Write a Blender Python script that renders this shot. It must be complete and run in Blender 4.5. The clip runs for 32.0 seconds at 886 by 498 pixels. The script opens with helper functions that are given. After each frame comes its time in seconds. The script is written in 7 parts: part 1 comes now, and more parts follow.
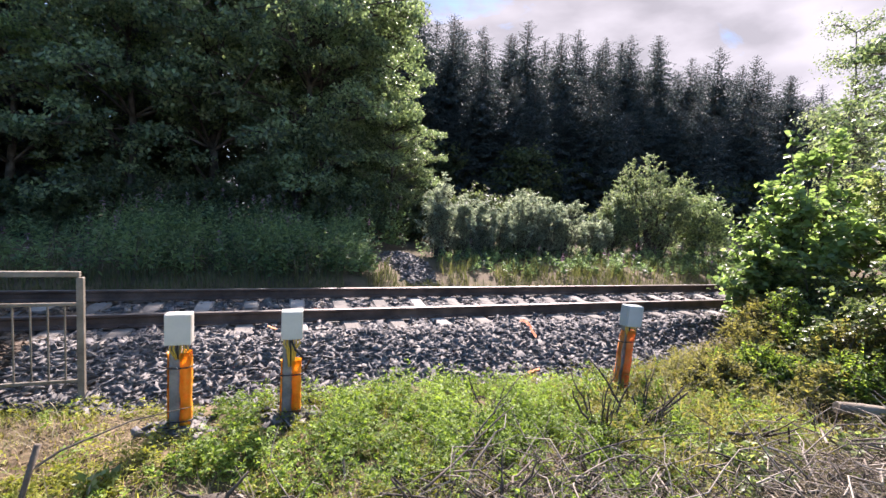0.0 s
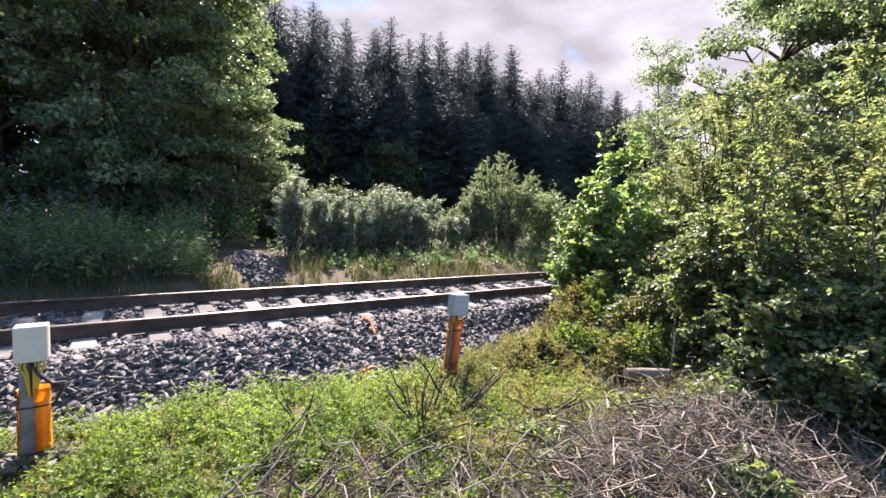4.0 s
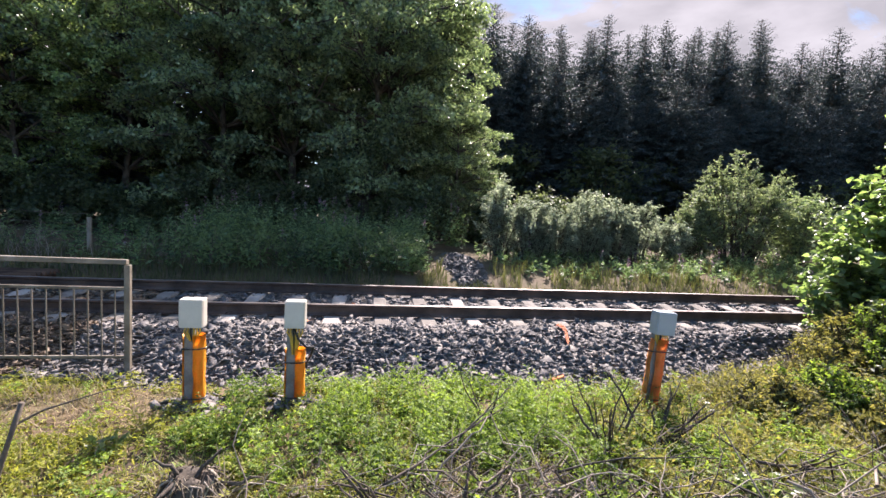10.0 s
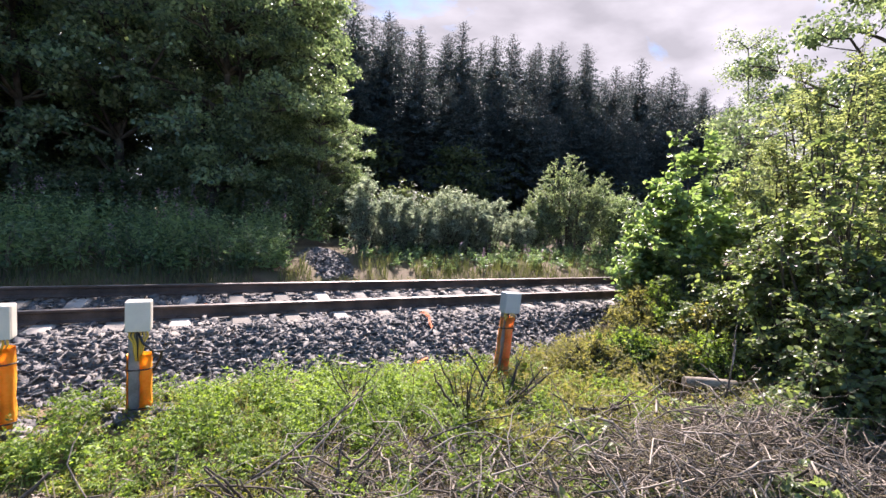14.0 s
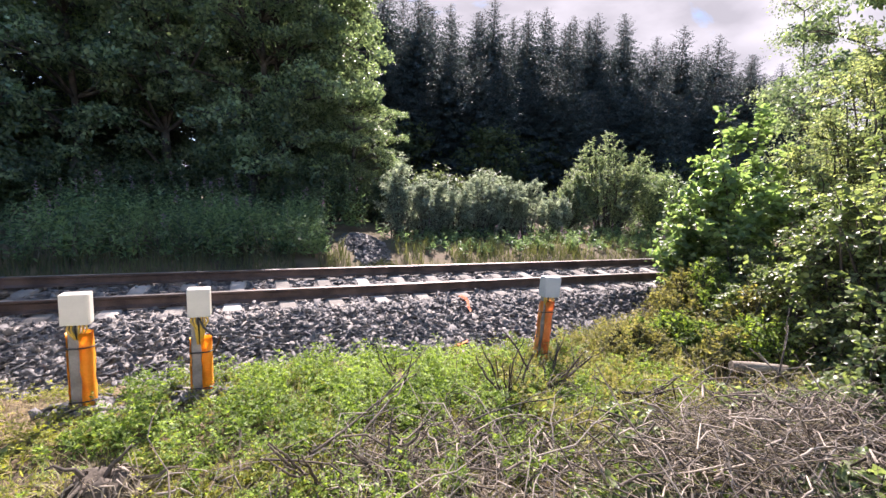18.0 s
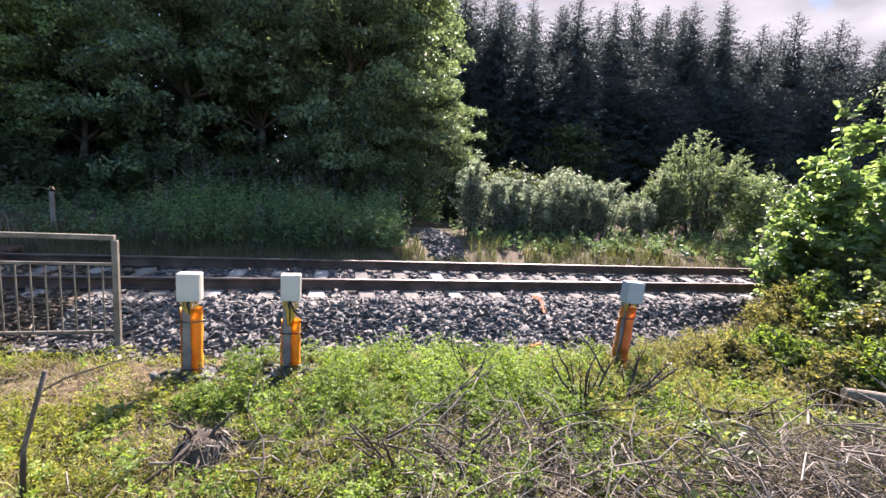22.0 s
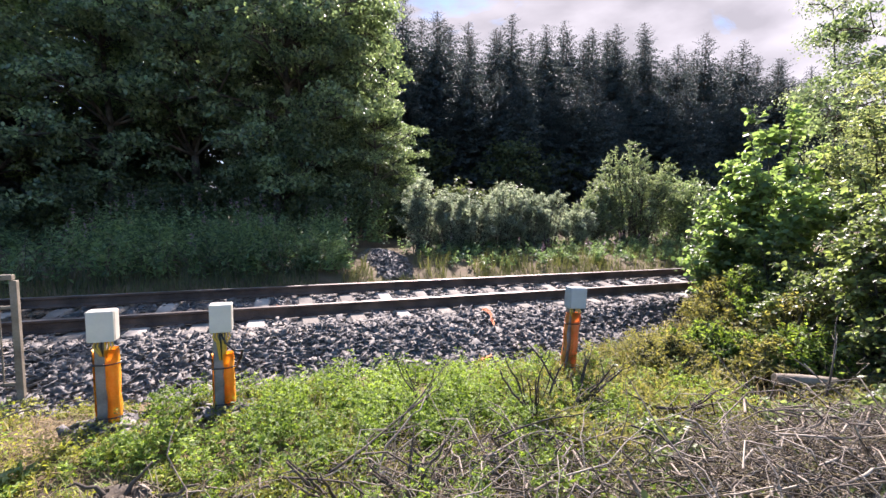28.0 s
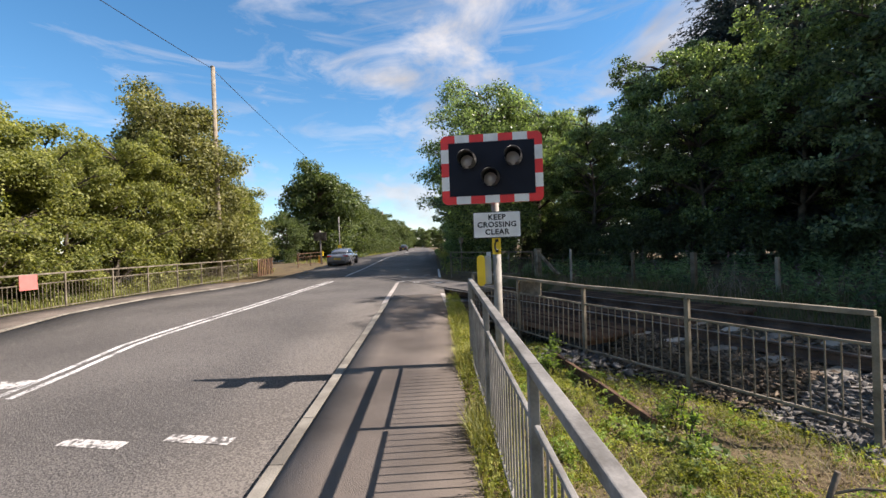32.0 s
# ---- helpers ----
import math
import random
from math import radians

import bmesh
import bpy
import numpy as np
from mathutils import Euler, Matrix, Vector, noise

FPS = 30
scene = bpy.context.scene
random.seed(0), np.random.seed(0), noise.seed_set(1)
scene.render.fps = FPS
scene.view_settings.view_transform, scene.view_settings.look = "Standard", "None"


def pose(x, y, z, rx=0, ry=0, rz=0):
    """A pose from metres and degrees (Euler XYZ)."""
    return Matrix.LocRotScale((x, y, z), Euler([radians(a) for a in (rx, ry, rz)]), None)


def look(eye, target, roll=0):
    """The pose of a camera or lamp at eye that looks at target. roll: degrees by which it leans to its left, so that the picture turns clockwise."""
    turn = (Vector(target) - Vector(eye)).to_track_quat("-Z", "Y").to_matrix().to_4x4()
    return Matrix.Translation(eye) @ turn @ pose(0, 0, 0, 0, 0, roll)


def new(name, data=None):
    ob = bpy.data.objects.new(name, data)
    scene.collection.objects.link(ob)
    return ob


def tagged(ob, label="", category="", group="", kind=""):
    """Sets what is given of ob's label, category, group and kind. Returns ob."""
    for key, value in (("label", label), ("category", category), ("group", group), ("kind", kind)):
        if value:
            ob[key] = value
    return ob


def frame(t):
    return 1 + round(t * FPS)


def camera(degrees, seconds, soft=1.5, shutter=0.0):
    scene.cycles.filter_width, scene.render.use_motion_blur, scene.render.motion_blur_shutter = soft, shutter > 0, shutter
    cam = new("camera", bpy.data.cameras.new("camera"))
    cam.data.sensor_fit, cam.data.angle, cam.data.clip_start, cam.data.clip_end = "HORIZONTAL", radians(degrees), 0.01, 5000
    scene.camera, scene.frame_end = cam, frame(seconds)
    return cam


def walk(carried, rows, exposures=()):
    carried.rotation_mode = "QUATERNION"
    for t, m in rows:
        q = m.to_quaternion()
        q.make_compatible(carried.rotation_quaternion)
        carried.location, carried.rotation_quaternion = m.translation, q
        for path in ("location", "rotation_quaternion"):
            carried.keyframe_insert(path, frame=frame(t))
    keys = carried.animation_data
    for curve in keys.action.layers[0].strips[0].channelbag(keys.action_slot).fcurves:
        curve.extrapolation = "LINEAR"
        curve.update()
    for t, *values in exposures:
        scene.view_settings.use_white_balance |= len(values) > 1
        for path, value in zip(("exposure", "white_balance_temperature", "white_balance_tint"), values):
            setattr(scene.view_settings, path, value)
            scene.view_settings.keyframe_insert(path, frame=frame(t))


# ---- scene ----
cam = camera(90.3, 32.0)
PATH = [
    (0, (0.033, -6.437, 1.428), (0.699, -4.557, 1.275), 2.8),
    (0.5, (0.159, -6.465, 1.43), (0.882, -4.607, 1.267), 2.5),
    (1, (0.249, -6.49, 1.423), (0.991, -4.639, 1.267), 1.8),
    (1.5, (0.234, -6.488, 1.426), (1.122, -4.703, 1.273), 1.8),
    (2, (0.191, -6.503, 1.424), (1.202, -4.784, 1.271), 2.2),
    (2.5, (0.142, -6.518, 1.427), (1.177, -4.813, 1.282), 2.1),
    (3, (0.213, -6.508, 1.412), (1.276, -4.82, 1.269), 2.0),
    (3.5, (0.415, -6.468, 1.388), (1.6, -4.863, 1.245), 2.4),
    (5.5, (0.932, -6.487, 1.376), (1.885, -4.734, 1.243), 1.6),
    (6, (0.906, -6.441, 1.365), (1.824, -4.669, 1.226), 1.4),
    (6.5, (0.866, -6.412, 1.347), (1.902, -4.707, 1.209), 1.8),
    (7, (0.876, -6.424, 1.348), (2.125, -4.868, 1.212), 2.7),
    (7.5, (0.861, -6.43, 1.34), (2.221, -4.97, 1.203), 2.9),
    (8, (0.876, -6.413, 1.339), (2.238, -4.956, 1.198), 2.7),
    (8.5, (0.865, -6.43, 1.35), (2.227, -4.971, 1.212), 2.9),
    (9, (0.865, -6.442, 1.346), (2.188, -4.948, 1.214), 3.1),
    (9.5, (0.796, -6.44, 1.337), (1.88, -4.764, 1.208), 3.1),
    (10, (0.729, -6.53, 1.373), (1.047, -4.561, 1.222), 3.0),
    (10.5, (0.598, -6.701, 1.504), (-0.1, -4.844, 1.252), 0.1),
    (11, (0.476, -6.761, 1.439), (-0.511, -5.038, 1.2), -1.0),
    (11.5, (0.371, -6.735, 1.425), (-0.385, -4.898, 1.197), 0.6),
    (12, (0.332, -6.687, 1.406), (0.082, -4.714, 1.197), 2.7),
    (12.5, (0.519, -6.715, 1.355), (0.808, -4.743, 1.191), 3.2),
    (13, (0.613, -6.702, 1.348), (1.281, -4.822, 1.202), 3.1),
    (13.5, (0.682, -6.696, 1.341), (1.549, -4.899, 1.206), 2.6),
    (15.5, (0.617, -6.696, 1.393), (1.531, -4.925, 1.222), 3.7),
    (16, (0.623, -6.687, 1.386), (1.481, -4.89, 1.202), 3.7),
    (16.5, (0.618, -6.691, 1.388), (1.439, -4.878, 1.19), 3.6),
    (17, (0.619, -6.694, 1.381), (1.406, -4.867, 1.171), 3.3),
    (17.5, (0.602, -6.7, 1.39), (1.362, -4.863, 1.172), 2.7),
    (18, (0.591, -6.715, 1.384), (1.349, -4.878, 1.156), 1.9),
    (18.5, (0.606, -6.716, 1.384), (1.428, -4.909, 1.145), 2.0),
    (19, (0.613, -6.704, 1.377), (1.452, -4.905, 1.135), 2.1),
    (19.5, (0.591, -6.73, 1.39), (1.275, -4.866, 1.143), 2.2),
    (20, (0.535, -6.705, 1.37), (1.041, -4.787, 1.118), 3.0),
    (20.5, (0.496, -6.71, 1.399), (0.962, -4.783, 1.137), 3.5),
    (21, (0.505, -6.736, 1.384), (0.97, -4.807, 1.133), 3.3),
    (21.5, (0.498, -6.726, 1.399), (0.963, -4.798, 1.141), 3.5),
    (22, (0.517, -6.716, 1.379), (0.971, -4.785, 1.126), 3.3),
    (22.5, (0.551, -6.694, 1.414), (0.933, -4.751, 1.138), 2.9),
    (23, (0.625, -6.674, 1.421), (0.765, -4.698, 1.139), 1.3),
    (23.5, (0.592, -6.682, 1.425), (0.345, -4.715, 1.156), -0.7),
    (24, (0.51, -6.696, 1.413), (-0.014, -4.781, 1.167), -1.6),
    (24.5, (0.52, -6.709, 1.425), (0.055, -4.777, 1.194), 0.3),
    (25, (0.469, -6.692, 1.411), (0.161, -4.727, 1.204), 2.0),
    (25.5, (0.493, -6.659, 1.295), (0.464, -4.664, 1.16), 2.7),
    (26, (0.558, -6.661, 1.304), (0.899, -4.695, 1.173), 2.8),
    (26.5, (0.615, -6.673, 1.293), (1.231, -4.775, 1.165), 1.4),
    (28.5, (0.641, -6.653, 1.348), (1.303, -4.772, 1.185), 0.4),
    (29, (0.599, -6.661, 1.349), (1.142, -4.743, 1.192), 0.1),
    (29.5, (0.511, -6.685, 1.365), (0.775, -4.709, 1.199), 0.5),
    (30, (0.369, -6.7, 1.26), (0.272, -4.706, 1.138), 1.5),
    (30.5, (0.308, -6.696, 1.413), (-0.291, -4.799, 1.213), 0.1),
    (31, (0.257, -6.626, 1.39), (-0.972, -5.056, 1.232), -1.2),
    (31.5, (0.213, -6.608, 1.414), (-1.439, -5.484, 1.323), -2.2),
    (32, (0.065, -6.601, 1.447), (-1.735, -5.729, 1.435), -2.1),
]
EXPOSURES = [(0, 1.88, 6420, 29), (9.5, 1.88, 6420, 29), (10.2, 1.72, 6500, 26), (10.9, 1.48, 6600, 21), (11.3, 1.48, 6600, 21), (12.0, 1.5, 6500, 25), (12.4, 1.75, 6450, 27), (13, 1.88, 6420, 29), (23, 1.95, 6420, 29), (24.2, 1.68, 6500, 26), (25.3, 1.55, 6500, 26), (26.2, 1.82, 6420, 28), (29, 1.9, 6420, 29), (30, 1.75, 6500, 26), (31, 1.3, 6650, 20), (32, 1.08, 6800, 19)]
walk(cam, [(t, look(e, a, r)) for t, e, a, r in PATH], EXPOSURES)



# ---- light ----
SUN_AZ = Vector((0.4175, 0.9087))
SUN_EL = radians(42.0)
world = bpy.data.worlds.new("sky")
scene.world = world
world.use_nodes = True


def build_sky():
    nt = world.node_tree
    N, L = nt.nodes, nt.links
    bg = N["Background"]
    sky = N.new("ShaderNodeTexSky")
    sky.sky_type, sky.sun_disc = "NISHITA", False
    sky.sun_elevation = SUN_EL
    sky.sun_rotation = math.atan2(SUN_AZ.x, SUN_AZ.y)
    sky.air_density, sky.dust_density, sky.ozone_density = 1.0, 0.05, 4.0
    # streaky high cloud with some heaped cloud low down
    tc = N.new("ShaderNodeTexCoord")
    mp = N.new("ShaderNodeMapping")
    mp.inputs["Rotation"].default_value = (0.15, 0.1, 0.9)
    mp.inputs["Scale"].default_value = (1.6, 3.2, 6.0)
    n1 = N.new("ShaderNodeTexNoise")
    n1.inputs["Scale"].default_value, n1.inputs["Detail"].default_value = 1.1, 9
    n1.inputs["Roughness"].default_value, n1.inputs["Distortion"].default_value = 0.6, 0.5
    r1 = N.new("ShaderNodeValToRGB")
    r1.color_ramp.elements[0].position, r1.color_ramp.elements[1].position = 0.43, 0.64
    # cloud brightness varies from grey undersides to sunlit white
    n2 = N.new("ShaderNodeTexNoise")
    n2.inputs["Scale"].default_value, n2.inputs["Detail"].default_value = 2.3, 7
    r2 = N.new("ShaderNodeValToRGB")
    r2.color_ramp.elements[0].position, r2.color_ramp.elements[0].color = 0.36, (1.75, 1.82, 1.86, 1)
    r2.color_ramp.elements[1].position, r2.color_ramp.elements[1].color = 0.66, (2.7, 2.78, 2.8, 1)
    L.new(mp.outputs["Vector"], n2.inputs["Vector"])
    L.new(n2.outputs["Fac"], r2.inputs["Fac"])
    mix = N.new("ShaderNodeMix")
    mix.data_type = "RGBA"
    # clouds with the sun behind them are greyer than those it shines on
    lit = N.new("ShaderNodeVectorMath")
    lit.operation = "DOT_PRODUCT"
    lit.inputs[1].default_value = (SUN_AZ.x, SUN_AZ.y, 0)
    L.new(tc.outputs["Generated"], lit.inputs[0])
    bright = N.new("ShaderNodeMapRange")
    bright.inputs["From Min"].default_value, bright.inputs["From Max"].default_value = -0.2, 0.9
    bright.inputs["To Min"].default_value, bright.inputs["To Max"].default_value = 1.28, 0.64
    L.new(lit.outputs["Value"], bright.inputs["Value"])
    tone = N.new("ShaderNodeVectorMath")
    tone.operation = "SCALE"
    L.new(r2.outputs["Color"], tone.inputs[0])
    L.new(bright.outputs["Result"], tone.inputs["Scale"])
    L.new(tone.outputs["Vector"], mix.inputs["B"])
    L.new(tc.outputs["Generated"], mp.inputs["Vector"])
    L.new(mp.outputs["Vector"], n1.inputs["Vector"])
    # the cloud bank thickens towards the sun
    dot = N.new("ShaderNodeVectorMath")
    dot.operation = "DOT_PRODUCT"
    dot.inputs[1].default_value = (0.62, 0.78, -0.1)
    L.new(tc.outputs["Generated"], dot.inputs[0])
    cover = N.new("ShaderNodeMath")
    cover.operation = "MULTIPLY_ADD"
    cover.inputs[1].default_value = 0.26
    L.new(dot.outputs["Value"], cover.inputs[0])
    L.new(n1.outputs["Fac"], cover.inputs[2])
    L.new(cover.outputs[0], r1.inputs["Fac"])
    # small heaped clouds low over the horizon
    sep = N.new("ShaderNodeSeparateXYZ")
    L.new(tc.outputs["Generated"], sep.inputs[0])
    low = N.new("ShaderNodeMapRange")
    low.inputs["From Min"].default_value, low.inputs["From Max"].default_value = 0.12, 0.34
    low.inputs["To Min"].default_value, low.inputs["To Max"].default_value = 0.17, -0.35
    L.new(sep.outputs["Z"], low.inputs["Value"])
    flat_ = N.new("ShaderNodeMapping")
    flat_.inputs["Scale"].default_value = (1.0, 1.0, 1.7)
    L.new(tc.outputs["Generated"], flat_.inputs["Vector"])
    n3 = N.new("ShaderNodeTexNoise")
    n3.inputs["Scale"].default_value, n3.inputs["Detail"].default_value = 6.0, 6
    L.new(flat_.outputs["Vector"], n3.inputs["Vector"])
    heap = N.new("ShaderNodeMath")
    L.new(n3.outputs["Fac"], heap.inputs[0])
    L.new(low.outputs["Result"], heap.inputs[1])
    r3 = N.new("ShaderNodeValToRGB")
    r3.color_ramp.elements[0].position, r3.color_ramp.elements[1].position = 0.59, 0.72
    r3.color_ramp.elements[1].color = (0.7, 0.7, 0.7, 1)
    L.new(heap.outputs[0], r3.inputs["Fac"])
    # thin drawn-out streaks of high cloud
    drawn = N.new("ShaderNodeMapping")
    drawn.inputs["Rotation"].default_value = (0.35, -0.25, 0.5)
    drawn.inputs["Scale"].default_value = (1.3, 2.6, 11.0)
    L.new(tc.outputs["Generated"], drawn.inputs["Vector"])
    n4 = N.new("ShaderNodeTexNoise")
    n4.inputs["Scale"].default_value, n4.inputs["Detail"].default_value = 1.6, 8
    n4.inputs["Roughness"].default_value, n4.inputs["Distortion"].default_value = 0.62, 0.8
    L.new(drawn.outputs["Vector"], n4.inputs["Vector"])
    r4 = N.new("ShaderNodeValToRGB")
    r4.color_ramp.elements[0].position, r4.color_ramp.elements[1].position = 0.53, 0.80
    r4.color_ramp.elements[1].color = (0.5, 0.5, 0.5, 1)
    L.new(n4.outputs["Fac"], r4.inputs["Fac"])
    both = N.new("ShaderNodeMath")
    both.operation = "MAXIMUM"
    L.new(r1.outputs["Color"], both.inputs[0])
    L.new(r3.outputs["Color"], both.inputs[1])
    every = N.new("ShaderNodeMath")
    every.operation = "MAXIMUM"
    L.new(both.outputs[0], every.inputs[0])
    L.new(r4.outputs["Color"], every.inputs[1])
    L.new(every.outputs[0], mix.inputs["Factor"])
    hs = N.new("ShaderNodeHueSaturation")
    hs.inputs["Saturation"].default_value = 1.22
    hs.inputs["Hue"].default_value = 0.49
    hs.inputs["Value"].default_value = 0.66
    L.new(sky.outputs["Color"], hs.inputs["Color"])
    L.new(hs.outputs["Color"], mix.inputs["A"])
    L.new(mix.outputs["Result"], bg.inputs["Color"])
    bg.inputs["Strength"].default_value = 0.14


build_sky()
sun = new("sun", bpy.data.lights.new("sun", "SUN"))
sun.data.energy, sun.data.angle, sun.data.color = 5.0, radians(0.53), (1.0, 0.95, 0.87)
SUN_DIR = Vector((SUN_AZ.x * math.cos(SUN_EL), SUN_AZ.y * math.cos(SUN_EL), math.sin(SUN_EL)))
sun.matrix_world = look(SUN_DIR * 60, (0, 0, 0))


# ---- materials ----
def material(name, colours, scale=3.0, rough=0.8, bump=0.0, bump_scale=40.0, metal=0.0, island=0.0, rnd=0.0,
             detail=6.0, spec=0.3, fine=0.25, fine_scale=60.0):
    """Noise-mottled surface: colours are stops of a ramp driven by coarse noise, a finer noise adds grain."""
    m = bpy.data.materials.new(name)
    m.use_nodes = True
    N, L = m.node_tree.nodes, m.node_tree.links
    b = N["Principled BSDF"]
    b.inputs["Roughness"].default_value, b.inputs["Metallic"].default_value = rough, metal
    b.inputs["Specular IOR Level"].default_value = spec
    tc = N.new("ShaderNodeTexCoord")
    n = N.new("ShaderNodeTexNoise")
    n.inputs["Scale"].default_value, n.inputs["Detail"].default_value = scale, detail
    L.new(tc.outputs["Object"], n.inputs["Vector"])
    fac = n.outputs["Fac"]
    for amount, node, out in ((island, "ShaderNodeNewGeometry", "Random Per Island"), (rnd, "ShaderNodeObjectInfo", "Random")):
        if amount:
            g = N.new(node)
            ma = N.new("ShaderNodeMath")
            ma.operation = "MULTIPLY_ADD"
            L.new(g.outputs[out], ma.inputs[0])
            ma.inputs[1].default_value = amount
            sub = N.new("ShaderNodeMath")
            sub.operation = "SUBTRACT"
            L.new(fac, sub.inputs[0])
            sub.inputs[1].default_value = amount / 2
            L.new(sub.outputs[0], ma.inputs[2])
            fac = ma.outputs[0]
    if fine:
        n2 = N.new("ShaderNodeTexNoise")
        n2.inputs["Scale"].default_value, n2.inputs["Detail"].default_value = fine_scale, 4
        L.new(tc.outputs["Object"], n2.inputs["Vector"])
        ma = N.new("ShaderNodeMath")
        ma.operation = "MULTIPLY_ADD"
        L.new(n2.outputs["Fac"], ma.inputs[0])
        ma.inputs[1].default_value = fine
        sub = N.new("ShaderNodeMath")
        sub.operation = "SUBTRACT"
        L.new(fac, sub.inputs[0])
        sub.inputs[1].default_value = fine / 2
        L.new(sub.outputs[0], ma.inputs[2])
        fac = ma.outputs[0]
    ramp = N.new("ShaderNodeValToRGB")
    els = ramp.color_ramp.elements
    k = len(colours)
    for i, c in enumerate(colours):
        pos = 0.32 + 0.36 * i / max(1, k - 1)
        e = els[i] if i < 2 else els.new(pos)
        e.position, e.color = pos, (*c, 1)
    L.new(fac, ramp.inputs["Fac"])
    L.new(ramp.outputs["Color"], b.inputs["Base Color"])
    if bump:
        nb = N.new("ShaderNodeTexNoise")
        nb.inputs["Scale"].default_value, nb.inputs["Detail"].default_value = bump_scale, 5
        L.new(tc.outputs["Object"], nb.inputs["Vector"])
        bp = N.new("ShaderNodeBump")
        bp.inputs["Strength"].default_value, bp.inputs["Distance"].default_value = bump, 0.02
        L.new(nb.outputs["Fac"], bp.inputs["Height"])
        L.new(bp.outputs["Normal"], b.inputs["Normal"])
    return m


def leafy(name, dark, light, glow, through_=0.45, rough=0.5):
    """Leaf: mottled per leaf, some light shines through the blade."""
    m = bpy.data.materials.new(name)
    m.use_nodes = True
    N, L = m.node_tree.nodes, m.node_tree.links
    b = N["Principled BSDF"]
    b.inputs["Roughness"].default_value = rough
    b.inputs["Specular IOR Level"].default_value = 0.35
    geo = N.new("ShaderNodeNewGeometry")
    tc = N.new("ShaderNodeTexCoord")
    n = N.new("ShaderNodeTexNoise")
    n.inputs["Scale"].default_value, n.inputs["Detail"].default_value = 0.9, 3
    L.new(tc.outputs["Object"], n.inputs["Vector"])
    ma = N.new("ShaderNodeMath")
    ma.operation = "MULTIPLY_ADD"
    ma.inputs[1].default_value = 0.6
    L.new(geo.outputs["Random Per Island"], ma.inputs[0])
    sub = N.new("ShaderNodeMath")
    sub.operation = "SUBTRACT"
    sub.inputs[1].default_value = 0.3
    L.new(n.outputs["Fac"], sub.inputs[0])
    L.new(sub.outputs[0], ma.inputs[2])
    ramp = N.new("ShaderNodeValToRGB")
    e = ramp.color_ramp.elements
    e[0].position, e[0].color = 0.25, (*dark, 1)
    e[1].position, e[1].color = 0.8, (*light, 1)
    L.new(ma.outputs[0], ramp.inputs["Fac"])
    L.new(ramp.outputs["Color"], b.inputs["Base Color"])
    tr = N.new("ShaderNodeBsdfTranslucent")
    mixc = N.new("ShaderNodeMix")
    mixc.data_type, mixc.blend_type = "RGBA", "MULTIPLY"
    mixc.inputs["Factor"].default_value = 1.0
    mixc.inputs["B"].default_value = (*glow, 1)
    L.new(ramp.outputs["Color"], mixc.inputs["A"])
    L.new(mixc.outputs["Result"], tr.inputs["Color"])
    ms = N.new("ShaderNodeMixShader")
    ms.inputs["Fac"].default_value = through_
    L.new(b.outputs[0], ms.inputs[1])
    L.new(tr.outputs[0], ms.inputs[2])
    L.new(ms.outputs[0], N["Material Output"].inputs["Surface"])
    return m


def plain(name, col, rough=0.5, metal=0.0, spec=0.5, coat=0.0):
    m = material(name, [tuple(c * 0.86 for c in col), col, tuple(min(1, c * 1.1) for c in col)], 4.0, rough, 0.05, 90, metal,
                 spec=spec, fine=0.2, fine_scale=70)
    if coat:
        m.node_tree.nodes["Principled BSDF"].inputs["Coat Weight"].default_value = coat
    return m


M_SOIL = material("verge soil", [(0.055, 0.042, 0.026), (0.12, 0.083, 0.046), (0.095, 0.078, 0.038), (0.17, 0.12, 0.066)], 1.3, 0.95, 0.6, 25, fine=0.5)
M_ASPHALT = material("worn asphalt", [(0.075, 0.069, 0.063), (0.108, 0.099, 0.09), (0.15, 0.137, 0.124)], 0.33, 0.85, 1.0, 60, fine=2.2, fine_scale=42)
M_PAVE = material("footway tarmac", [(0.072, 0.06, 0.05), (0.108, 0.09, 0.076), (0.15, 0.126, 0.106)], 0.9, 0.9, 0.6, 110, fine=0.6, fine_scale=140)
M_KERB = material("kerb stone", [(0.13, 0.118, 0.098), (0.20, 0.182, 0.15), (0.27, 0.25, 0.21)], 3.0, 0.9, 0.4, 60, rnd=0.25)
M_LINE = material("road paint", [(0.14, 0.135, 0.13), (0.45, 0.44, 0.42), (0.62, 0.61, 0.58), (0.68, 0.67, 0.64)], 2.5, 0.75, 0.3, 90, fine=0.9, fine_scale=22)
M_WORN = material("worn road paint", [(0.10, 0.093, 0.085), (0.16, 0.15, 0.14), (0.42, 0.40, 0.37), (0.55, 0.53, 0.50)], 3.0, 0.8, 0.3, 90, fine=1.4, fine_scale=18)
M_RAG = material("sunlit orange rag", [(0.42, 0.10, 0.02), (0.55, 0.15, 0.03), (0.62, 0.2, 0.05)], 6.0, 0.7, 0.4, 14)
M_HOOD = plain("weathered grey lamp hood", (0.24, 0.24, 0.24), 0.4)
M_EDGE = material("faded edge line", [(0.22, 0.19, 0.165), (0.38, 0.34, 0.30), (0.46, 0.42, 0.38)], 2.0, 0.8, 0.3, 60, fine=0.7, fine_scale=25)
M_BALLAST = material("ballast stone", [(0.088, 0.085, 0.082), (0.132, 0.126, 0.119), (0.17, 0.16, 0.146), (0.215, 0.195, 0.17)], 6.0, 0.88, 0.5, 50, island=0.4, fine=0.3, spec=0.16)
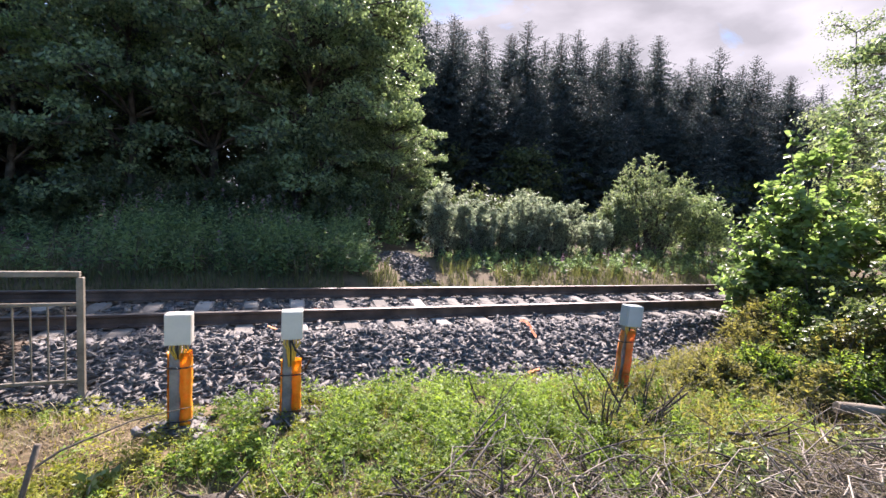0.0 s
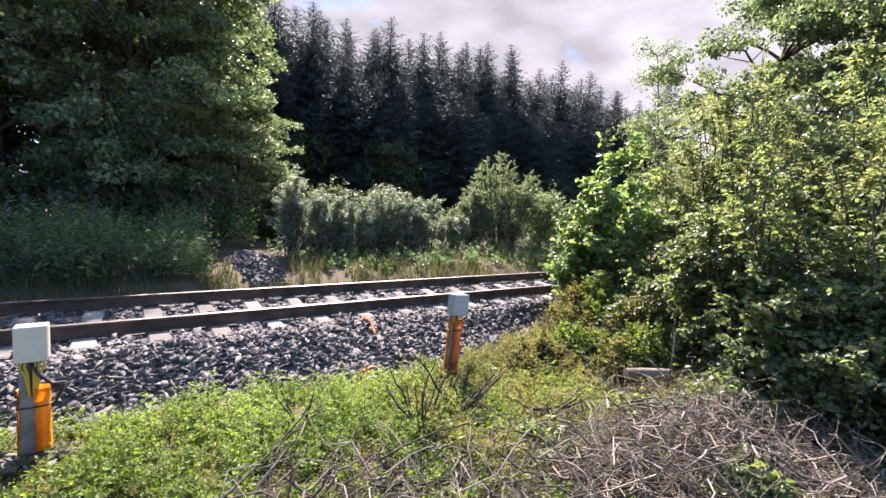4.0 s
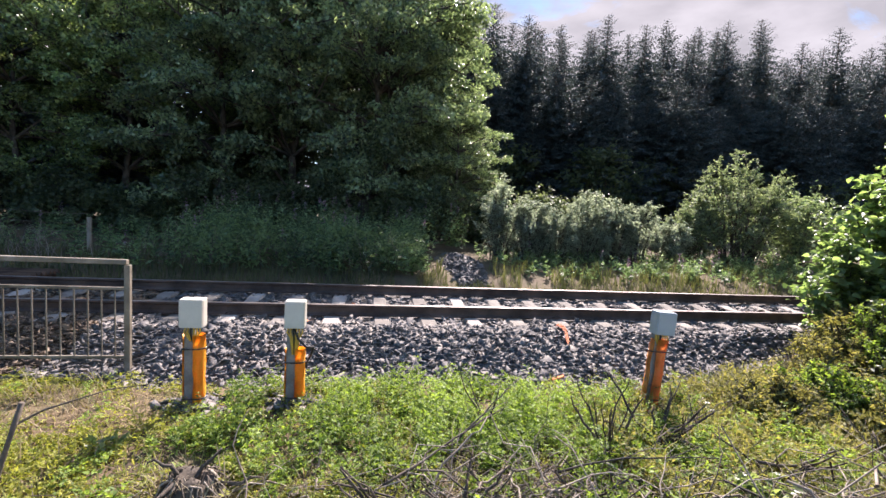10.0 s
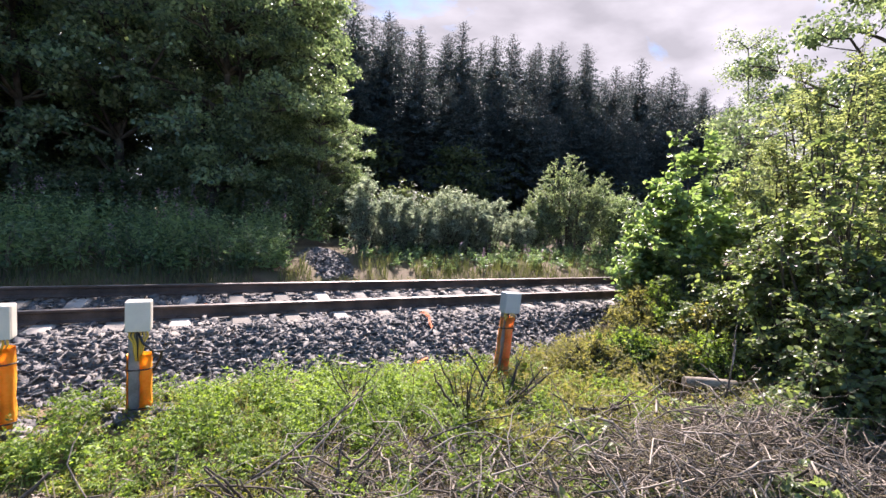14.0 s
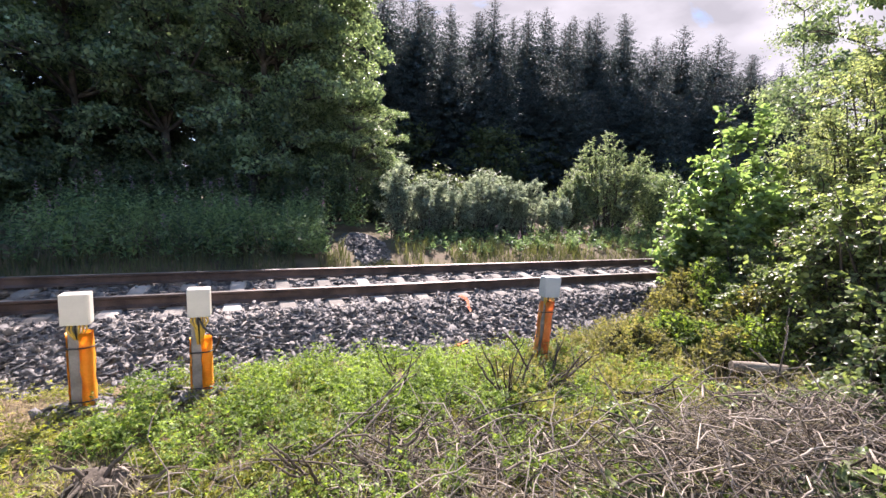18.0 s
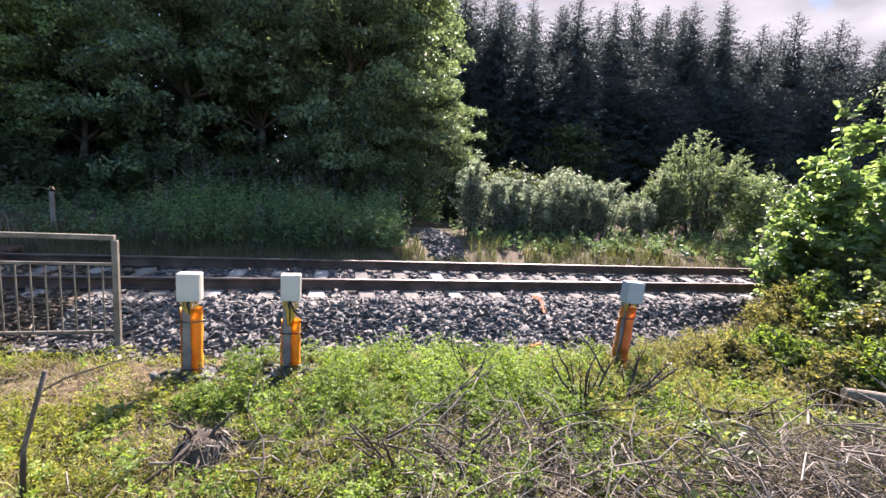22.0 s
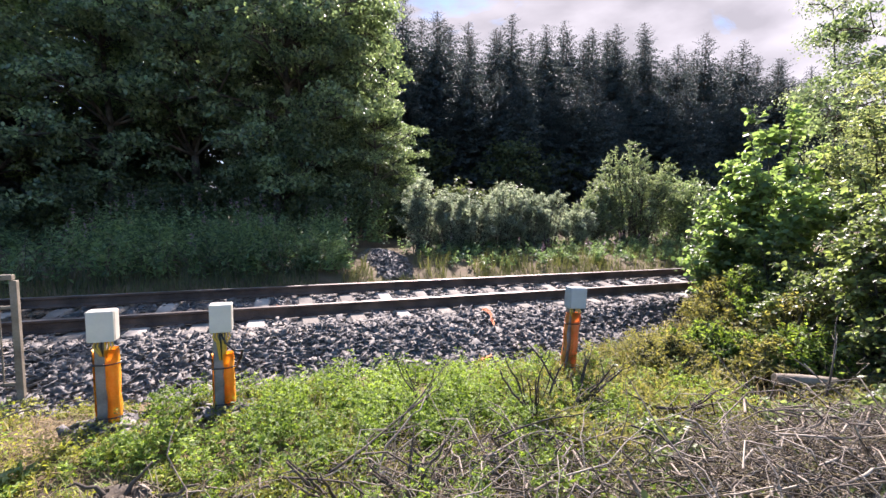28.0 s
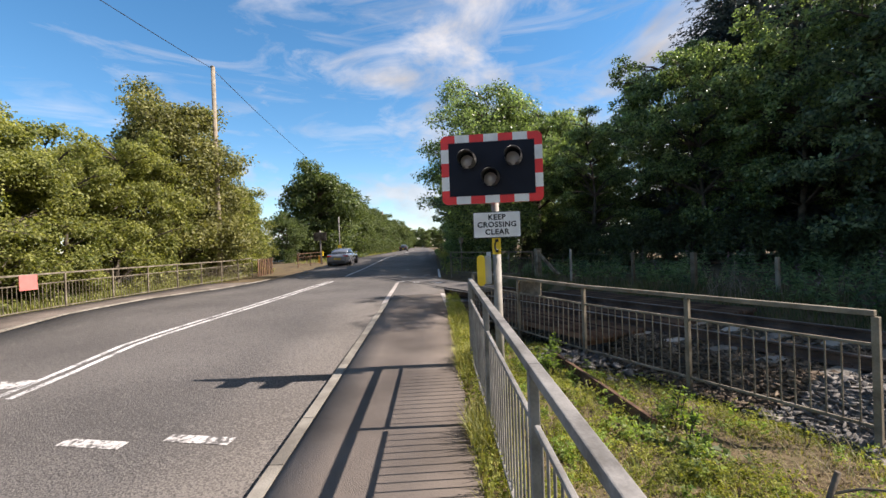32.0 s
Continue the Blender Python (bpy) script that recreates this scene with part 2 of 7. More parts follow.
M_BALLAST_RUST = material("rust-stained ballast stone", [(0.066, 0.052, 0.04), (0.108, 0.084, 0.062), (0.15, 0.116, 0.082), (0.2, 0.155, 0.11)], 6.0, 0.92, 0.5, 50, island=0.5, fine=0.3, spec=0.12)
M_BALLAST_BED = material("ballast bed", [(0.05, 0.046, 0.042), (0.09, 0.083, 0.075), (0.13, 0.12, 0.105)], 14.0, 0.95, 1.0, 30, fine=0.6)
M_RAIL = material("rusty rail steel", [(0.05, 0.034, 0.026), (0.095, 0.064, 0.048), (0.15, 0.10, 0.074)], 3.0, 0.8, 0.3, 60, metal=0.2)
M_RAILTOP = material("polished rail head", [(0.13, 0.11, 0.095), (0.2, 0.175, 0.155), (0.28, 0.25, 0.225)], 2.0, 0.46, 0.05, 60, metal=0.9, fine=0.1)
M_CONCRETE = material("weathered concrete", [(0.15, 0.135, 0.112), (0.26, 0.235, 0.196), (0.37, 0.335, 0.285)], 2.2, 0.9, 0.35, 70, rnd=0.4)
M_GALV = material("galvanised steel", [(0.145, 0.137, 0.122), (0.22, 0.21, 0.192), (0.30, 0.286, 0.262)], 5.0, 0.65, 0.15, 70, metal=0.25, fine=0.3)
M_GALV_OLD = material("dull galvanised steel", [(0.125, 0.105, 0.075), (0.205, 0.178, 0.134), (0.285, 0.252, 0.198)], 4.0, 0.7, 0.2, 70, metal=0.3, fine=0.3)
M_TIMBER = material("weathered timber", [(0.10, 0.08, 0.055), (0.19, 0.155, 0.11), (0.29, 0.25, 0.19)], 4.0, 0.9, 0.5, 45, rnd=0.4)
M_BROWN = material("brown stained timber", [(0.05, 0.028, 0.017), (0.10, 0.055, 0.032), (0.15, 0.085, 0.05)], 5.0, 0.85, 0.4, 50, rnd=0.4)
M_BARK = material("bark", [(0.035, 0.028, 0.02), (0.08, 0.066, 0.05), (0.14, 0.12, 0.095)], 4.0, 0.95, 0.8, 18)
M_TWIG = material("dead twig", [(0.06, 0.05, 0.038), (0.15, 0.122, 0.092), (0.31, 0.265, 0.205)], 3.0, 0.9, 0.3, 50, island=0.75)
M_SHOOT = material("dark dead shoot", [(0.05, 0.038, 0.028), (0.10, 0.08, 0.06), (0.18, 0.15, 0.115)], 4.0, 0.9, 0.5, 40, island=0.4)
M_CREAM = plain("cream enclosure plastic", (0.53, 0.50, 0.42), 0.45)
M_GREYBOX = plain("grey enclosure plastic", (0.36, 0.38, 0.37), 0.45)
M_ORANGE = material("orange plastic sheeting", [(0.66, 0.27, 0.02), (0.86, 0.41, 0.03), (0.93, 0.52, 0.07)], 6.0, 0.5, 0.5, 14)
M_ORANGE_RED = material("faded red orange sheeting", [(0.62, 0.2, 0.05), (0.82, 0.33, 0.1), (0.9, 0.45, 0.18)], 6.0, 0.5, 0.5, 14)
M_BLACK = plain("black plastic", (0.018, 0.018, 0.02), 0.38)
M_GROOVE = plain("flangeway groove black", (0.02, 0.02, 0.021), 0.85)
M_CABLE = plain("dull yellow cable", (0.55, 0.36, 0.06), 0.5)
M_YELLOW = plain("yellow sign paint", (0.80, 0.55, 0.02), 0.45)
M_WHITE = plain("white sign sheet", (0.76, 0.76, 0.74), 0.4)
M_RED = plain("red sign sheet", (0.82, 0.03, 0.03), 0.4)
M_FADED = plain("faded red plastic", (0.55, 0.17, 0.15), 0.6)
M_NAVY = plain("signal backboard blue black", (0.009, 0.012, 0.022), 0.6, 0.0, 0.2)
M_LENS = plain("unlit signal lens", (0.55, 0.50, 0.49), 0.25)
M_POLE = material("weathered grey pole", [(0.20, 0.19, 0.165), (0.29, 0.275, 0.24), (0.36, 0.345, 0.305)], 4.0, 0.7, 0.1, 60, metal=0.1)
LEAF_OAK = leafy("broadleaf foliage", (0.06, 0.09, 0.056), (0.26, 0.325, 0.175), (1.7, 1.8, 1.1), 0.43, 0.38)
# darker broadleaf tones: shade of the hollow under the crowns is in the colour
LEAF_SHADE = leafy("shade-darkened undergrowth foliage", (0.045, 0.062, 0.035), (0.13, 0.165, 0.08), (1.5, 1.5, 1.0), 0.48)
LEAF_ALDER = leafy("alder foliage", (0.045, 0.072, 0.032), (0.27, 0.35, 0.15), (1.7, 1.8, 0.9), 0.4, 0.34)
LEAF_HEDGE = leafy("sunlit hedge foliage", (0.09, 0.115, 0.034), (0.33, 0.34, 0.105), (1.5, 1.5, 0.65), 0.42, 0.6)
LEAF_HEDGE2 = leafy("olive tree foliage", (0.085, 0.095, 0.034), (0.30, 0.295, 0.115), (1.3, 1.3, 0.6), 0.4, 0.55)
LEAF_FAR = leafy("far roadside foliage", (0.042, 0.068, 0.026), (0.14, 0.18, 0.062), (1.4, 1.4, 0.7), 0.42)
LEAF_HAZEL = leafy("hazel foliage", (0.10, 0.15, 0.065), (0.25, 0.33, 0.14), (1.65, 1.8, 0.95), 0.5, 0.42)
LEAF_SALLOW = leafy("sallow foliage", (0.10, 0.135, 0.075), (0.32, 0.35, 0.175), (1.6, 1.65, 0.95), 0.53, 0.42)
LEAF_BIRCH = leafy("birch foliage", (0.10, 0.14, 0.085), (0.27, 0.32, 0.19), (1.5, 1.55, 1.0), 0.5)
LEAF_GORSE = leafy("grey green gorse", (0.13, 0.165, 0.125), (0.38, 0.42, 0.32), (1.4, 1.45, 1.15), 0.52)
LEAF_SPRUCE = leafy("spruce needles", (0.03, 0.044, 0.043), (0.07, 0.09, 0.085), (1.4, 1.5, 1.3), 0.2, 0.7)
LEAF_WEED = leafy("verge weeds", (0.065, 0.115, 0.022), (0.28, 0.38, 0.09), (1.6, 1.65, 0.65), 0.45, 0.6)
LEAF_CLOVER = leafy("clover", (0.10, 0.125, 0.025), (0.335, 0.345, 0.08), (1.55, 1.55, 0.6), 0.42, 0.75)
LEAF_BANK = leafy("bank weeds", (0.06, 0.10, 0.055), (0.22, 0.31, 0.155), (1.6, 1.7, 1.05), 0.48)
LEAF_BRAMBLE = leafy("bramble foliage", (0.085, 0.12, 0.055), (0.26, 0.315, 0.13), (1.6, 1.65, 0.9), 0.46, 0.42)
GRASS = leafy("rough grass", (0.10, 0.13, 0.032), (0.33, 0.34, 0.11), (1.5, 1.4, 0.7), 0.45, 0.6)
TURF = leafy("short turf", (0.13, 0.14, 0.035), (0.37, 0.36, 0.11), (1.5, 1.4, 0.6), 0.4, 0.6)
LEAF_FADED = leafy("fading weeds", (0.11, 0.12, 0.045), (0.32, 0.31, 0.115), (1.5, 1.4, 0.7), 0.45, 0.7)
GRASS_DRY = leafy("dry grass", (0.17, 0.145, 0.085), (0.38, 0.33, 0.20), (1.2, 1.1, 0.8), 0.35, 0.7)
LITTER = leafy("brown grass litter", (0.10, 0.075, 0.04), (0.29, 0.22, 0.12), (1.1, 1.0, 0.7), 0.2, 0.85)
GRASS_BANK = leafy("bank grass", (0.05, 0.066, 0.03), (0.14, 0.145, 0.07), (1.4, 1.4, 0.7), 0.4, 0.6)
PINK = leafy("faded willowherb flower", (0.2, 0.14, 0.15), (0.34, 0.25, 0.27), (1.2, 1.0, 1.2), 0.4)

# ---- plan: the road runs from the camera over the crossing ----
ROAD_O = (0.043, -6.568)
RD = Vector((-0.9087, 0.4175))
RP = Vector((0.4175, 0.9087))


def rd(a, b):
    """World x, y of a metres along the road and b metres to its right."""
    return (ROAD_O[0] + RD.x * a + RP.x * b, ROAD_O[1] + RD.y * a + RP.y * b)


def ab(x, y):
    u, v = x - ROAD_O[0], y - ROAD_O[1]
    return u * RD.x + v * RD.y, u * RP.x + v * RP.y


def smooth(v, lo, hi):
    k = min(1.0, max(0.0, (v - lo) / (hi - lo)))
    return k * k * (3 - 2 * k)


def bend(a):
    """The road swings gently left far beyond the crossing."""
    return -0.00016 * max(0.0, a - 60) ** 2


def road_z(a, y=0.0):
    if a < -14:
        return -0.862
    if a < 12:
        return -0.40 + 0.033 * a
    lift = 0.045 * smooth(y, 0.0, 1.5) if a < 26 else 0.045
    rise = 0.021 * max(0.0, min(a, 44) - 22) * smooth(a, 20, 40) + 0.003 * max(0.0, a - 44)
    return -0.004 + lift + rise


def side_z(x, y):
    """Ground beside the track."""
    if y < 1:
        z = -0.42 + 0.10 * smooth(x, 4, 9)
    else:
        z = -0.38 + 0.38 * smooth(y, 3.2, 5.5) + 0.55 * smooth(y, 6, 14)
    if -3.2 < y < 4.4:
        z -= 0.12 * smooth(y, -2.3, -1.4) * (1 - smooth(y, 3.2, 4.2))
    return z


def ground_z(x, y):
    a, b = ab(x, y)
    rz = road_z(max(-14, a), y) - 0.14
    if b < 0.32:
        return rz
    s = side_z(x, y)
    s = s + (rz - s) * smooth(a, 17, 34) * (1 - smooth(b, 8, 40))
    return rz + (s - rz) * smooth(b, 0.32, 1.0)


# ---- mesh helpers ----
def mesh_np(name, verts, faces, mat):
    """Mesh from arrays: verts (n,3), faces (m,k) all of one size."""
    verts, faces = np.asarray(verts, dtype=np.float32), np.asarray(faces, dtype=np.int32)
    me = bpy.data.meshes.new(name)
    m, k = faces.shape
    me.vertices.add(len(verts))
    me.vertices.foreach_set("co", verts.ravel())
    me.loops.add(m * k)
    me.loops.foreach_set("vertex_index", faces.ravel())
    me.polygons.add(m)
    me.polygons.foreach_set("loop_start", np.arange(0, m * k, k, dtype=np.int32))
    me.update(calc_edges=True)
    for one in (mat if isinstance(mat, (list, tuple)) else [mat]):
        me.materials.append(one)
    return me


def finish(bm, name, mat, smooth_faces=False):
    me = bpy.data.meshes.new(name)
    bm.to_mesh(me)
    bm.free()
    for one in (mat if isinstance(mat, (list, tuple)) else [mat]):
        me.materials.append(one)
    if smooth_faces:
        me.polygons.foreach_set("use_smooth", [True] * len(me.polygons))
    return me


def part(name, bm, mat, parent=None, label="", smooth_faces=False):
    me = bm if isinstance(bm, bpy.types.Mesh) else finish(bm, name, mat, smooth_faces)
    ob = new(name, me)
    if parent is not None:
        ob.parent = parent
    if label:
        tagged(ob, label)
    return ob


def thing(name, x, y, z, rz=0.0, label="", category="", group="", kind=""):
    ob = new(name)
    ob.matrix_basis = pose(x, y, z, 0, 0, rz)
    ob.empty_display_size = 0.2
    return tagged(ob, label, category, group, kind)


def box(bm, cx, cy, cz, sx, sy, sz, m=None, bevel=0.0, mi=0):
    """A box by its centre and sizes, edges bevelled, added to bm."""
    mat = Matrix.Translation((cx, cy, cz)) @ Matrix.Diagonal((sx, sy, sz, 1))
    if m is not None:
        mat = m @ mat
    r = bmesh.ops.create_cube(bm, size=1.0, matrix=mat)
    faces = {f for v in r["verts"] for f in v.link_faces}
    for f in faces:
        f.material_index = mi
    if bevel:
        edges = {e for v in r["verts"] for e in v.link_edges}
        out = bmesh.ops.bevel(bm, geom=list(edges), offset=bevel, segments=2, affect="EDGES", profile=0.6)
        for f in out["faces"]:
            f.material_index = mi
    return bm


def tube(bm, pts, radii, sides=8, caps=True, mi=0):
    """A round bar along points."""
    pts = [Vector(p) for p in pts]
    rings = []
    n = len(pts)
    ref = Vector((0.31, 0.17, 0.93))
    for i, p in enumerate(pts):
        d = (pts[min(i + 1, n - 1)] - pts[max(i - 1, 0)]).normalized()
        if abs(d.dot(ref)) > 0.95:
            ref = Vector((0.9, 0.3, 0.1))
        u = d.cross(ref).normalized()
        w = d.cross(u)
        r = radii[i] if isinstance(radii, (list, tuple)) else radii
        rings.append([bm.verts.new(p + (u * math.cos(q) + w * math.sin(q)) * r) for q in (2 * math.pi * k / sides for k in range(sides))])
    for A, B in zip(rings, rings[1:]):
        for k in range(sides):
            f = bm.faces.new((A[k], A[(k + 1) % sides], B[(k + 1) % sides], B[k]))
            f.smooth, f.material_index = True, mi
    if caps:
        bm.faces.new(list(reversed(rings[0]))).material_index = mi
        bm.faces.new(rings[-1]).material_index = mi
    return bm


def tubes_np(paths, sides=4):
    """Many thin tapered bars in one array: paths of (points (n,3), radii (n))."""
    V, F, off = [], [], 0
    ang = np.arange(sides) * 2 * np.pi / sides
    for P, R in paths:
        P, R = np.asarray(P, float), np.asarray(R, float)
        d = np.gradient(P, axis=0)
        d /= np.linalg.norm(d, axis=1, keepdims=True) + 1e-9
        ref = np.array([0.3, 0.2, 0.93]) if abs(d[0, 2]) < 0.9 else np.array([0.9, 0.3, 0.1])
        u = np.cross(d, ref)
        u /= np.linalg.norm(u, axis=1, keepdims=True) + 1e-9
        w = np.cross(d, u)
        ring = P[:, None, :] + R[:, None, None] * (u[:, None, :] * np.cos(ang)[None, :, None] + w[:, None, :] * np.sin(ang)[None, :, None])
        V.append(ring.reshape(-1, 3))
        n = len(P)
        i = np.arange(n - 1)[:, None] * sides
        k = np.arange(sides)[None, :]
        k2 = (k + 1) % sides
        F.append(np.stack([i + k, i + k2, i + sides + k2, i + sides + k], axis=-1).reshape(-1, 4) + off)
        off += n * sides
    return np.concatenate(V), np.concatenate(F)


def leaves_np(P, size, rng, aspect=0.55, up=0.5, jitter=0.35, fold=0.15, axis=None, out=None):
    """A blade (one folded quad) at each point: arrays of verts and faces."""
    P = np.asarray(P, float)
    n = len(P)
    nrm = rng.normal(size=(n, 3))
    nrm[:, 2] += up * 2
    if out is not None:
        nrm += out
    nrm /= np.linalg.norm(nrm, axis=1, keepdims=True)
    d = rng.normal(size=(n, 3)) if axis is None else np.asarray(axis) + 0.35 * rng.normal(size=(n, 3))
    d -= nrm * np.sum(d * nrm, axis=1, keepdims=True)
    d /= np.linalg.norm(d, axis=1, keepdims=True) + 1e-9
    s = np.cross(nrm, d)
    L = (np.asarray(size) * (1 + jitter * rng.uniform(-1, 1, n)))[:, None]
    W = L * aspect * 0.5
    V = np.stack([P, P + d * L * 0.45 + s * W + nrm * L * fold, P + d * L, P + d * L * 0.45 - s * W + nrm * L * fold], axis=1).reshape(-1, 3)
    F = np.arange(4 * n).reshape(n, 4)
    return V, F


# ---- ground, road and track ----
def build_ground():
    xs = np.concatenate([-np.geomspace(1500, 32, 22), np.arange(-30, -14, 1.0), np.arange(-14, 13, 0.3), np.arange(13, 30, 1.0), np.geomspace(31, 1500, 22)])
    ys = np.concatenate([-np.geomspace(1500, 22, 18), np.arange(-21, -8, 1.0), np.arange(-8, 8, 0.3), np.arange(8, 26, 1.0), np.geomspace(27, 1500, 20)])
    V = []
    for y in ys:
        for x in xs:
            z = ground_z(x, y)
            if abs(x) < 40 and abs(y) < 30 and ab(x, y)[1] > 0.8:
                z += 0.05 * noise.noise((x * 0.9, y * 0.9, 0.3)) + 0.02 * noise.noise((x * 3, y * 3, 5.0))
            V.append((x, y, z))
    nx = len(xs)
    i, j = np.meshgrid(np.arange(len(ys) - 1), np.arange(nx - 1), indexing="ij")
    k = (i * nx + j).ravel()
    F = np.stack([k, k + 1, k + nx + 1, k + nx], axis=1)
    me = mesh_np("ground", V, F, M_SOIL)
    me.polygons.foreach_set("use_smooth", [True] * len(me.polygons))
    tagged(new("ground", me), "rough earth with patchy grass beside the railway", "ground", kind="structure")


def strip(name, a_list, b_of, z_of, mat, thick=0.12):
    """A slab along the road: b_of(a) gives the cross stations, z_of(a, b) the top."""
    bm = bmesh.new()
    rows = []
    for a in a_list:
        row = []
        for b in b_of(a):
            x, y = rd(a, b)
            row.append(bm.verts.new((x, y, z_of(a, b))))
        rows.append(row)
    for A, B in zip(rows, rows[1:]):
        for k in range(len(A) - 1):
            bm.faces.new((A[k], A[k + 1], B[k + 1], B[k])).smooth = True
    out = bmesh.ops.extrude_face_region(bm, geom=list(bm.faces))
    for v in out["geom"]:
        if isinstance(v, bmesh.types.BMVert):
            v.co.z -= thick
    bmesh.ops.recalc_face_normals(bm, faces=list(bm.faces))
    return part(name, bm, mat)


A_LIST = [-40, -25, -14, -10, -6] + [i * 0.75 for i in range(-4, 44)] + [36, 40, 45, 50, 60, 75, 90, 110, 140, 180, 230, 300]
KERB_R = -1.43


def left_kerb(a):
    pts = [(-40, -8.9), (0, -9.1), (9.5, -9.5), (12, -9.9), (15.5, -10.0), (19, -9.0), (24, -8.8), (40, -8.6), (300, -8.6)]
    for (a0, b0), (a1, b1) in zip(pts, pts[1:]):
        if a0 <= a <= a1:
            return b0 + (b1 - b0) * (a - a0) / (a1 - a0) + bend(a)
    return -8.6 + bend(a)


def right_kerb(a):
    return KERB_R if a < 13.2 else 0.27 - 0.1 * smooth(a, 22, 30) + bend(a)


def drop(a):
    """How far the carriageway lies below the footway: the kerb fades out towards the crossing."""
    return 0.085 * (1 - smooth(a, 4.5, 10.5))


def surf(a, b):
    x, y = rd(a, b)
    return road_z(a, y) - drop(a) * 1.0 + 0.035 * (1 - ((b + 5.1) / 4.2) ** 2) * (1 - smooth(a, 8, 13)) * 0.5


def foot_z(a, b):
    x, y = rd(a, b)
    return road_z(a, y) + 0.004 + (0.0 if b > -6 else 0.02)


def build_road():
    ob = strip("road", A_LIST, lambda a: [left_kerb(a) + (right_kerb(a) - left_kerb(a)) * k / 6 for k in range(7)], surf, M_ASPHALT)
    tagged(ob, "two-lane asphalt road worn pale in the wheel tracks", "road", kind="structure")
    ob = strip("pavement", [a for a in A_LIST if -20 <= a <= 13.55], lambda a: [KERB_R + 0.13, -0.9, -0.3, 0.27], foot_z, M_PAVE)
    tagged(ob, "narrow brown-grey tarmac footway beside the railing", "pavement", kind="structure")
    ob = strip("pavement_far", [a for a in A_LIST if -20 <= a <= 22], lambda a: [-11.35, left_kerb(a) - 0.13], lambda a, b: foot_z(a, b) + 0.02, M_PAVE)
    tagged(ob, "tarmac footway across the road", "pavement", kind="structure")
    # kerb stones
    for side in (0, 1):
        ks = thing("kerb", 0, 0, 0, 0, "line of worn concrete kerb stones along the road", "kerb", kind="structure")
        n = 26 if side == 0 else 39
        for i in range(n):
            a0 = -12.0 + 0.915 * i
            a1 = a0 + 0.905
            bk = (lambda a: KERB_R) if side == 0 else (lambda a: left_kerb(a) - 0.125)
            (x0, y0), (x1, y1) = rd(a0, bk(a0)), rd(a1, bk(a1))
            nx, ny = RP.x * 0.125, RP.y * 0.125
            top0, top1 = road_z(a0, y0) + 0.012, road_z(a1, y1) + 0.012
            if side:
                top0, top1 = top0 + 0.02, top1 + 0.02
            bm = bmesh.new()
            b_ = 0.014
            sec = [(0, -0.2), (0, -b_), (b_, 0), (0.125, 0), (0.125, -0.2)] if side == 0 else [(0, -0.2), (0, 0), (0.125 - b_, 0), (0.125, -b_), (0.125, -0.2)]
            rows = []
            for x, y, t in ((x0, y0, top0), (x1, y1, top1)):
                rows.append([bm.verts.new((x + RP.x * s, y + RP.y * s, t + h)) for s, h in sec])
            for k in range(len(sec)):
                q = (k + 1) % len(sec)
                bm.faces.new((rows[0][k], rows[1][k], rows[1][q], rows[0][q]))
            bm.faces.new(rows[0])
            bm.faces.new(list(reversed(rows[1])))
            bmesh.ops.recalc_face_normals(bm, faces=list(bm.faces))
            part("kerb_stone", bm, M_KERB, ks)


def paint(name, quads, label, mat=None, lift=0.005):
    """Thin painted marks on the road, each quad by four (a, b)."""
    bm = bmesh.new()
    for q in quads:
        lo = []
        for a, b in q:
            x, y = rd(a, b)
            onfoot = b > KERB_R + 0.14 and a < 13.5
            lo.append(bm.verts.new((x, y, (foot_z(a, b) if onfoot else surf(a, b)) + lift)))
        bm.faces.new(lo)
    bmesh.ops.recalc_face_normals(bm, faces=list(bm.faces))
    for f in bm.faces:
        if f.normal.z < 0:
            f.normal_flip()
    return tagged(part(name, bm, mat or M_LINE), label, "marking", kind="structure")


def line_quads(a0, a1, b_of, w, step=0.5, gaps=None):
    qs = []
    a = a0
    while a < a1 - 1e-6:
        e = min(a + step, a1)
        if gaps is None or not gaps((a + e) / 2):
            qs.append([(a, b_of(a) - w / 2), (e, b_of(e) - w / 2), (e, b_of(e) + w / 2), (a, b_of(a) + w / 2)])
        a = e
    return qs


def centre(a):
    pts = [(-20, -5.3), (6.5, -5.55), (8.2, -5.65), (12, -5.05), (20, -4.9), (40, -4.75), (300, -4.75)]
    for (p, q), (r, s) in zip(pts, pts[1:]):
        if p <= a <= r:
            return q + (s - q) * (a - p) / (r - p)
    return -4.75


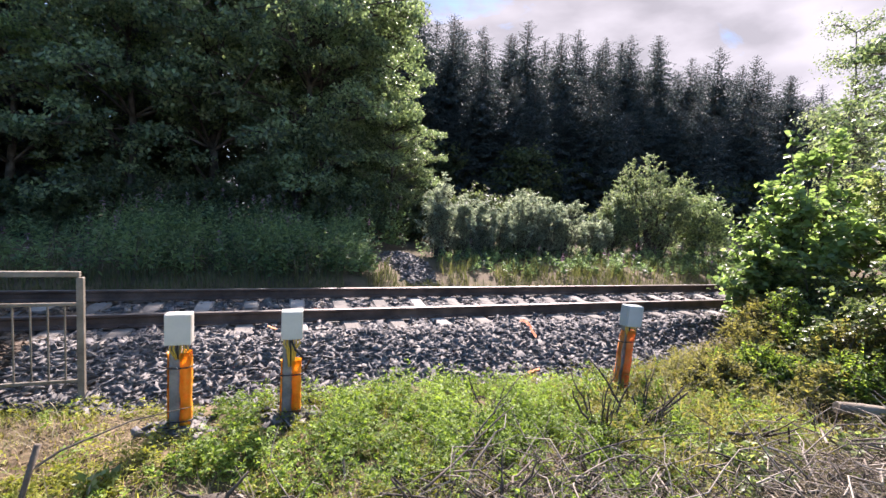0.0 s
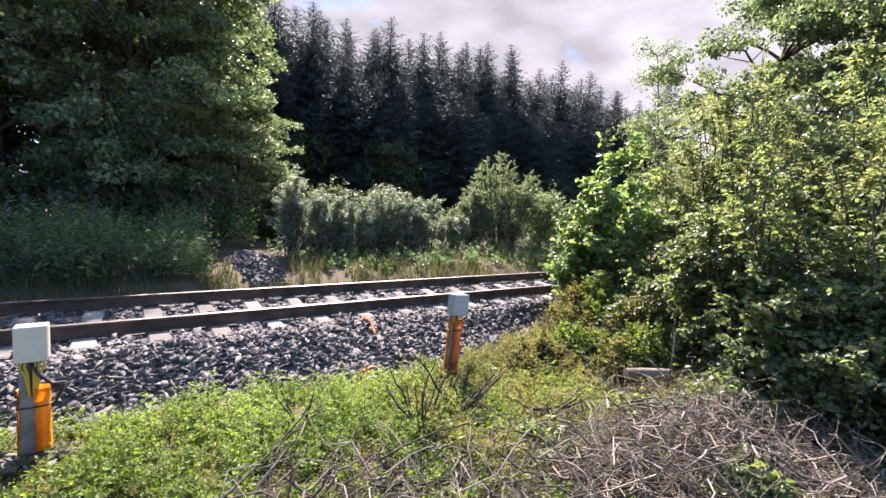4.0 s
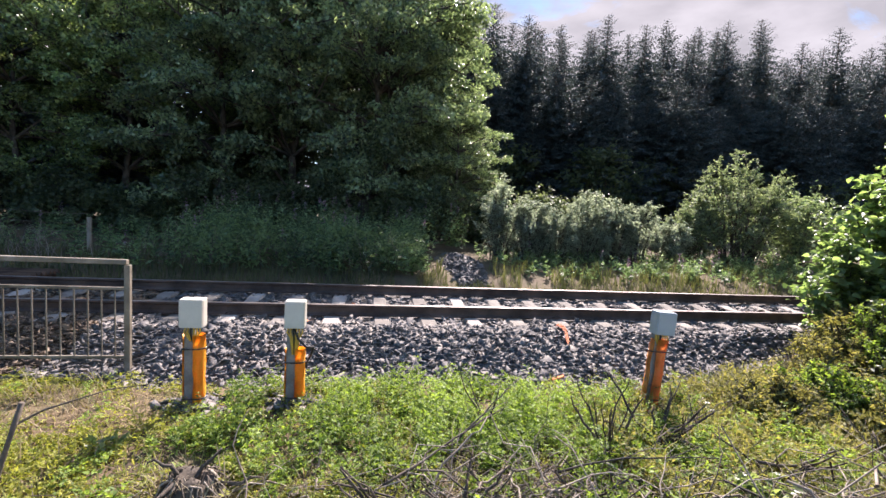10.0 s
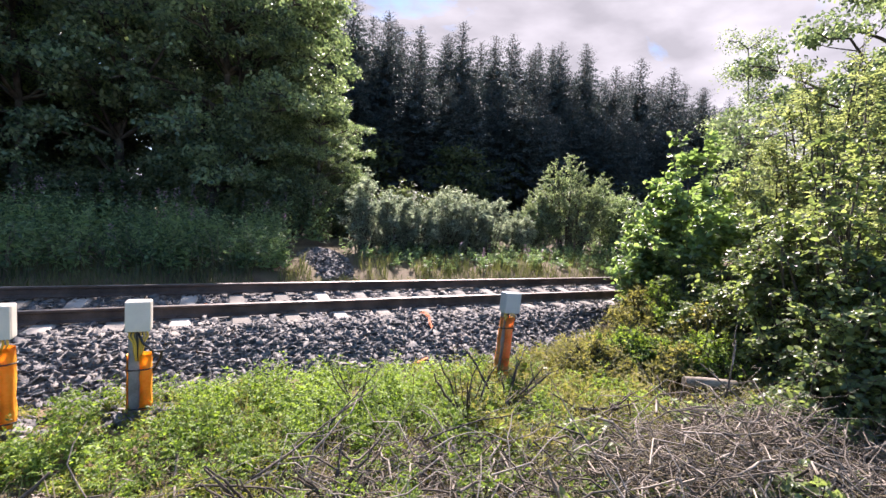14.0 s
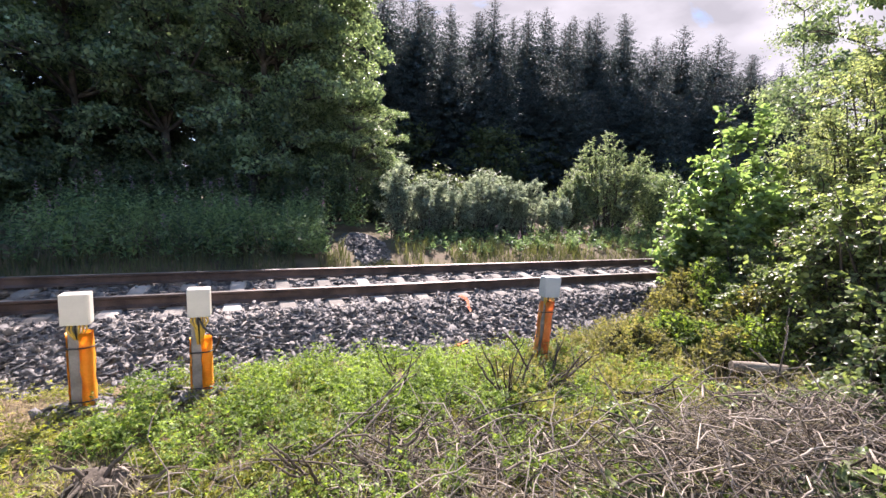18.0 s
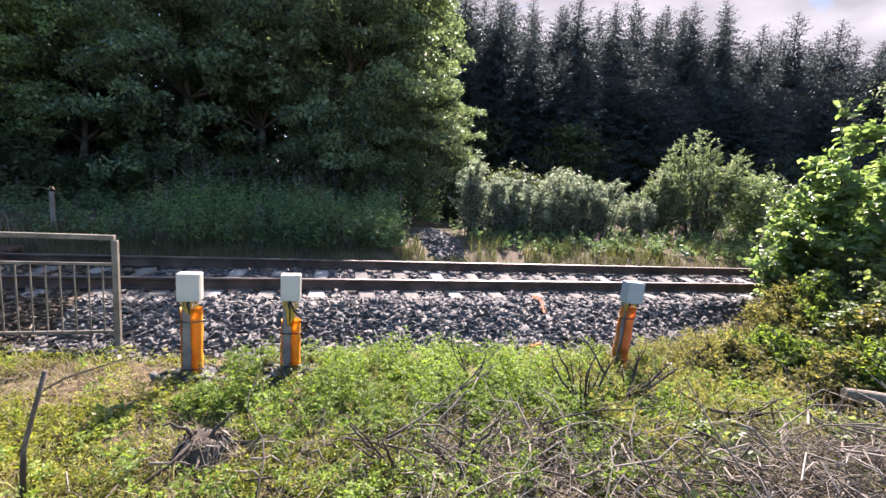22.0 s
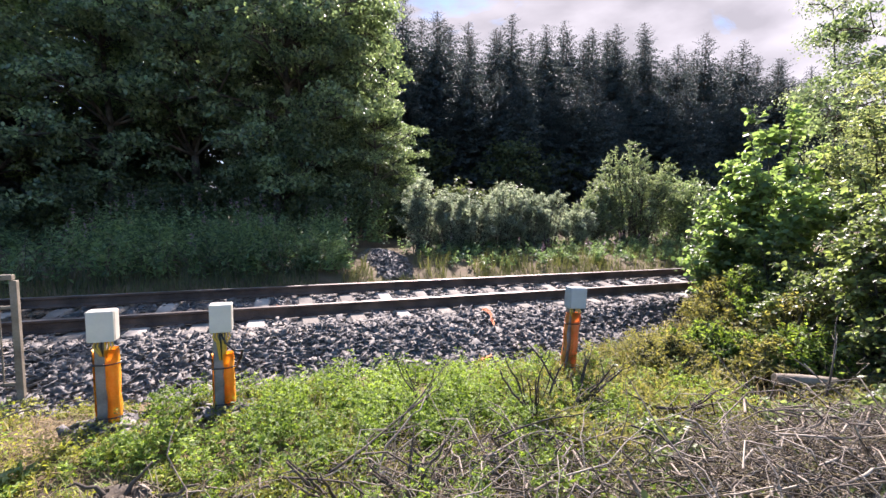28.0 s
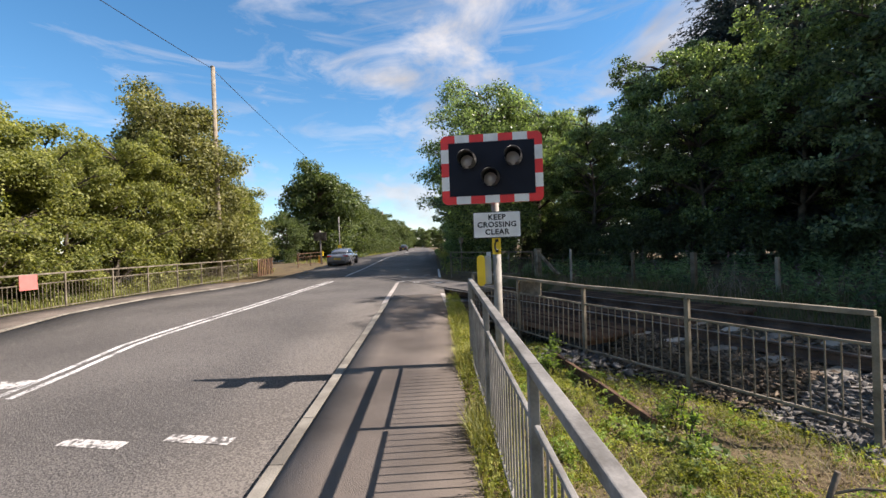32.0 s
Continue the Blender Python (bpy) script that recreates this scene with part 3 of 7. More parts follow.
def build_markings():
    for off in (-0.11, 0.11):
        paint("centre_line", line_quads(5.6, 20.6, lambda a: centre(a) + off, 0.10), "solid white centre line of the road")
    paint("edge_line", line_quads(11.5, 18.5, lambda a: KERB_R + 0.05 - 0.03 * max(0, a - 11.5), 0.13), "worn pale edge line across the crossing mouth", M_EDGE)
    paint("edge_line", line_quads(10.7, 13.6, lambda a: 0.28 - 0.035 * (a - 10.7), 0.12), "short pale line at the footway edge", M_EDGE)
    paint("edge_line", line_quads(20, 27, lambda a: 0.2, 0.1), "white line past the crossing")
    paint("give_way_dashes", [[(4.25, b), (4.12, b + 0.68), (4.27, b + 0.70), (4.40, b + 0.02)] for b in (-3.72, -2.7)], "two short worn white dashes across the lane", M_WORN)
    paint("stop_line", line_quads(6.0, 6.32, lambda a: -7.2, 3.0, 0.32), "faded white bar across the far lane", M_WORN)
    paint("crossing_dots", [[(a, b - 0.14), (a, b + 0.14), (a + 0.22, b + 0.14), (a + 0.22, b - 0.14)]
                            for a, b in ((17.8, -0.78), (17.4, -0.13), (17.0, 0.12), (18.4, -1.45), (21.1, -1.55), (21.5, -0.41), (26.7, -1.7))],
          "row of white dashes over the footway crossing", None, 0.03)
    paint("far_line", line_quads(24, 120, lambda a: centre(a) + bend(a), 0.12, 2.0), "white centre line beyond the crossing")


# profile of the ballast: foot of the near shoulder by x
def foot_y(x):
    pts = [(-60, -1.1), (-6, -1.1), (-3.5, -1.45), (-1.9, -1.6), (-1.4, -1.95), (-0.4, -2.3), (0.45, -1.95), (2.6, -2.15), (3.3, -2.45), (4.5, -2.15), (5.7, -1.6), (8, -0.95), (90, -0.95)]
    for (p, q), (r, s) in zip(pts, pts[1:]):
        if p <= x <= r:
            return q + (s - q) * (x - p) / (r - p)
    return -1.0


def bed_z(x, y):
    f = foot_y(x)
    if y < -0.65:
        k = smooth(y, f, -0.65) if f < -0.7 else 1.0
        return -0.47 + 0.27 * k
    if y < 2.2:
        return -0.20 + 0.025 * smooth(y, 0.2, 1.6)
    return -0.175 - 0.27 * smooth(y, 2.2, 3.6)


def build_track():
    xs = np.concatenate([np.arange(-70, -8, 2.0), np.arange(-8, 13, 0.35), np.arange(13, 92, 2.5)])
    bm = bmesh.new()
    rows = []
    for x in xs:
        ys = [foot_y(x) + (-0.65 - foot_y(x)) * k / 6 for k in range(6)] + [-0.65, -0.3, 0.2, 0.75, 1.3, 1.8, 2.2, 2.6, 3.0, 3.6]
        rows.append([bm.verts.new((x, y, bed_z(x, y) + 0.02 * noise.noise((x * 3, y * 3, 1)))) for y in ys])
    for A, B in zip(rows, rows[1:]):
        for k in range(len(A) - 1):
            c = (A[k].co + B[k].co) / 2
            a, b = ab(c.x, c.y)
            if -11.3 < b < 0.6 and c.x < -9:
                continue
            bm.faces.new((A[k], B[k], B[k + 1], A[k + 1])).smooth = True
    bmesh.ops.recalc_face_normals(bm, faces=list(bm.faces))
    tagged(part("ballast_bed", bm, M_BALLAST_BED), "bed of dark crushed stone under the track", "ballast", kind="structure")
    track = thing("railway_track", 0, 0, 0, 0, "single railway track of rusty rails on concrete sleepers", "track", kind="structure")
    half = [(0.036, 0.0), (0.036, -0.028), (0.028, -0.038), (0.009, -0.048), (0.008, -0.12), (0.03, -0.138), (0.07, -0.148), (0.07, -0.159)]
    sec = [(-0.028, 0.004), (0.028, 0.004)] + half + [(-u, v) for u, v in reversed(half)]
    for y, z in ((0.0, 0.0), (1.505, 0.045)):
        bm = bmesh.new()
        ends = [[bm.verts.new((x, y + u, z - 0.004 + v)) for u, v in sec] for x in (-75, -9, 0, 9, 95)]
        for A, B in zip(ends, ends[1:]):
            for k in range(len(sec)):
                q = (k + 1) % len(sec)
                f = bm.faces.new((A[k], A[q], B[q], B[k]))
                f.material_index = 1 if k in (0, 1, len(sec) - 1) else 0
        bmesh.ops.recalc_face_normals(bm, faces=list(bm.faces))
        part("rail", bm, [M_RAIL, M_RAILTOP], track, "rust-brown rail with a polished running head")
    # sleepers, with the fastenings of each
    bm = bmesh.new()
    sec = [(-0.13, -0.2), (-0.125, -0.03), (-0.10, 0.0), (0.10, 0.0), (0.125, -0.03), (0.13, -0.2)]
    stations = [(-1.25, -0.02), (-1.22, 0.0), (-0.45, 0.0), (-0.3, -0.03), (0.3, -0.03), (0.45, 0.0), (1.22, 0.0), (1.25, -0.02)]
    rows = [[bm.verts.new((u, s, v + h + (0.022 * (s + 0.75) / 1.5))) for u, v in sec] for s, h in stations]
    for A, B in zip(rows, rows[1:]):
        for k in range(len(sec)):
            q = (k + 1) % len(sec)
            bm.faces.new((A[k], A[q], B[q], B[k]))
    bm.faces.new(rows[0])
    bm.faces.new(list(reversed(rows[-1])))
    bmesh.ops.recalc_face_normals(bm, faces=list(bm.faces))
    me = finish(bm, "sleeper", M_CONCRETE)
    bm = bmesh.new()
    for ry in (-0.7525, 0.7525):
        for s in (-1, 1):
            tube(bm, [(-0.06, ry + s * 0.075, 0.02), (-0.02, ry + s * 0.11, 0.045), (0.03, ry + s * 0.075, 0.05), (0.06, ry + s * 0.11, 0.03)], 0.009, 5)
    clips = finish(bm, "rail_clip", M_RAIL)
    rng = random.Random(4)
    for k in range(-12, 34):
        x = 0.88 + 0.69 * k
        ob = part("sleeper", me, None, track)
        ob.matrix_basis = pose(x + rng.uniform(-0.02, 0.02), 0.7525, -0.158 + rng.uniform(-0.012, 0.004), 0, 0, rng.uniform(-1, 1))
        c = part("rail_clips", clips, None, ob)
        c.matrix_basis = pose(0, 0, 0)


def patch(x, y, f, seed):
    return np.array([noise.noise((u * f, v * f, seed)) for u, v in zip(x, y)])


def stones_np(P, size, rng):
    """Irregular stones: squashed, sheared boxes with jittered corners."""
    n = len(P)
    base = np.array([(x, y, z) for z in (-1, 1) for y in (-1, 1) for x in (-1, 1)], float) * 0.5
    V = base[None] + rng.uniform(-0.30, 0.30, (n, 8, 3)) * np.array([1, 1, 0.6])
    V *= (size * rng.uniform(0.6, 1.35, (n, 1)))[:, None, :] * np.stack([rng.uniform(0.8, 1.6, n), rng.uniform(0.7, 1.25, n), rng.uniform(0.09, 0.2, n)], 1)[:, None, :]
    q = rng.normal(size=(n, 4)) * np.array([1, 0.15, 0.15, 1])
    q /= np.linalg.norm(q, axis=1, keepdims=True)
    w, x, y, z = q.T
    R = np.stack([1 - 2 * (y * y + z * z), 2 * (x * y - z * w), 2 * (x * z + y * w), 2 * (x * y + z * w), 1 - 2 * (x * x + z * z), 2 * (y * z - x * w),
                  2 * (x * z - y * w), 2 * (y * z + x * w), 1 - 2 * (x * x + y * y)], 1).reshape(n, 3, 3)
    V = np.einsum("nij,nkj->nki", R, V) + P[:, None, :]
    quad = np.array([(0, 2, 3, 1), (4, 5, 7, 6), (0, 1, 5, 4), (2, 6, 7, 3), (0, 4, 6, 2), (1, 3, 7, 5)])
    F = quad[None] + (np.arange(n) * 8)[:, None, None]
    return V.reshape(-1, 3), F.reshape(-1, 4)


def build_stones():
    rng = np.random.default_rng(7)
    P = []
    for x0, x1, y0, y1, n in ((-9, 11, -2.5, -0.1, 60000), (-9, 14, 0.12, 1.42, 13000), (-9, 16, 1.6, 3.6, 10000), (14, 45, -1.2, 3.6, 5000)):
        x, y = rng.uniform(x0, x1, n), rng.uniform(y0, y1, n)
        for u, v in zip(x, y):
            a, b = ab(u, v)
            if b < 0.8 and u < -6:
                continue
            if v < foot_y(u) - 0.12 * rng.random() - 0.03 or (u < -5.3 and v > -1.42 and rng.random() < 0.95):
                continue
            k = abs((u - 0.88) / 0.69 - round((u - 0.88) / 0.69)) * 0.69
            if k < 0.14 and -0.52 < v < 2.02 and rng.random() < (0.97 if u > -2.4 else 0.45):
                continue
            P.append((u, v, bed_z(u, v) + 0.008 + 0.014 * rng.random() - (0.022 if k < 0.24 and -0.5 < v < 2.0 else 0)))
    P = np.array(P)
    # towards the crossing the stones are browned by rust and mud
    rusty = P[:, 0] + 0.5 * patch(P[:, 0], P[:, 1], 1.3, 9.0) < -2.6
    V, F = stones_np(P[~rusty], np.full(((~rusty).sum(), 1), 0.064), rng)
    tagged(new("ballast_stones", mesh_np("ballast_stones", V, F, M_BALLAST)), "loose grey angular ballast stones along the track", "ballast", kind="stuff")
    V, F = stones_np(P[rusty], np.full((rusty.sum(), 1), 0.064), rng)
    tagged(new("rusty_ballast_stones", mesh_np("rusty_ballast_stones", V, F, M_BALLAST_RUST)), "brown-stained ballast stones behind the railing", "ballast", kind="stuff")


build_ground()
build_road()
build_markings()
build_track()
build_stones()


# ---- railings, posts and signals ----
def railing(name, height, post_xy, mat, label, group="", pickets=True, top=(0.06, 0.05), low=0.30, picket_r=0.008, spacing=0.11, foot=0.08, sink=0.25):
    """A panelled steel railing over posts at given (x, y, z ground): top rail, lower rail, bottom rail, uprights."""
    root = thing(name, *post_xy[0], 0, label, "railing", group)
    inv = root.matrix_basis.inverted()
    for x, y, z in post_xy:
        bm = bmesh.new()
        ang = math.atan2(post_xy[-1][1] - post_xy[0][1], post_xy[-1][0] - post_xy[0][0])
        box(bm, 0, 0, (height - 0.05 - sink) / 2, 0.055, 0.05, height - 0.05 + sink, Matrix.Translation((x, y, z)) @ Matrix.Rotation(ang, 4, "Z"), 0.005)
        bm.transform(inv)
        part("post", bm, mat, root)
    for p, q in zip(post_xy, post_xy[1:]):
        P, Q = Vector(p), Vector(q)
        L = (Q - P).length
        rot = (Q - P).to_track_quat("X", "Z").to_matrix().to_4x4()
        base = inv @ Matrix.Translation(P) @ rot

        def bar(nm, h, w, d, trim=0.0):
            bm = bmesh.new()
            box(bm, L / 2, 0, h, L - trim, w, d, base, 0.006)
            part(nm, bm, mat, root)
        bar("top_rail", height - 0.02, top[0], top[1], 0.004)
        bar("lower_rail", height - low, 0.028, 0.03, 0.06)
        bar("bottom_rail", foot, 0.028, 0.03, 0.06)
        if pickets:
            n = int((L - 0.12) / spacing)
            h = height - low - foot
            for k in range(n):
                s = 0.06 + (L - 0.12) * (k + 0.5) / n
                bm = bmesh.new()
                tube(bm, [(s, 0, foot), (s, 0, foot + h)], picket_r, 5, False)
                bm.transform(base)
                part("upright", bm, mat, root)
    return root


def build_railings():
    # beside the footway
    pts = []
    for a in (-8.9, -6.9, -4.9, -2.9, -0.95, 0.9, 2.13, 4.15, 6.1):
        x, y = rd(a, 0.435 + 0.004 * a)
        pts.append((x, y, road_z(a)))
    railing("roadside_railing", 1.19, pts, M_GALV, "grey galvanised steel railing along the footway")
    pts = [(-1.757 - 1.77 * k, -1.545, -0.36 + (0.0 if k < 3 else 0.04 * (k - 2))) for k in range(5)]
    railing("trackside_railing", 1.105, pts, M_GALV_OLD, "dull steel railing beside the ballast", spacing=0.12)
    pts = []
    for a in (9.6, 11.6, 13.7, 15.7, 17.6, 19.6, 21.6, 23.6, 25.6, 27.6):
        x, y = rd(a, -11.35)
        pts.append((x, y, road_z(a)))
    railing("far_railing", 1.1, pts, M_GALV_OLD, "weathered steel railing along the far footway", spacing=0.13)


def build_boxes():
    def cabinet(x, y, lean, mat_box, mat_wrap, w, h, wrap_top, label, open_to=0.012, ps=0.88):
        root = thing("trackside_cable_post", x, y, ground_z(x, y) - 0.02, 0, label, "cable post", "cable posts beside the ballast")
        if lean:
            root.matrix_basis = root.matrix_basis @ pose(0, 0, 0, 0, lean, 0)
        top = 1.0
        bm = bmesh.new()
        box(bm, -0.03, 0, 0.34, 0.085, 0.06, 0.86, None, 0.012)
        part("post", bm, M_GALV, root, "grey steel post")
        bm = bmesh.new()
        box(bm, 0, -0.02, top - h / 2, w, 0.11, h, None, 0.014)
        body = part("junction_box", bm, mat_box, root)
        bm = bmesh.new()
        box(bm, 0, -0.082, top - h / 2, w * 0.97, 0.016, h * 0.97, None, 0.006)
        part("lid", bm, mat_box, body)
        bm = bmesh.new()
        # sheeting wrapped round the back and right side of the post
        prof = [(open_to, -0.05), (0.05, -0.055), (0.09, -0.045), (0.098, 0.03), (0.05, 0.055), (-0.03, 0.05), (-0.088, 0.035), (-0.098, -0.01), (-0.088, -0.04)]
        rows = []
        for i in range(9):
            zz = 0.06 + (wrap_top - 0.06) * i / 8
            rows.append([bm.verts.new((u * ps + 0.01 * noise.noise((i * 0.9, k, x * 3)), v + 0.008 * noise.noise((i * 0.7, k + 9, x)), zz)) for k, (u, v) in enumerate(prof)])
        for A, B in zip(rows, rows[1:]):
            for k in range(len(prof) - 1):
                bm.faces.new((A[k], A[k + 1], B[k + 1], B[k])).smooth = True
        bmesh.ops.solidify(bm, geom=list(bm.faces), thickness=0.004)
        part("sheeting", bm, mat_wrap, root, "bright orange plastic sheeting")
        for zz in (0.12, wrap_top - 0.12):
            bm = bmesh.new()
            ring = [(0.0, -0.062, zz), (0.06, -0.066, zz + 0.004), (0.108, -0.045, zz + 0.01), (0.108, 0.04, zz + 0.012), (0.0, 0.068, zz), (-0.09, 0.04, zz - 0.006), (-0.082, -0.04, zz - 0.004), (0.0, -0.062, zz)]
            tube(bm, ring, 0.006, 5)
            part("cable_tie", bm, M_BLACK, root)
        for k in range(6):
            bm = bmesh.new()
            dx = (k - 2.5) * 0.021
            tube(bm, [(dx, -0.03, top - h + 0.01), (dx * 1.25, -0.045, top - h - 0.04), (dx * 0.7, -0.04, top - h - 0.09), (dx * 0.35, -0.035, wrap_top - 0.05)], 0.008, 6)
            part("cable", bm, M_BLACK if k == 2 else M_CABLE, root)
        return root
    cabinet(-0.76, -2.5, 0, M_CREAM, M_ORANGE, 0.19, 0.25, 0.68, "cream box on a post wrapped in orange sheeting")
    r = cabinet(0.085, -2.5, 0, M_CREAM, M_ORANGE, 0.175, 0.245, 0.56, "cream box with a looping black cable on an orange post")
    bm = bmesh.new()
    tube(bm, [(0.0, -0.04, 0.74), (0.03, -0.05, 0.66), (0.1, -0.05, 0.585), (0.16, -0.03, 0.58), (0.14, 0.02, 0.5), (0.09, 0.04, 0.4)], 0.011, 6)
    part("cable", bm, M_BLACK, r, "thick black looping cable")
    cabinet(3.5, -2.66, 4.0, M_GREYBOX, M_ORANGE_RED, 0.2, 0.23, 0.72, "grey box on a leaning post in faded orange sheeting", -0.045, 0.8)


def build_signal():
    D = 6.0
    px, py = ROAD_O[0] - 0.8447 * D, ROAD_O[1] + 0.535 * D
    gz = ground_z(px, py)
    root = thing("crossing_signal", px, py, gz, 0, "red-and-white bordered crossing signal with three dark lamps on a post", "signal")
    # board faces the road: local -y is the face
    face = math.degrees(math.atan2(-0.5, -0.30))
    e = Vector((-4.33 + 5.0, -3.06 + 4.12)).normalized()
    root.matrix_basis = pose(px, py, gz, 0, 0, math.degrees(math.atan2(e.y, e.x)))
    s = D / 5.6
    z0 = 1.45 - gz
    top, bot = z0 + 1.40 * s, z0 + 0.525 * s
    W, H = 1.275 * s, (top - bot)
    cz = (top + bot) / 2
    bm = bmesh.new()
    tube(bm, [(0.03, 0.1, -0.3), (0.03, 0.1, 1.0), (0.03, 0.1, top - 0.15)], 0.052, 14)
    tube(bm, [(0.03, 0.1, -0.3), (0.03, 0.1, z0 - 0.1)], 0.058, 14)
    part("pole", bm, M_POLE, root, "weathered grey pole")

    def rounded(w, h, r, y0, y1, n=5):
        bm = bmesh.new()
        pts = []
        for cx, cz_, q in ((w / 2 - r, h / 2 - r, 0), (-w / 2 + r, h / 2 - r, 90), (-w / 2 + r, -h / 2 + r, 180), (w / 2 - r, -h / 2 + r, 270)):
            for k in range(n + 1):
                t = radians(q + 90 * k / n)
                pts.append((cx + r * math.cos(t), cz_ + r * math.sin(t)))
        A = [bm.verts.new((u, y0, v)) for u, v in pts]
        B = [bm.verts.new((u, y1, v)) for u, v in pts]
        bm.faces.new(A)
        bm.faces.new(list(reversed(B)))
        for k in range(len(pts)):
            q = (k + 1) % len(pts)
            bm.faces.new((A[k], B[k], B[q], A[q]))
        bmesh.ops.recalc_face_normals(bm, faces=list(bm.faces))
        return bm
    bm = rounded(W, H, 0.075, -0.02, 0.03)
    bm.transform(Matrix.Translation((0, 0, cz)))
    board = part("backboard", bm, M_RED, root, "red border board with rounded corners")
    bw = 0.105
    # white blocks of the border
    step = W / 7
    for sgn in (-1, 1):
        for k in range(3):
            bm = bmesh.new()
            box(bm, -W / 2 + step * (2 * k + 1.5), -0.022, cz + sgn * (H / 2 - bw / 2), step, 0.008, bw, None, 0.0)
            part("white_block", bm, M_WHITE, board)
    vs = H / 5
    for sgn in (-1, 1):
        for k in range(2):
            bm = bmesh.new()
            box(bm, sgn * (W / 2 - bw / 2), -0.022, cz + H / 2 - vs * (1.5 + 2 * k), bw, 0.008, vs, None, 0.0)
            part("white_block", bm, M_WHITE, board)
    bm = bmesh.new()
    box(bm, 0, -0.024, cz, W - 2 * bw, 0.016, H - 2 * bw, None, 0.004)
    part("panel", bm, M_NAVY, board, "blue-black signal panel")
    for lx, lz in ((-0.28, 0.10), (0.25, 0.115), (-0.015, -0.115)):
        lx, lz = lx * s * 1.08, cz + lz * s * 1.08
        r = 0.105 * s
        bm = bmesh.new()
        n = 20
        rings = []
        for rr, yy in ((r * 0.2, -0.06), (r * 0.5, -0.052), (r * 0.8, -0.034)):
            rings.append([bm.verts.new((lx - 0.02 * r + rr * math.cos(2 * math.pi * k / n), yy, lz - 0.13 * r + rr * math.sin(2 * math.pi * k / n))) for k in range(n)])
        bm.faces.new(rings[0])
        for A, B in zip(rings, rings[1:]):
            for k in range(n):
                bm.faces.new((A[k], B[k], B[(k + 1) % n], A[(k + 1) % n])).smooth = True
        bmesh.ops.recalc_face_normals(bm, faces=list(bm.faces))
        part("lamp_lens", bm, M_LENS, root, "unlit grey-brown lamp lens")
        bm = bmesh.new()
        A, B = [], []
        for k in range(n + 1):
            q = radians(-75 + 330 * k / n)
            depth = 0.26 if math.sin(q) > -0.55 else 0.12
            A.append(bm.verts.new((lx + 0.06 * r + r * 1.08 * math.cos(q), -0.03, lz + 0.06 * r + r * 1.08 * math.sin(q))))
            B.append(bm.verts.new((lx - r * 0.14 + r * 0.98 * math.cos(q), -0.03 - depth, lz - r * 0.03 + r * 0.98 * math.sin(q))))
        for k in range(n):
            bm.faces.new((A[k], A[k + 1], B[k + 1], B[k])).smooth = True
        bmesh.ops.solidify(bm, geom=list(bm.faces), thickness=0.012)
        hood = part("hood", bm, M_HOOD, root, "weathered grey lamp hood")
        bm = bmesh.new()
        A, B = [], []
        for k in range(n + 1):
            q = radians(-75 + 330 * k / n)
            depth = 0.25 if math.sin(q) > -0.55 else 0.11
            A.append(bm.verts.new((lx + 0.06 * r + r * 0.99 * math.cos(q), -0.03, lz + 0.06 * r + r * 0.99 * math.sin(q))))
            B.append(bm.verts.new((lx - r * 0.13 + r * 0.9 * math.cos(q), -0.03 - depth, lz - r * 0.03 + r * 0.9 * math.sin(q))))
        for k in range(n):
            bm.faces.new((A[k], A[k + 1], B[k + 1], B[k])).smooth = True
        part("hood_lining", bm, M_BLACK, hood, "matt black hood lining")
    # plates under the board
    kw, kh = 0.585 * s, 0.315 * s
    kz = z0 + (0.405 - 0.157) * s
    plate = thing("crossing_sign", 0, 0, 0, 0, "white sign with black letters under the crossing signal", "sign")
    plate.matrix_basis = root.matrix_basis.copy()
    kx = 0.045
    bm = rounded(kw, kh, 0.012, -0.012, 0.012)
    bm.transform(Matrix.Translation((kx, 0.02, kz)))
    part("plate", bm, M_WHITE, plate)
    bm = rounded(kw + 0.02, kh + 0.02, 0.016, -0.004, 0.016)
    bm.transform(Matrix.Translation((kx, 0.02, kz)))
    part("backing", bm, M_BLACK, plate)
    for k, word in enumerate(("KEEP", "CROSSING", "CLEAR")):
        cu = bpy.data.curves.new("lettering", "FONT")
        cu.body, cu.size, cu.extrude, cu.offset = word, 0.094 * s, 0.001, 0.0034
        cu.align_x, cu.align_y, cu.space_character = "CENTER", "CENTER", 1.12
        o = new("lettering", cu)
        cu.materials.append(M_BLACK)
        o.parent = plate
        o.matrix_basis = pose(kx, 0.005, kz + (1 - k) * 0.093 * s, 90, 0, 0)
    bm = bmesh.new()
    pz = z0 - 0.02 * s
    box(bm, 0.03, 0.035, pz, 0.115, 0.012, 0.235, None, 0.004)
    ph = thing("telephone_sign", 0, 0, 0, 0, "yellow plate with a black telephone handset", "sign")
    ph.matrix_basis = root.matrix_basis.copy()
    part("plate", bm, M_YELLOW, ph)
    bm = bmesh.new()
    arc = [(0.055, 0.02, pz + 0.075), (0.03, 0.02, pz + 0.07), (0.012, 0.02, pz + 0.035), (0.008, 0.02, pz), (0.012, 0.02, pz - 0.035), (0.03, 0.02, pz - 0.07), (0.055, 0.02, pz - 0.075)]
    tube(bm, [(u - 0.0, 0.028, w) for u, v, w in arc], [0.024, 0.022, 0.013, 0.012, 0.013, 0.022, 0.024], 8)
    part("handset", bm, M_BLACK, ph)
    # yellow round-ended cover at the back of the pole
    bell = thing("signal_bell_cover", 0, 0, 0, 0, "yellow and grey rounded housing strapped to the signal pole", "bell")
    bell.matrix_basis = root.matrix_basis.copy()
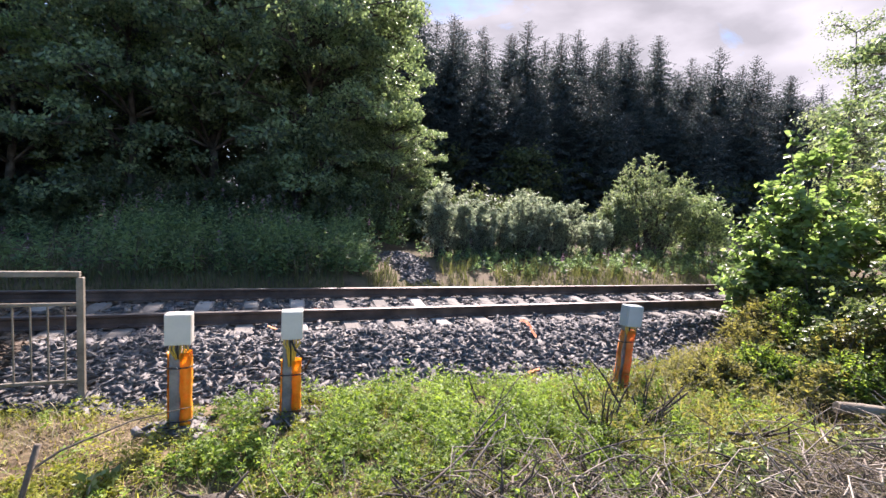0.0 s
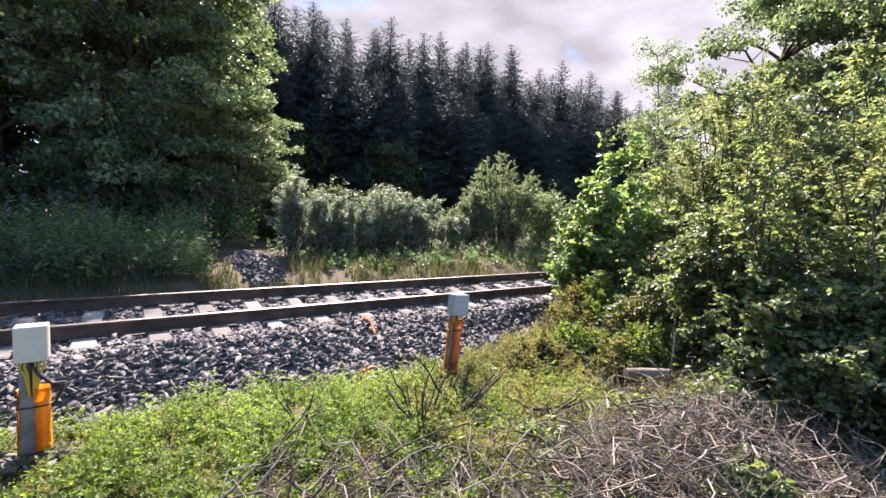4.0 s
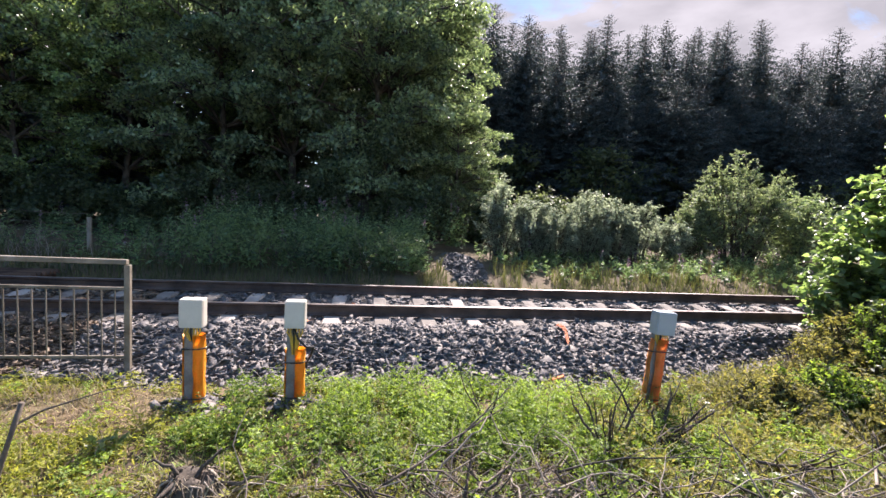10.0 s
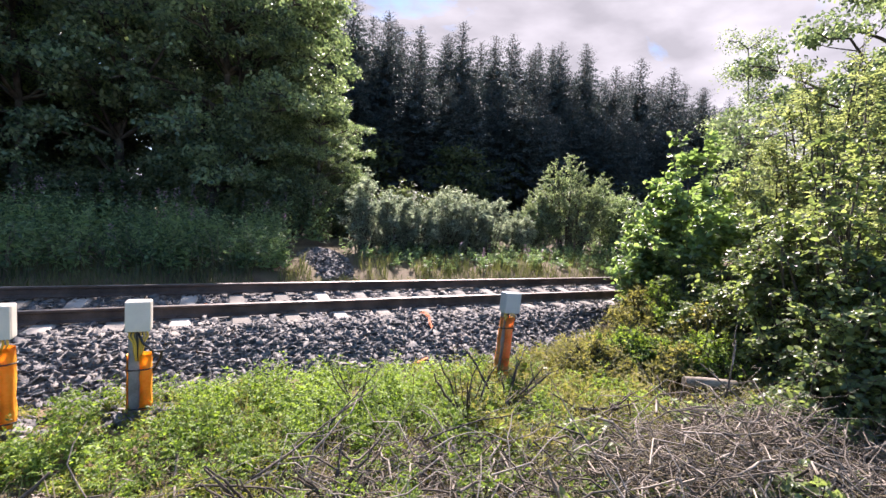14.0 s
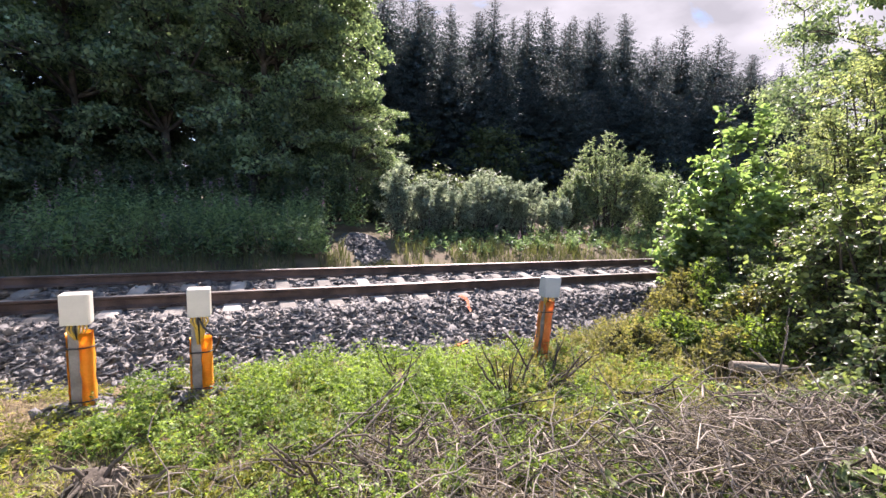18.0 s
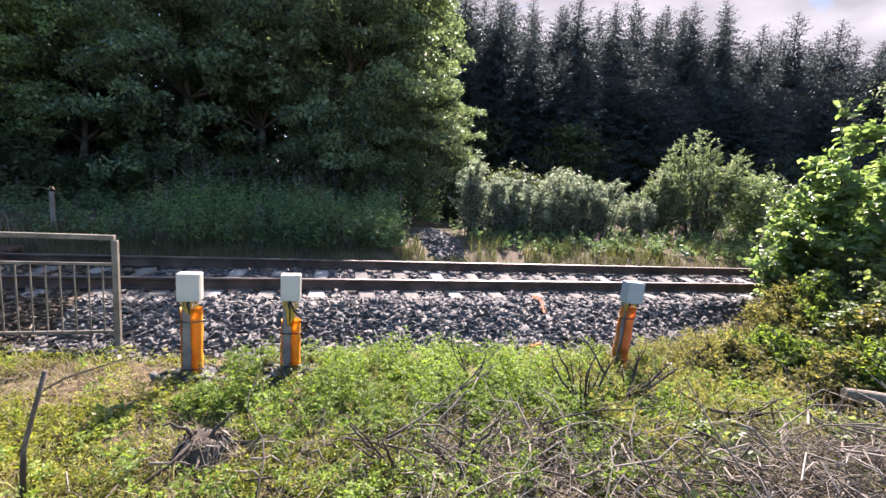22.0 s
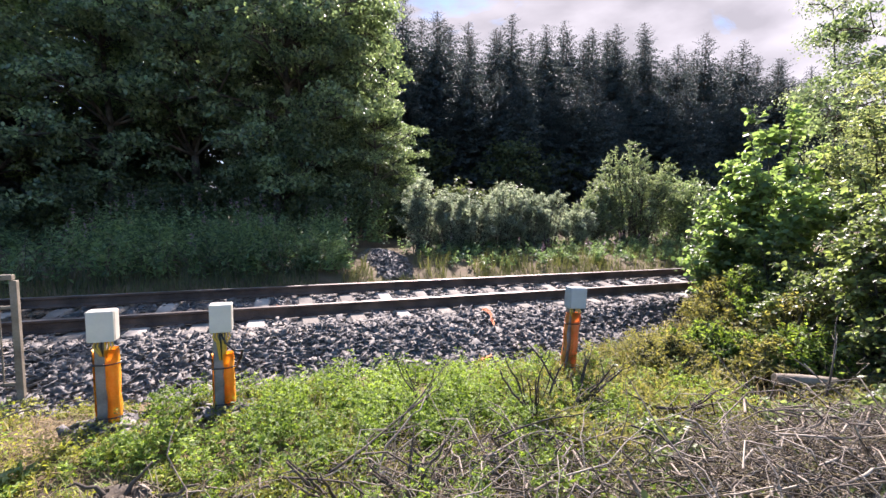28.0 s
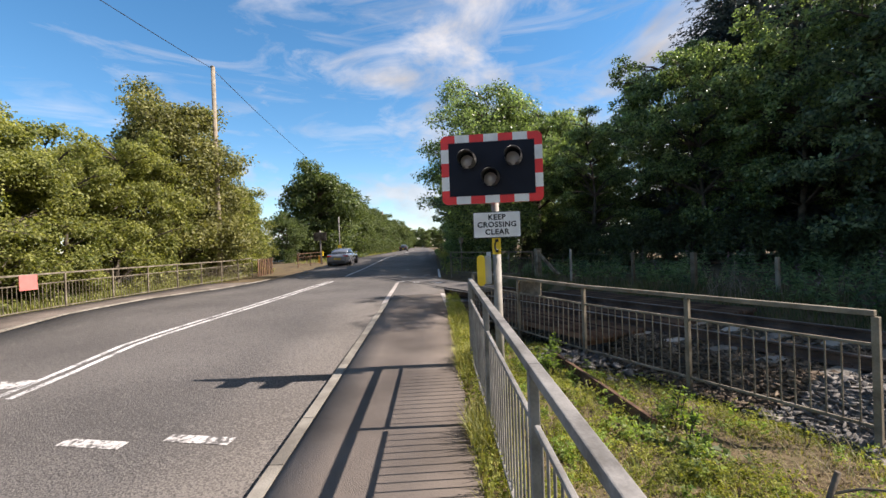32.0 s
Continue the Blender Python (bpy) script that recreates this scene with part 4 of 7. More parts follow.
    bm = rounded(0.11, 0.38, 0.03, -0.06, 0.05, 6)
    bm.transform(Matrix.Translation((-0.105, 0.1, z0 - 0.33 * s)))
    part("cover", bm, M_GREYBOX, bell)
    bm = rounded(0.11, 0.42, 0.055, -0.09, 0.04, 6)
    bm.transform(Matrix.Translation((-0.19, 0.1, z0 - 0.33 * s)))
    part("front", bm, M_YELLOW, bell)


build_railings()
build_boxes()
build_signal()


# ---- trees and plants ----
def spray_points(rng, centres, radii, n, flat=0.55):
    """Leaf places and the outward way of each: separate flattened sprays with gaps between them."""
    w = radii ** 2
    c = rng.choice(len(centres), n, p=w / w.sum())
    d = rng.normal(size=(n, 3))
    d /= np.linalg.norm(d, axis=1, keepdims=True)
    r = rng.uniform(0.0, 1.0, n) ** 0.42
    out = d * np.array([1, 1, flat])
    return centres[c] + out * (radii[c] * r)[:, None], out


def ovate_np(P, size, rng, aspect=0.6, axis=None, nrm=None, jitter=0.3, fold=0.12):
    """An egg-shaped leaf of two quads, folded at the midrib, at each point."""
    P = np.asarray(P, float)
    n = len(P)
    nn = rng.normal(size=(n, 3)) * 0.6 + (np.array([0, 0, 1.0]) if nrm is None else nrm)
    nn /= np.linalg.norm(nn, axis=1, keepdims=True) + 1e-9
    d = rng.normal(size=(n, 3)) if axis is None else np.asarray(axis) + 0.3 * rng.normal(size=(n, 3))
    d -= nn * np.sum(d * nn, axis=1, keepdims=True)
    d /= np.linalg.norm(d, axis=1, keepdims=True) + 1e-9
    s = np.cross(nn, d)
    L = (np.asarray(size) * (1 + jitter * rng.uniform(-1, 1, n)))[:, None]
    W, up = L * aspect * 0.5, nn * L * fold
    tip = P + d * L - nn * L * 0.1
    V = np.stack([P, P + d * L * 0.3 + s * W + up, P + d * L * 0.68 + s * W * 0.8 + up * 0.8, tip,
                  P + d * L * 0.68 - s * W * 0.8 + up * 0.8, P + d * L * 0.3 - s * W + up], axis=1).reshape(-1, 3)
    i = (np.arange(n) * 6)[:, None]
    F = np.stack([i + np.array([0, 1, 2, 3]), i + np.array([0, 3, 4, 5])], 1).reshape(-1, 4)
    return V, F


def tree_meshes(seed, H, spread, base, n_limbs, n_leaves, leaf, mat, trunk_r=0.16, shape=1.0, spray=0.115, flat=0.55):
    """A leaning trunk, limbs with side branches, and leaves in sprays at the branch ends."""
    rng = np.random.default_rng(seed)
    paths = []
    lean = rng.normal(size=2) * 0.03 * H
    tz = np.linspace(0, H * 0.9, 9)
    tp = np.stack([lean[0] * (tz / H) ** 1.5 + 0.12 * np.sin(tz * 0.9 + seed), lean[1] * (tz / H) ** 1.5 + 0.12 * np.cos(tz * 0.7), tz], 1)
    tp -= np.array([tp[0, 0], tp[0, 1], 0.15])
    paths.append((tp, np.linspace(trunk_r, 0.02, 9)))
    C, R = [], []
    for k in range(n_limbs):
        h = base * H + (0.93 - base) * H * rng.random() ** 0.9
        i = min(8, int(h / (H * 0.9) * 8))
        p0 = tp[i]
        f = (h / H - base) / (1 - base)
        reach = spread * (0.3 + 0.7 * math.sin(math.pi * min(1, 0.25 + 0.72 * f) ** shape)) * rng.uniform(0.55, 1.15)
        ang = rng.uniform(0, 2 * math.pi)
        rise = rng.uniform(-0.05, 0.55) * reach
        s = np.linspace(0, 1, 6)[:, None]
        tip = p0 + np.array([math.cos(ang) * reach, math.sin(ang) * reach, rise])
        lp = p0 + (tip - p0) * s + np.array([0, 0, 0.14 * reach]) * np.sin(s * math.pi) + rng.normal(size=(6, 3)) * 0.07 * s
        paths.append((lp, np.linspace(trunk_r * 0.33, 0.012, 6)))
        C.append(lp[-1])
        R.append(spread * spray * rng.uniform(0.7, 1.2))
        way = (tip - p0) / (np.linalg.norm(tip - p0) + 1e-6)
        side = np.array([-way[1], way[0], 0])
        for q in (0.42, 0.58, 0.72, 0.86):
            j = lp[0] + (lp[-1] - lp[0]) * q + np.array([0, 0, 0.14 * reach * math.sin(q * math.pi)])
            for sg in (-1, 1):
                if rng.random() < 0.22:
                    continue
                e = j + (side * sg * rng.uniform(0.5, 1.0) + way * 0.5 + np.array([0, 0, rng.normal() * 0.35])) * reach * rng.uniform(0.16, 0.36) * (1.3 - 0.6 * q)
                paths.append((np.stack([j, (j + e) / 2 + rng.normal(size=3) * 0.04, e]), np.array([trunk_r * 0.12, trunk_r * 0.08, 0.006])))
                C.append(e)
                R.append(spread * spray * rng.uniform(0.6, 1.25))
    C, R = np.array(C), np.array(R)
    P, out = spray_points(rng, C, R, n_leaves, flat)
    V, F = tubes_np(paths, 5)
    trunk = mesh_np("trunk", V, F, M_BARK)
    V, F = leaves_np(P, leaf, rng, 0.62, 0.35, out=out * 1.1)
    return trunk, mesh_np("crown", V, F, mat)


def plant_tree(meshes, x, y, label, category, group, scale=1.0, rz=0.0, sz=1.0):
    root = thing("tree", x, y, ground_z(x, y) - 0.02, 0, label, category, group)
    root.matrix_basis = pose(x, y, ground_z(x, y) - 0.02, 0, 0, rz) @ Matrix.Diagonal((scale, scale, scale * sz, 1))
    for nm, me in zip(("trunk", "crown"), meshes):
        part(nm, me, None, root)
    return root


def conifer_meshes(seed, H, spread):
    """A spruce: whorls of drooping boughs, each with hanging side sprays, under a bare upright leader."""
    rng = np.random.default_rng(seed)
    paths = [(np.array([(0, 0, -0.2), (0.03, 0, H * 0.5), (0, 0.02, H)]), np.array([0.2, 0.12, 0.015]))]
    P, A, S = [], [], []
    z = 0.8
    while z < H - 0.1:
        f = 1 - z / H
        reach = spread * (f ** 0.66) * (0.7 if z < H * 0.1 else 1) * rng.uniform(0.82, 1.12) + 0.12
        n = 7 if f > 0.2 else 5
        a0 = rng.uniform(0, 6.28)
        for k in range(n):
            ang = a0 + 2 * math.pi * k / n + rng.normal() * 0.25
            rr = reach * rng.uniform(0.55, 1.2)
            d = np.array([math.cos(ang), math.sin(ang), 0])
            up = 0.55 if f < 0.12 else 0.12
            pts = np.array([np.array([0, 0, z]) + d * rr * q + np.array([0, 0, rr * (up * q - 0.42 * q * q + 0.22 * q ** 3)]) for q in (0, 0.35, 0.7, 1)])
            paths.append((pts, np.array([0.035 * f + 0.01, 0.025 * f + 0.008, 0.015 * f + 0.005, 0.003])))
            m = max(9, int(24 * rr))
            q = rng.uniform(0.1, 1.0, m)
            zq = rr * (up * q - 0.42 * q * q + 0.22 * q ** 3)
            P.append(np.array([0, 0, z]) + d * (rr * q)[:, None] + np.array([0, 0, 1]) * zq[:, None] + rng.normal(size=(m, 3)) * 0.05)
            side = np.cross(d, [0, 0, 1])
            sg = rng.choice([-1, 1], m)[:, None]
            A.append(d * 0.7 + side * sg * rng.uniform(0.2, 1.0, m)[:, None] + np.array([0, 0, -1]) * rng.uniform(0.15, 0.9, m)[:, None])
            S.append((min(0.08 + 0.9 * f, 0.18 + 0.5 * f)) * (1.15 - q * 0.6))
        z += 0.22 + 0.30 * f
    V, F = tubes_np(paths, 5)
    trunk = mesh_np("trunk", V, F, M_BARK)
    P, A, S = np.concatenate(P), np.concatenate(A), np.concatenate(S)
    V, F = leaves_np(P, S, rng, 0.38, 0.4, 0.3, -0.12, A)
    return trunk, mesh_np("crown", V, F, LEAF_SPRUCE)


def bush(name, x, y, rx, ry, h, n, leaf, mat, label, seed, group="", lumps=26, low=0.0, aspect=0.55, stems=14, category="bush", rz=0.0, up=0.35, sprigs=40, reach=0.55):
    rng = np.random.default_rng(seed)
    root = thing(name, x, y, ground_z(x, y) - 0.03, rz, label, category, group)
    ang = rng.uniform(0, 6.28, lumps)
    q = rng.uniform(0, 1, lumps) ** 0.6
    zz = rng.uniform(low, 1, lumps)
    w = np.sqrt(np.clip(1 - (zz * 0.92) ** 2, 0.05, 1))
    C = np.stack([np.cos(ang) * rx * q * w * 0.85, np.sin(ang) * ry * q * w * 0.85, 0.12 * h + zz * h * 0.74], 1)
    R = rng.uniform(0.2, 0.42, lumps) * min(rx, ry, h) * 0.95
    P = spray_points(rng, C, R, int(n * 0.68), 0.75)[0]
    m = n - len(P)
    d = rng.normal(size=(m, 3))
    d /= np.linalg.norm(d, axis=1, keepdims=True)
    q = rng.uniform(0.3, 1.0, m) ** 0.5 * np.array([0.82 + 0.55 * noise.noise((u[0] * 2.3 + seed, u[1] * 2.3, u[2] * 2.3)) for u in d])
    fill = d * q[:, None] * np.array([rx, ry, h * 0.52]) + np.array([0, 0, h * 0.47])
    P = np.concatenate([P, fill])
    P = P[P[:, 2] > 0.02]
    paths = []
    S = []
    for k in range(sprigs):
        d = rng.normal(size=3)
        d[2] = abs(d[2]) * 1.1 + 0.15
        d /= np.linalg.norm(d)
        st = d * np.array([rx, ry, h * 0.5]) * 0.82 + np.array([0, 0, h * 0.47])
        en = st + (d * 0.55 + np.array([0, 0, 0.7])) * rng.uniform(0.1, 0.42) * min(h, 3.0) * reach
        q = rng.uniform(0.0, 1.0, 18)[:, None]
        S.append(st + (en - st) * q + rng.normal(size=(18, 3)) * leaf * 0.5)
    if S:
        P = np.concatenate([P] + S)
    out = P - np.array([0, 0, h * 0.4])
    out /= np.linalg.norm(out, axis=1, keepdims=True) + 1e-6
    V, F = leaves_np(P, leaf, rng, aspect, up, out=out * 0.7)
    for k in range(stems):
        c = C[rng.integers(0, lumps)]
        s = np.linspace(0, 1, 5)[:, None]
        st = np.array([c[0] * 0.15, c[1] * 0.15, 0.0])
        paths.append((st + (c - st) * s + rng.normal(size=(5, 3)) * 0.05 * s + np.array([0, 0, 0.15 * h]) * np.sin(s * 3.14), np.linspace(0.03 * h / 2.5 + 0.008, 0.005, 5)))
    tv, tf = tubes_np(paths, 5)
    tagged(part("branchwork", mesh_np("branchwork", tv, tf, M_BARK), None, root), kind="stuff")
    part("foliage", mesh_np("foliage", V, F, mat), None, root)
    return root


def shrub(name, x, y, rx, ry, h, mat, label, seed, stems, twigs, leaves, leaf, aspect, group="", category="bush", twig=0.42, rise=0.35, low=0.12, droop=0.18, lean=(0.0, 0.0)):
    """A bush of arching stems from one foot: side twigs all along them, and leaves in two rows on each twig."""
    rng = np.random.default_rng(seed)
    root = thing(name, x, y, ground_z(x, y) - 0.03, 0, label, category, group)
    az, q = rng.uniform(0, 2 * np.pi, stems), rng.uniform(0, 1, stems) ** 0.6
    top = h * np.sqrt(np.clip(1 - (0.9 * q) ** 2, 0.06, 1)) * rng.uniform(0.62, 1.08, stems)
    tip = np.stack([np.cos(az) * rx * q + lean[0] * top, np.sin(az) * ry * q + lean[1] * top, top], 1)
    foot = np.stack([0.28 * tip[:, 0], 0.28 * tip[:, 1], np.zeros(stems)], 1) + rng.normal(size=(stems, 3)) * np.array([0.06, 0.06, 0])
    bend = np.stack([0.55 * tip[:, 0], 0.55 * tip[:, 1], 0.8 * tip[:, 2]], 1) + rng.normal(size=(stems, 3)) * 0.05 * h

    def along(k, u):
        u = u[:, None]
        return foot[k] * (1 - u) ** 2 + 2 * bend[k] * u * (1 - u) + tip[k] * u * u
    paths = []
    u7 = np.linspace(0, 1, 7)
    for k in range(stems):
        P = along(np.full(7, k), u7) + rng.normal(size=(7, 3)) * 0.012 * h * u7[:, None]
        paths.append((P, np.linspace(0.010 + 0.004 * h, 0.003, 7)))
    k = np.repeat(np.arange(stems), twigs)
    n = len(k)
    u = low + (1 - low) * rng.random(n) ** 0.75
    S = along(k, u)
    out = np.stack([S[:, 0] / rx, S[:, 1] / ry, 0.5 * (S[:, 2] / h - 0.3)], 1)
    out /= np.linalg.norm(out, axis=1, keepdims=True) + 0.25
    D = out * 0.8 + rng.normal(size=(n, 3)) * 0.55 + np.array([0, 0, rise])
    D /= np.linalg.norm(D, axis=1, keepdims=True)
    L = twig * rng.uniform(0.5, 1.35, n) * (1.15 - 0.5 * u)
    for a, d, l in zip(S, D, L):
        paths.append((np.stack([a, a + d * l * 0.5, a + d * l - np.array([0, 0, droop * l])]), np.array([0.005, 0.0035, 0.0015])))
    v = np.tile(np.linspace(0.12, 1.0, leaves), (n, 1)) + rng.uniform(-0.04, 0.04, (n, leaves))
    P = S[:, None, :] + D[:, None, :] * (L[:, None] * v)[..., None]
    P[..., 2] -= droop * L[:, None] * v ** 2
    ref = rng.normal(size=(n, 3)) * 0.4 + np.array([0, 0, 1.0])
    side = np.cross(D, ref)
    side /= np.linalg.norm(side, axis=1, keepdims=True) + 1e-6
    sg = np.where(np.arange(leaves) % 2 == 0, 1.0, -1.0)[None, :, None]
    A = side[:, None, :] * sg + D[:, None, :] * 0.55 - np.array([0, 0, 0.12])
    size = leaf * (1.12 - 0.4 * v) * rng.uniform(0.75, 1.25, (n, 1))
    P, A, size = P.reshape(-1, 3), A.reshape(-1, 3), size.ravel()
    nrm = np.repeat(out, leaves, axis=0) * 0.5 + np.array([0, 0, 0.9])
    ok = P[:, 2] > 0.03
    V, F = ovate_np(P[ok], size[ok], rng, aspect, A[ok], nrm[ok])
    tv, tf = tubes_np(paths, 4)
    tagged(part("branchwork", mesh_np("branchwork", tv, tf, M_BARK), None, root), kind="stuff")
    part("foliage", mesh_np("foliage", V, F, mat), None, root)
    return root


def build_woods():
    rng = random.Random(11)
    # spruces in a row behind the track
    cm = [conifer_meshes(20 + k, 16.0, 4.9) for k in range(4)]
    tips = [(6.78, 16.0), (8.62, 16.2), (11.2, 15.7), (13.8, 14.6), (17.3, 16.4), (20.4, 16.1), (24.0, 15.4), (27.2, 17.1), (30.1, 17.6), (34.1, 16.3), (37.4, 17.8), (42.2, 17.8), (47.2, 16.7), (52, 16.5), (58, 17.5)]
    lab = "tall dark spruce in a dense row behind the railway"
    grp = "spruces behind the railway"
    for k, (x, h) in enumerate(tips):
        plant_tree(cm[k % 4], x, 25.0, lab, "conifer", grp, 1.0, rng.uniform(0, 360), (h - 0.17) / 16.0)
    for k in range(26):
        x = 3 + 2.3 * k + rng.uniform(-0.8, 0.8)
        plant_tree(cm[k % 4], x, 27.6 + rng.uniform(-1, 2.5), lab, "conifer", grp, 1.1, rng.uniform(0, 360), rng.uniform(0.84, 0.97))
    for k in range(30):
        x = 2 + 2.1 * k + rng.uniform(-0.8, 0.8)
        plant_tree(cm[k % 4], x, 31.5 + rng.uniform(-1, 2.5), lab, "conifer", grp, 1.2, rng.uniform(0, 360), rng.uniform(0.92, 1.03))
    for k in range(16):
        x = 6.5 + 2.0 * k + rng.uniform(-0.6, 0.6)
        plant_tree(cm[k % 4], x, 21.5 + rng.uniform(-1.2, 1.2), lab, "conifer", grp, 0.9, rng.uniform(0, 360), rng.uniform(0.55, 0.82))
    for x, y, s in ((-13.4, 15.6, 0.98), (-11.2, 17.2, 1.06), (-14.5, 20, 1.0), (-7.5, 21, 1.0), (-11.8, 14.6, 0.9)):
        plant_tree(cm[k % 4], x, y, "tall dark spruce standing above the broadleaf trees", "conifer", "", s, rng.uniform(0, 360))
    # broadleaves facing the camera
    bl = [tree_meshes(40 + k, 11.0, 3.7, 0.17, 64, 38000, 0.125, LEAF_OAK) for k in range(4)]
    spots = [(4.4, 12.3, 0.60), (1.1, 13.5, 1.0), (0.3, 12.4, 1.2), (-2.6, 13.2, 1.3), (-5.4, 12.0, 1.1),
             (2.4, 17.5, 1.15), (0, 18, 1.35), (-4, 18, 1.35), (-9, 17.5, 1.2), (-19, 16.5, 0.86), (-25.5, 16.5, 0.95), (-31, 16, 1.1)]
    for k, (x, y, s) in enumerate(spots):
        plant_tree(bl[k % 4], x, y, "dark broadleaf tree at the edge of the wood", "tree", "trees at the wood's edge", s, rng.uniform(0, 360))
    al = [tree_meshes(60 + k, 10.0, 3.3, 0.17, 58, 31000, 0.125, LEAF_ALDER) for k in range(3)]
    for k, (x, y, s) in enumerate([(-8.6, 11.8, 0.95), (-11.6, 11.5, 0.88), (-14.4, 12.4, 1.02), (-17.6, 11.0, 0.82), (-23.6, 12.0, 1.12)]):
        plant_tree(al[k % 3], x, y, "bright green alder leaning out of the wood", "tree", "alders at the wood's edge", s, rng.uniform(0, 360))
    for k, (x, y, s) in enumerate([(-20.2, 12.8, 0.84), (-28, 13.0, 1.2), (-36, 17, 1.2), (-44, 22, 1.15), (-54, 27, 1.2), (-64, 32, 1.2), (-29, 18, 1.2), (-27.5, 9.0, 0.8), (-34, 13.0, 0.85), (-42.0, 16.0, 0.9)]):
        plant_tree(al[k % 3], x, y, "leafy roadside tree beyond the crossing", "tree", "trees beyond the crossing", s, rng.uniform(0, 360))
    x, y = rd(27.0, 3.6)
    plant_tree(tree_meshes(66, 11.6, 4.3, 0.1, 100, 52000, 0.14, LEAF_ALDER, spray=0.15, flat=0.7), x, y, "leafy roadside tree overhanging the road past the crossing", "tree", "", 1.0, 0)
    for k, (a, b, r, h) in enumerate(((31, 1.9, 1.3, 3.2), (36, 2.1, 1.6, 4.2), (42, 2.2, 1.8, 4.8), (51, 2.6, 2.2, 5.0), (24.8, 3.6, 1.5, 2.6), (28, 2.6, 1.3, 2.2), (33, 2.8, 1.6, 2.6), (38, 3.4, 2.0, 3.5), (45, 4, 2.4, 4.5))):
        x, y = rd(a, b)
        bush("roadside_bush", x, y, r, r * 0.8, h, 4200, 0.13, LEAF_ALDER, "leafy bush at the roadside past the crossing", 400 + k, "roadside bushes", 24)
    # undergrowth below the wood's edge, its leaf colour darkened for the canopy's shade
    for k in range(17):
        x = -24 + 2.1 * k + rng.uniform(-0.5, 0.5)
        y = 9.6 + rng.uniform(-0.8, 0.8) + (0.6 if x > 2 else 0)
        if x < -19:
            y += 2
        bush("undergrowth_bush", x, y, 1.6, 1.1, rng.uniform(1.5, 2.6), 3600, 0.13, LEAF_SHADE, "undergrowth bush beneath the trees, leaves darkened for the shade", 300 + k, "undergrowth bushes", 22)
    for k in range(12):
        x = -14 + 4.6 * k + rng.uniform(-1, 1)
        bush("undergrowth_bush", x, 18.5 + rng.uniform(0, 2), 2.9, 1.5, rng.uniform(4.6, 6.4), 4200, 0.28, LEAF_SHADE, "undergrowth bush beneath the trees, leaves darkened for the shade", 340 + k, "undergrowth bushes", 20)
    for k in range(7):
        bush("undergrowth_bush", -10 + 2.4 * k + rng.uniform(-0.5, 0.5), 15.2 + rng.uniform(-0.6, 0.6), 1.9, 1.3, rng.uniform(3.2, 4.6), 3600, 0.2, LEAF_SHADE, "undergrowth bush beneath the trees, leaves darkened for the shade", 370 + k, "undergrowth bushes", 20)
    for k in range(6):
        bush("undergrowth_bush", -25 + 2.2 * k + rng.uniform(-0.5, 0.5), 15.0 + rng.uniform(-0.6, 0.6), 2.0, 1.3, rng.uniform(3.8, 5.0), 3600, 0.2, LEAF_SHADE, "undergrowth bush beneath the trees, leaves darkened for the shade", 385 + k, "undergrowth bushes", 20)
    # left of the road
    hd = [tree_meshes(80 + k, 7.5, 2.9, 0.03, 60, 30000, 0.13, LEAF_HEDGE, spray=0.15, flat=0.8) for k in range(3)]
    grp = "hedgerow across the road"
    for k, (a, b, s) in enumerate([(7, -14.5, 0.85), (9.5, -14.2, 0.8), (12, -14.4, 0.84), (14.6, -14.2, 0.78), (17.2, -14.4, 0.82), (19.8, -14.2, 0.9), (22.4, -14.6, 1.0), (28.5, -13.9, 0.95), (31.5, -14.2, 0.9), (34, -14.6, 0.75), (12, -18, 1.0), (17, -18, 1.05), (22, -18.5, 1.1)]):
        x, y = rd(a, b)
        plant_tree(hd[k % 3], x, y, "sunlit hedgerow tree with yellow-green leaves", "tree", grp, s, rng.uniform(0, 360))
    big = tree_meshes(95, 11.2, 3.9, 0.05, 130, 70000, 0.16, LEAF_HEDGE2, shape=0.8, spray=0.19, flat=0.8)
    x, y = rd(25.8, -14.6)
    plant_tree(big, x, y, "tall olive-green tree standing above the hedgerow", "tree", "", 1.02, 40)
    far = [tree_meshes(100 + k, 10.0, 4.2, 0.02, 60, 18000, 0.26, LEAF_FAR, spray=0.17, flat=0.8) for k in range(2)]
    for k, (a, b, s) in enumerate([(45, -15, 0.5), (54, -14, 1.0), (60, -13.5, 1.12), (68, -12.8, 0.85), (78, -12.5, 0.85), (92, -12.5, 0.9), (110, -12.5, 0.9), (140, -12.5, 0.95), (170, 9, 1.0), (115, 8, 1.0), (70, 7.5, 1.0), (54, 7, 1.0), (250, -5, 1.0), (255, 4, 1.0), (52, -13.6, 1.15), (57, -13, 1.0), (64, -13, 0.85), (72, -12.5, 0.85), (84, -12.5, 0.85), (100, -13, 0.9), (52, -22, 0.5), (47, -25, 0.5), (120, -13, 0.9), (62, 7, 1.0), (80, 8, 1.0), (100, 8, 1.0), (130, 9, 1.0), (160, -12, 1.0), (46, 8, 1.0), (210, -14, 1.1), (230, 10, 1.1), (270, -16, 1.2), (285, -7, 1.2), (290, 2, 1.2), (275, 12, 1.2), (190, 9, 1.0), (300, -28, 1.3), (300, 24, 1.3), (320, -16, 1.4), (325, -23, 1.5), (318, -9, 1.4), (330, -36, 1.6), (322, -2, 1.4)]):
        x, y = rd(a, b)
        plant_tree(far[k % 2], x, y, "tree along the road far beyond the crossing", "tree", "distant roadside trees", s, rng.uniform(0, 360))
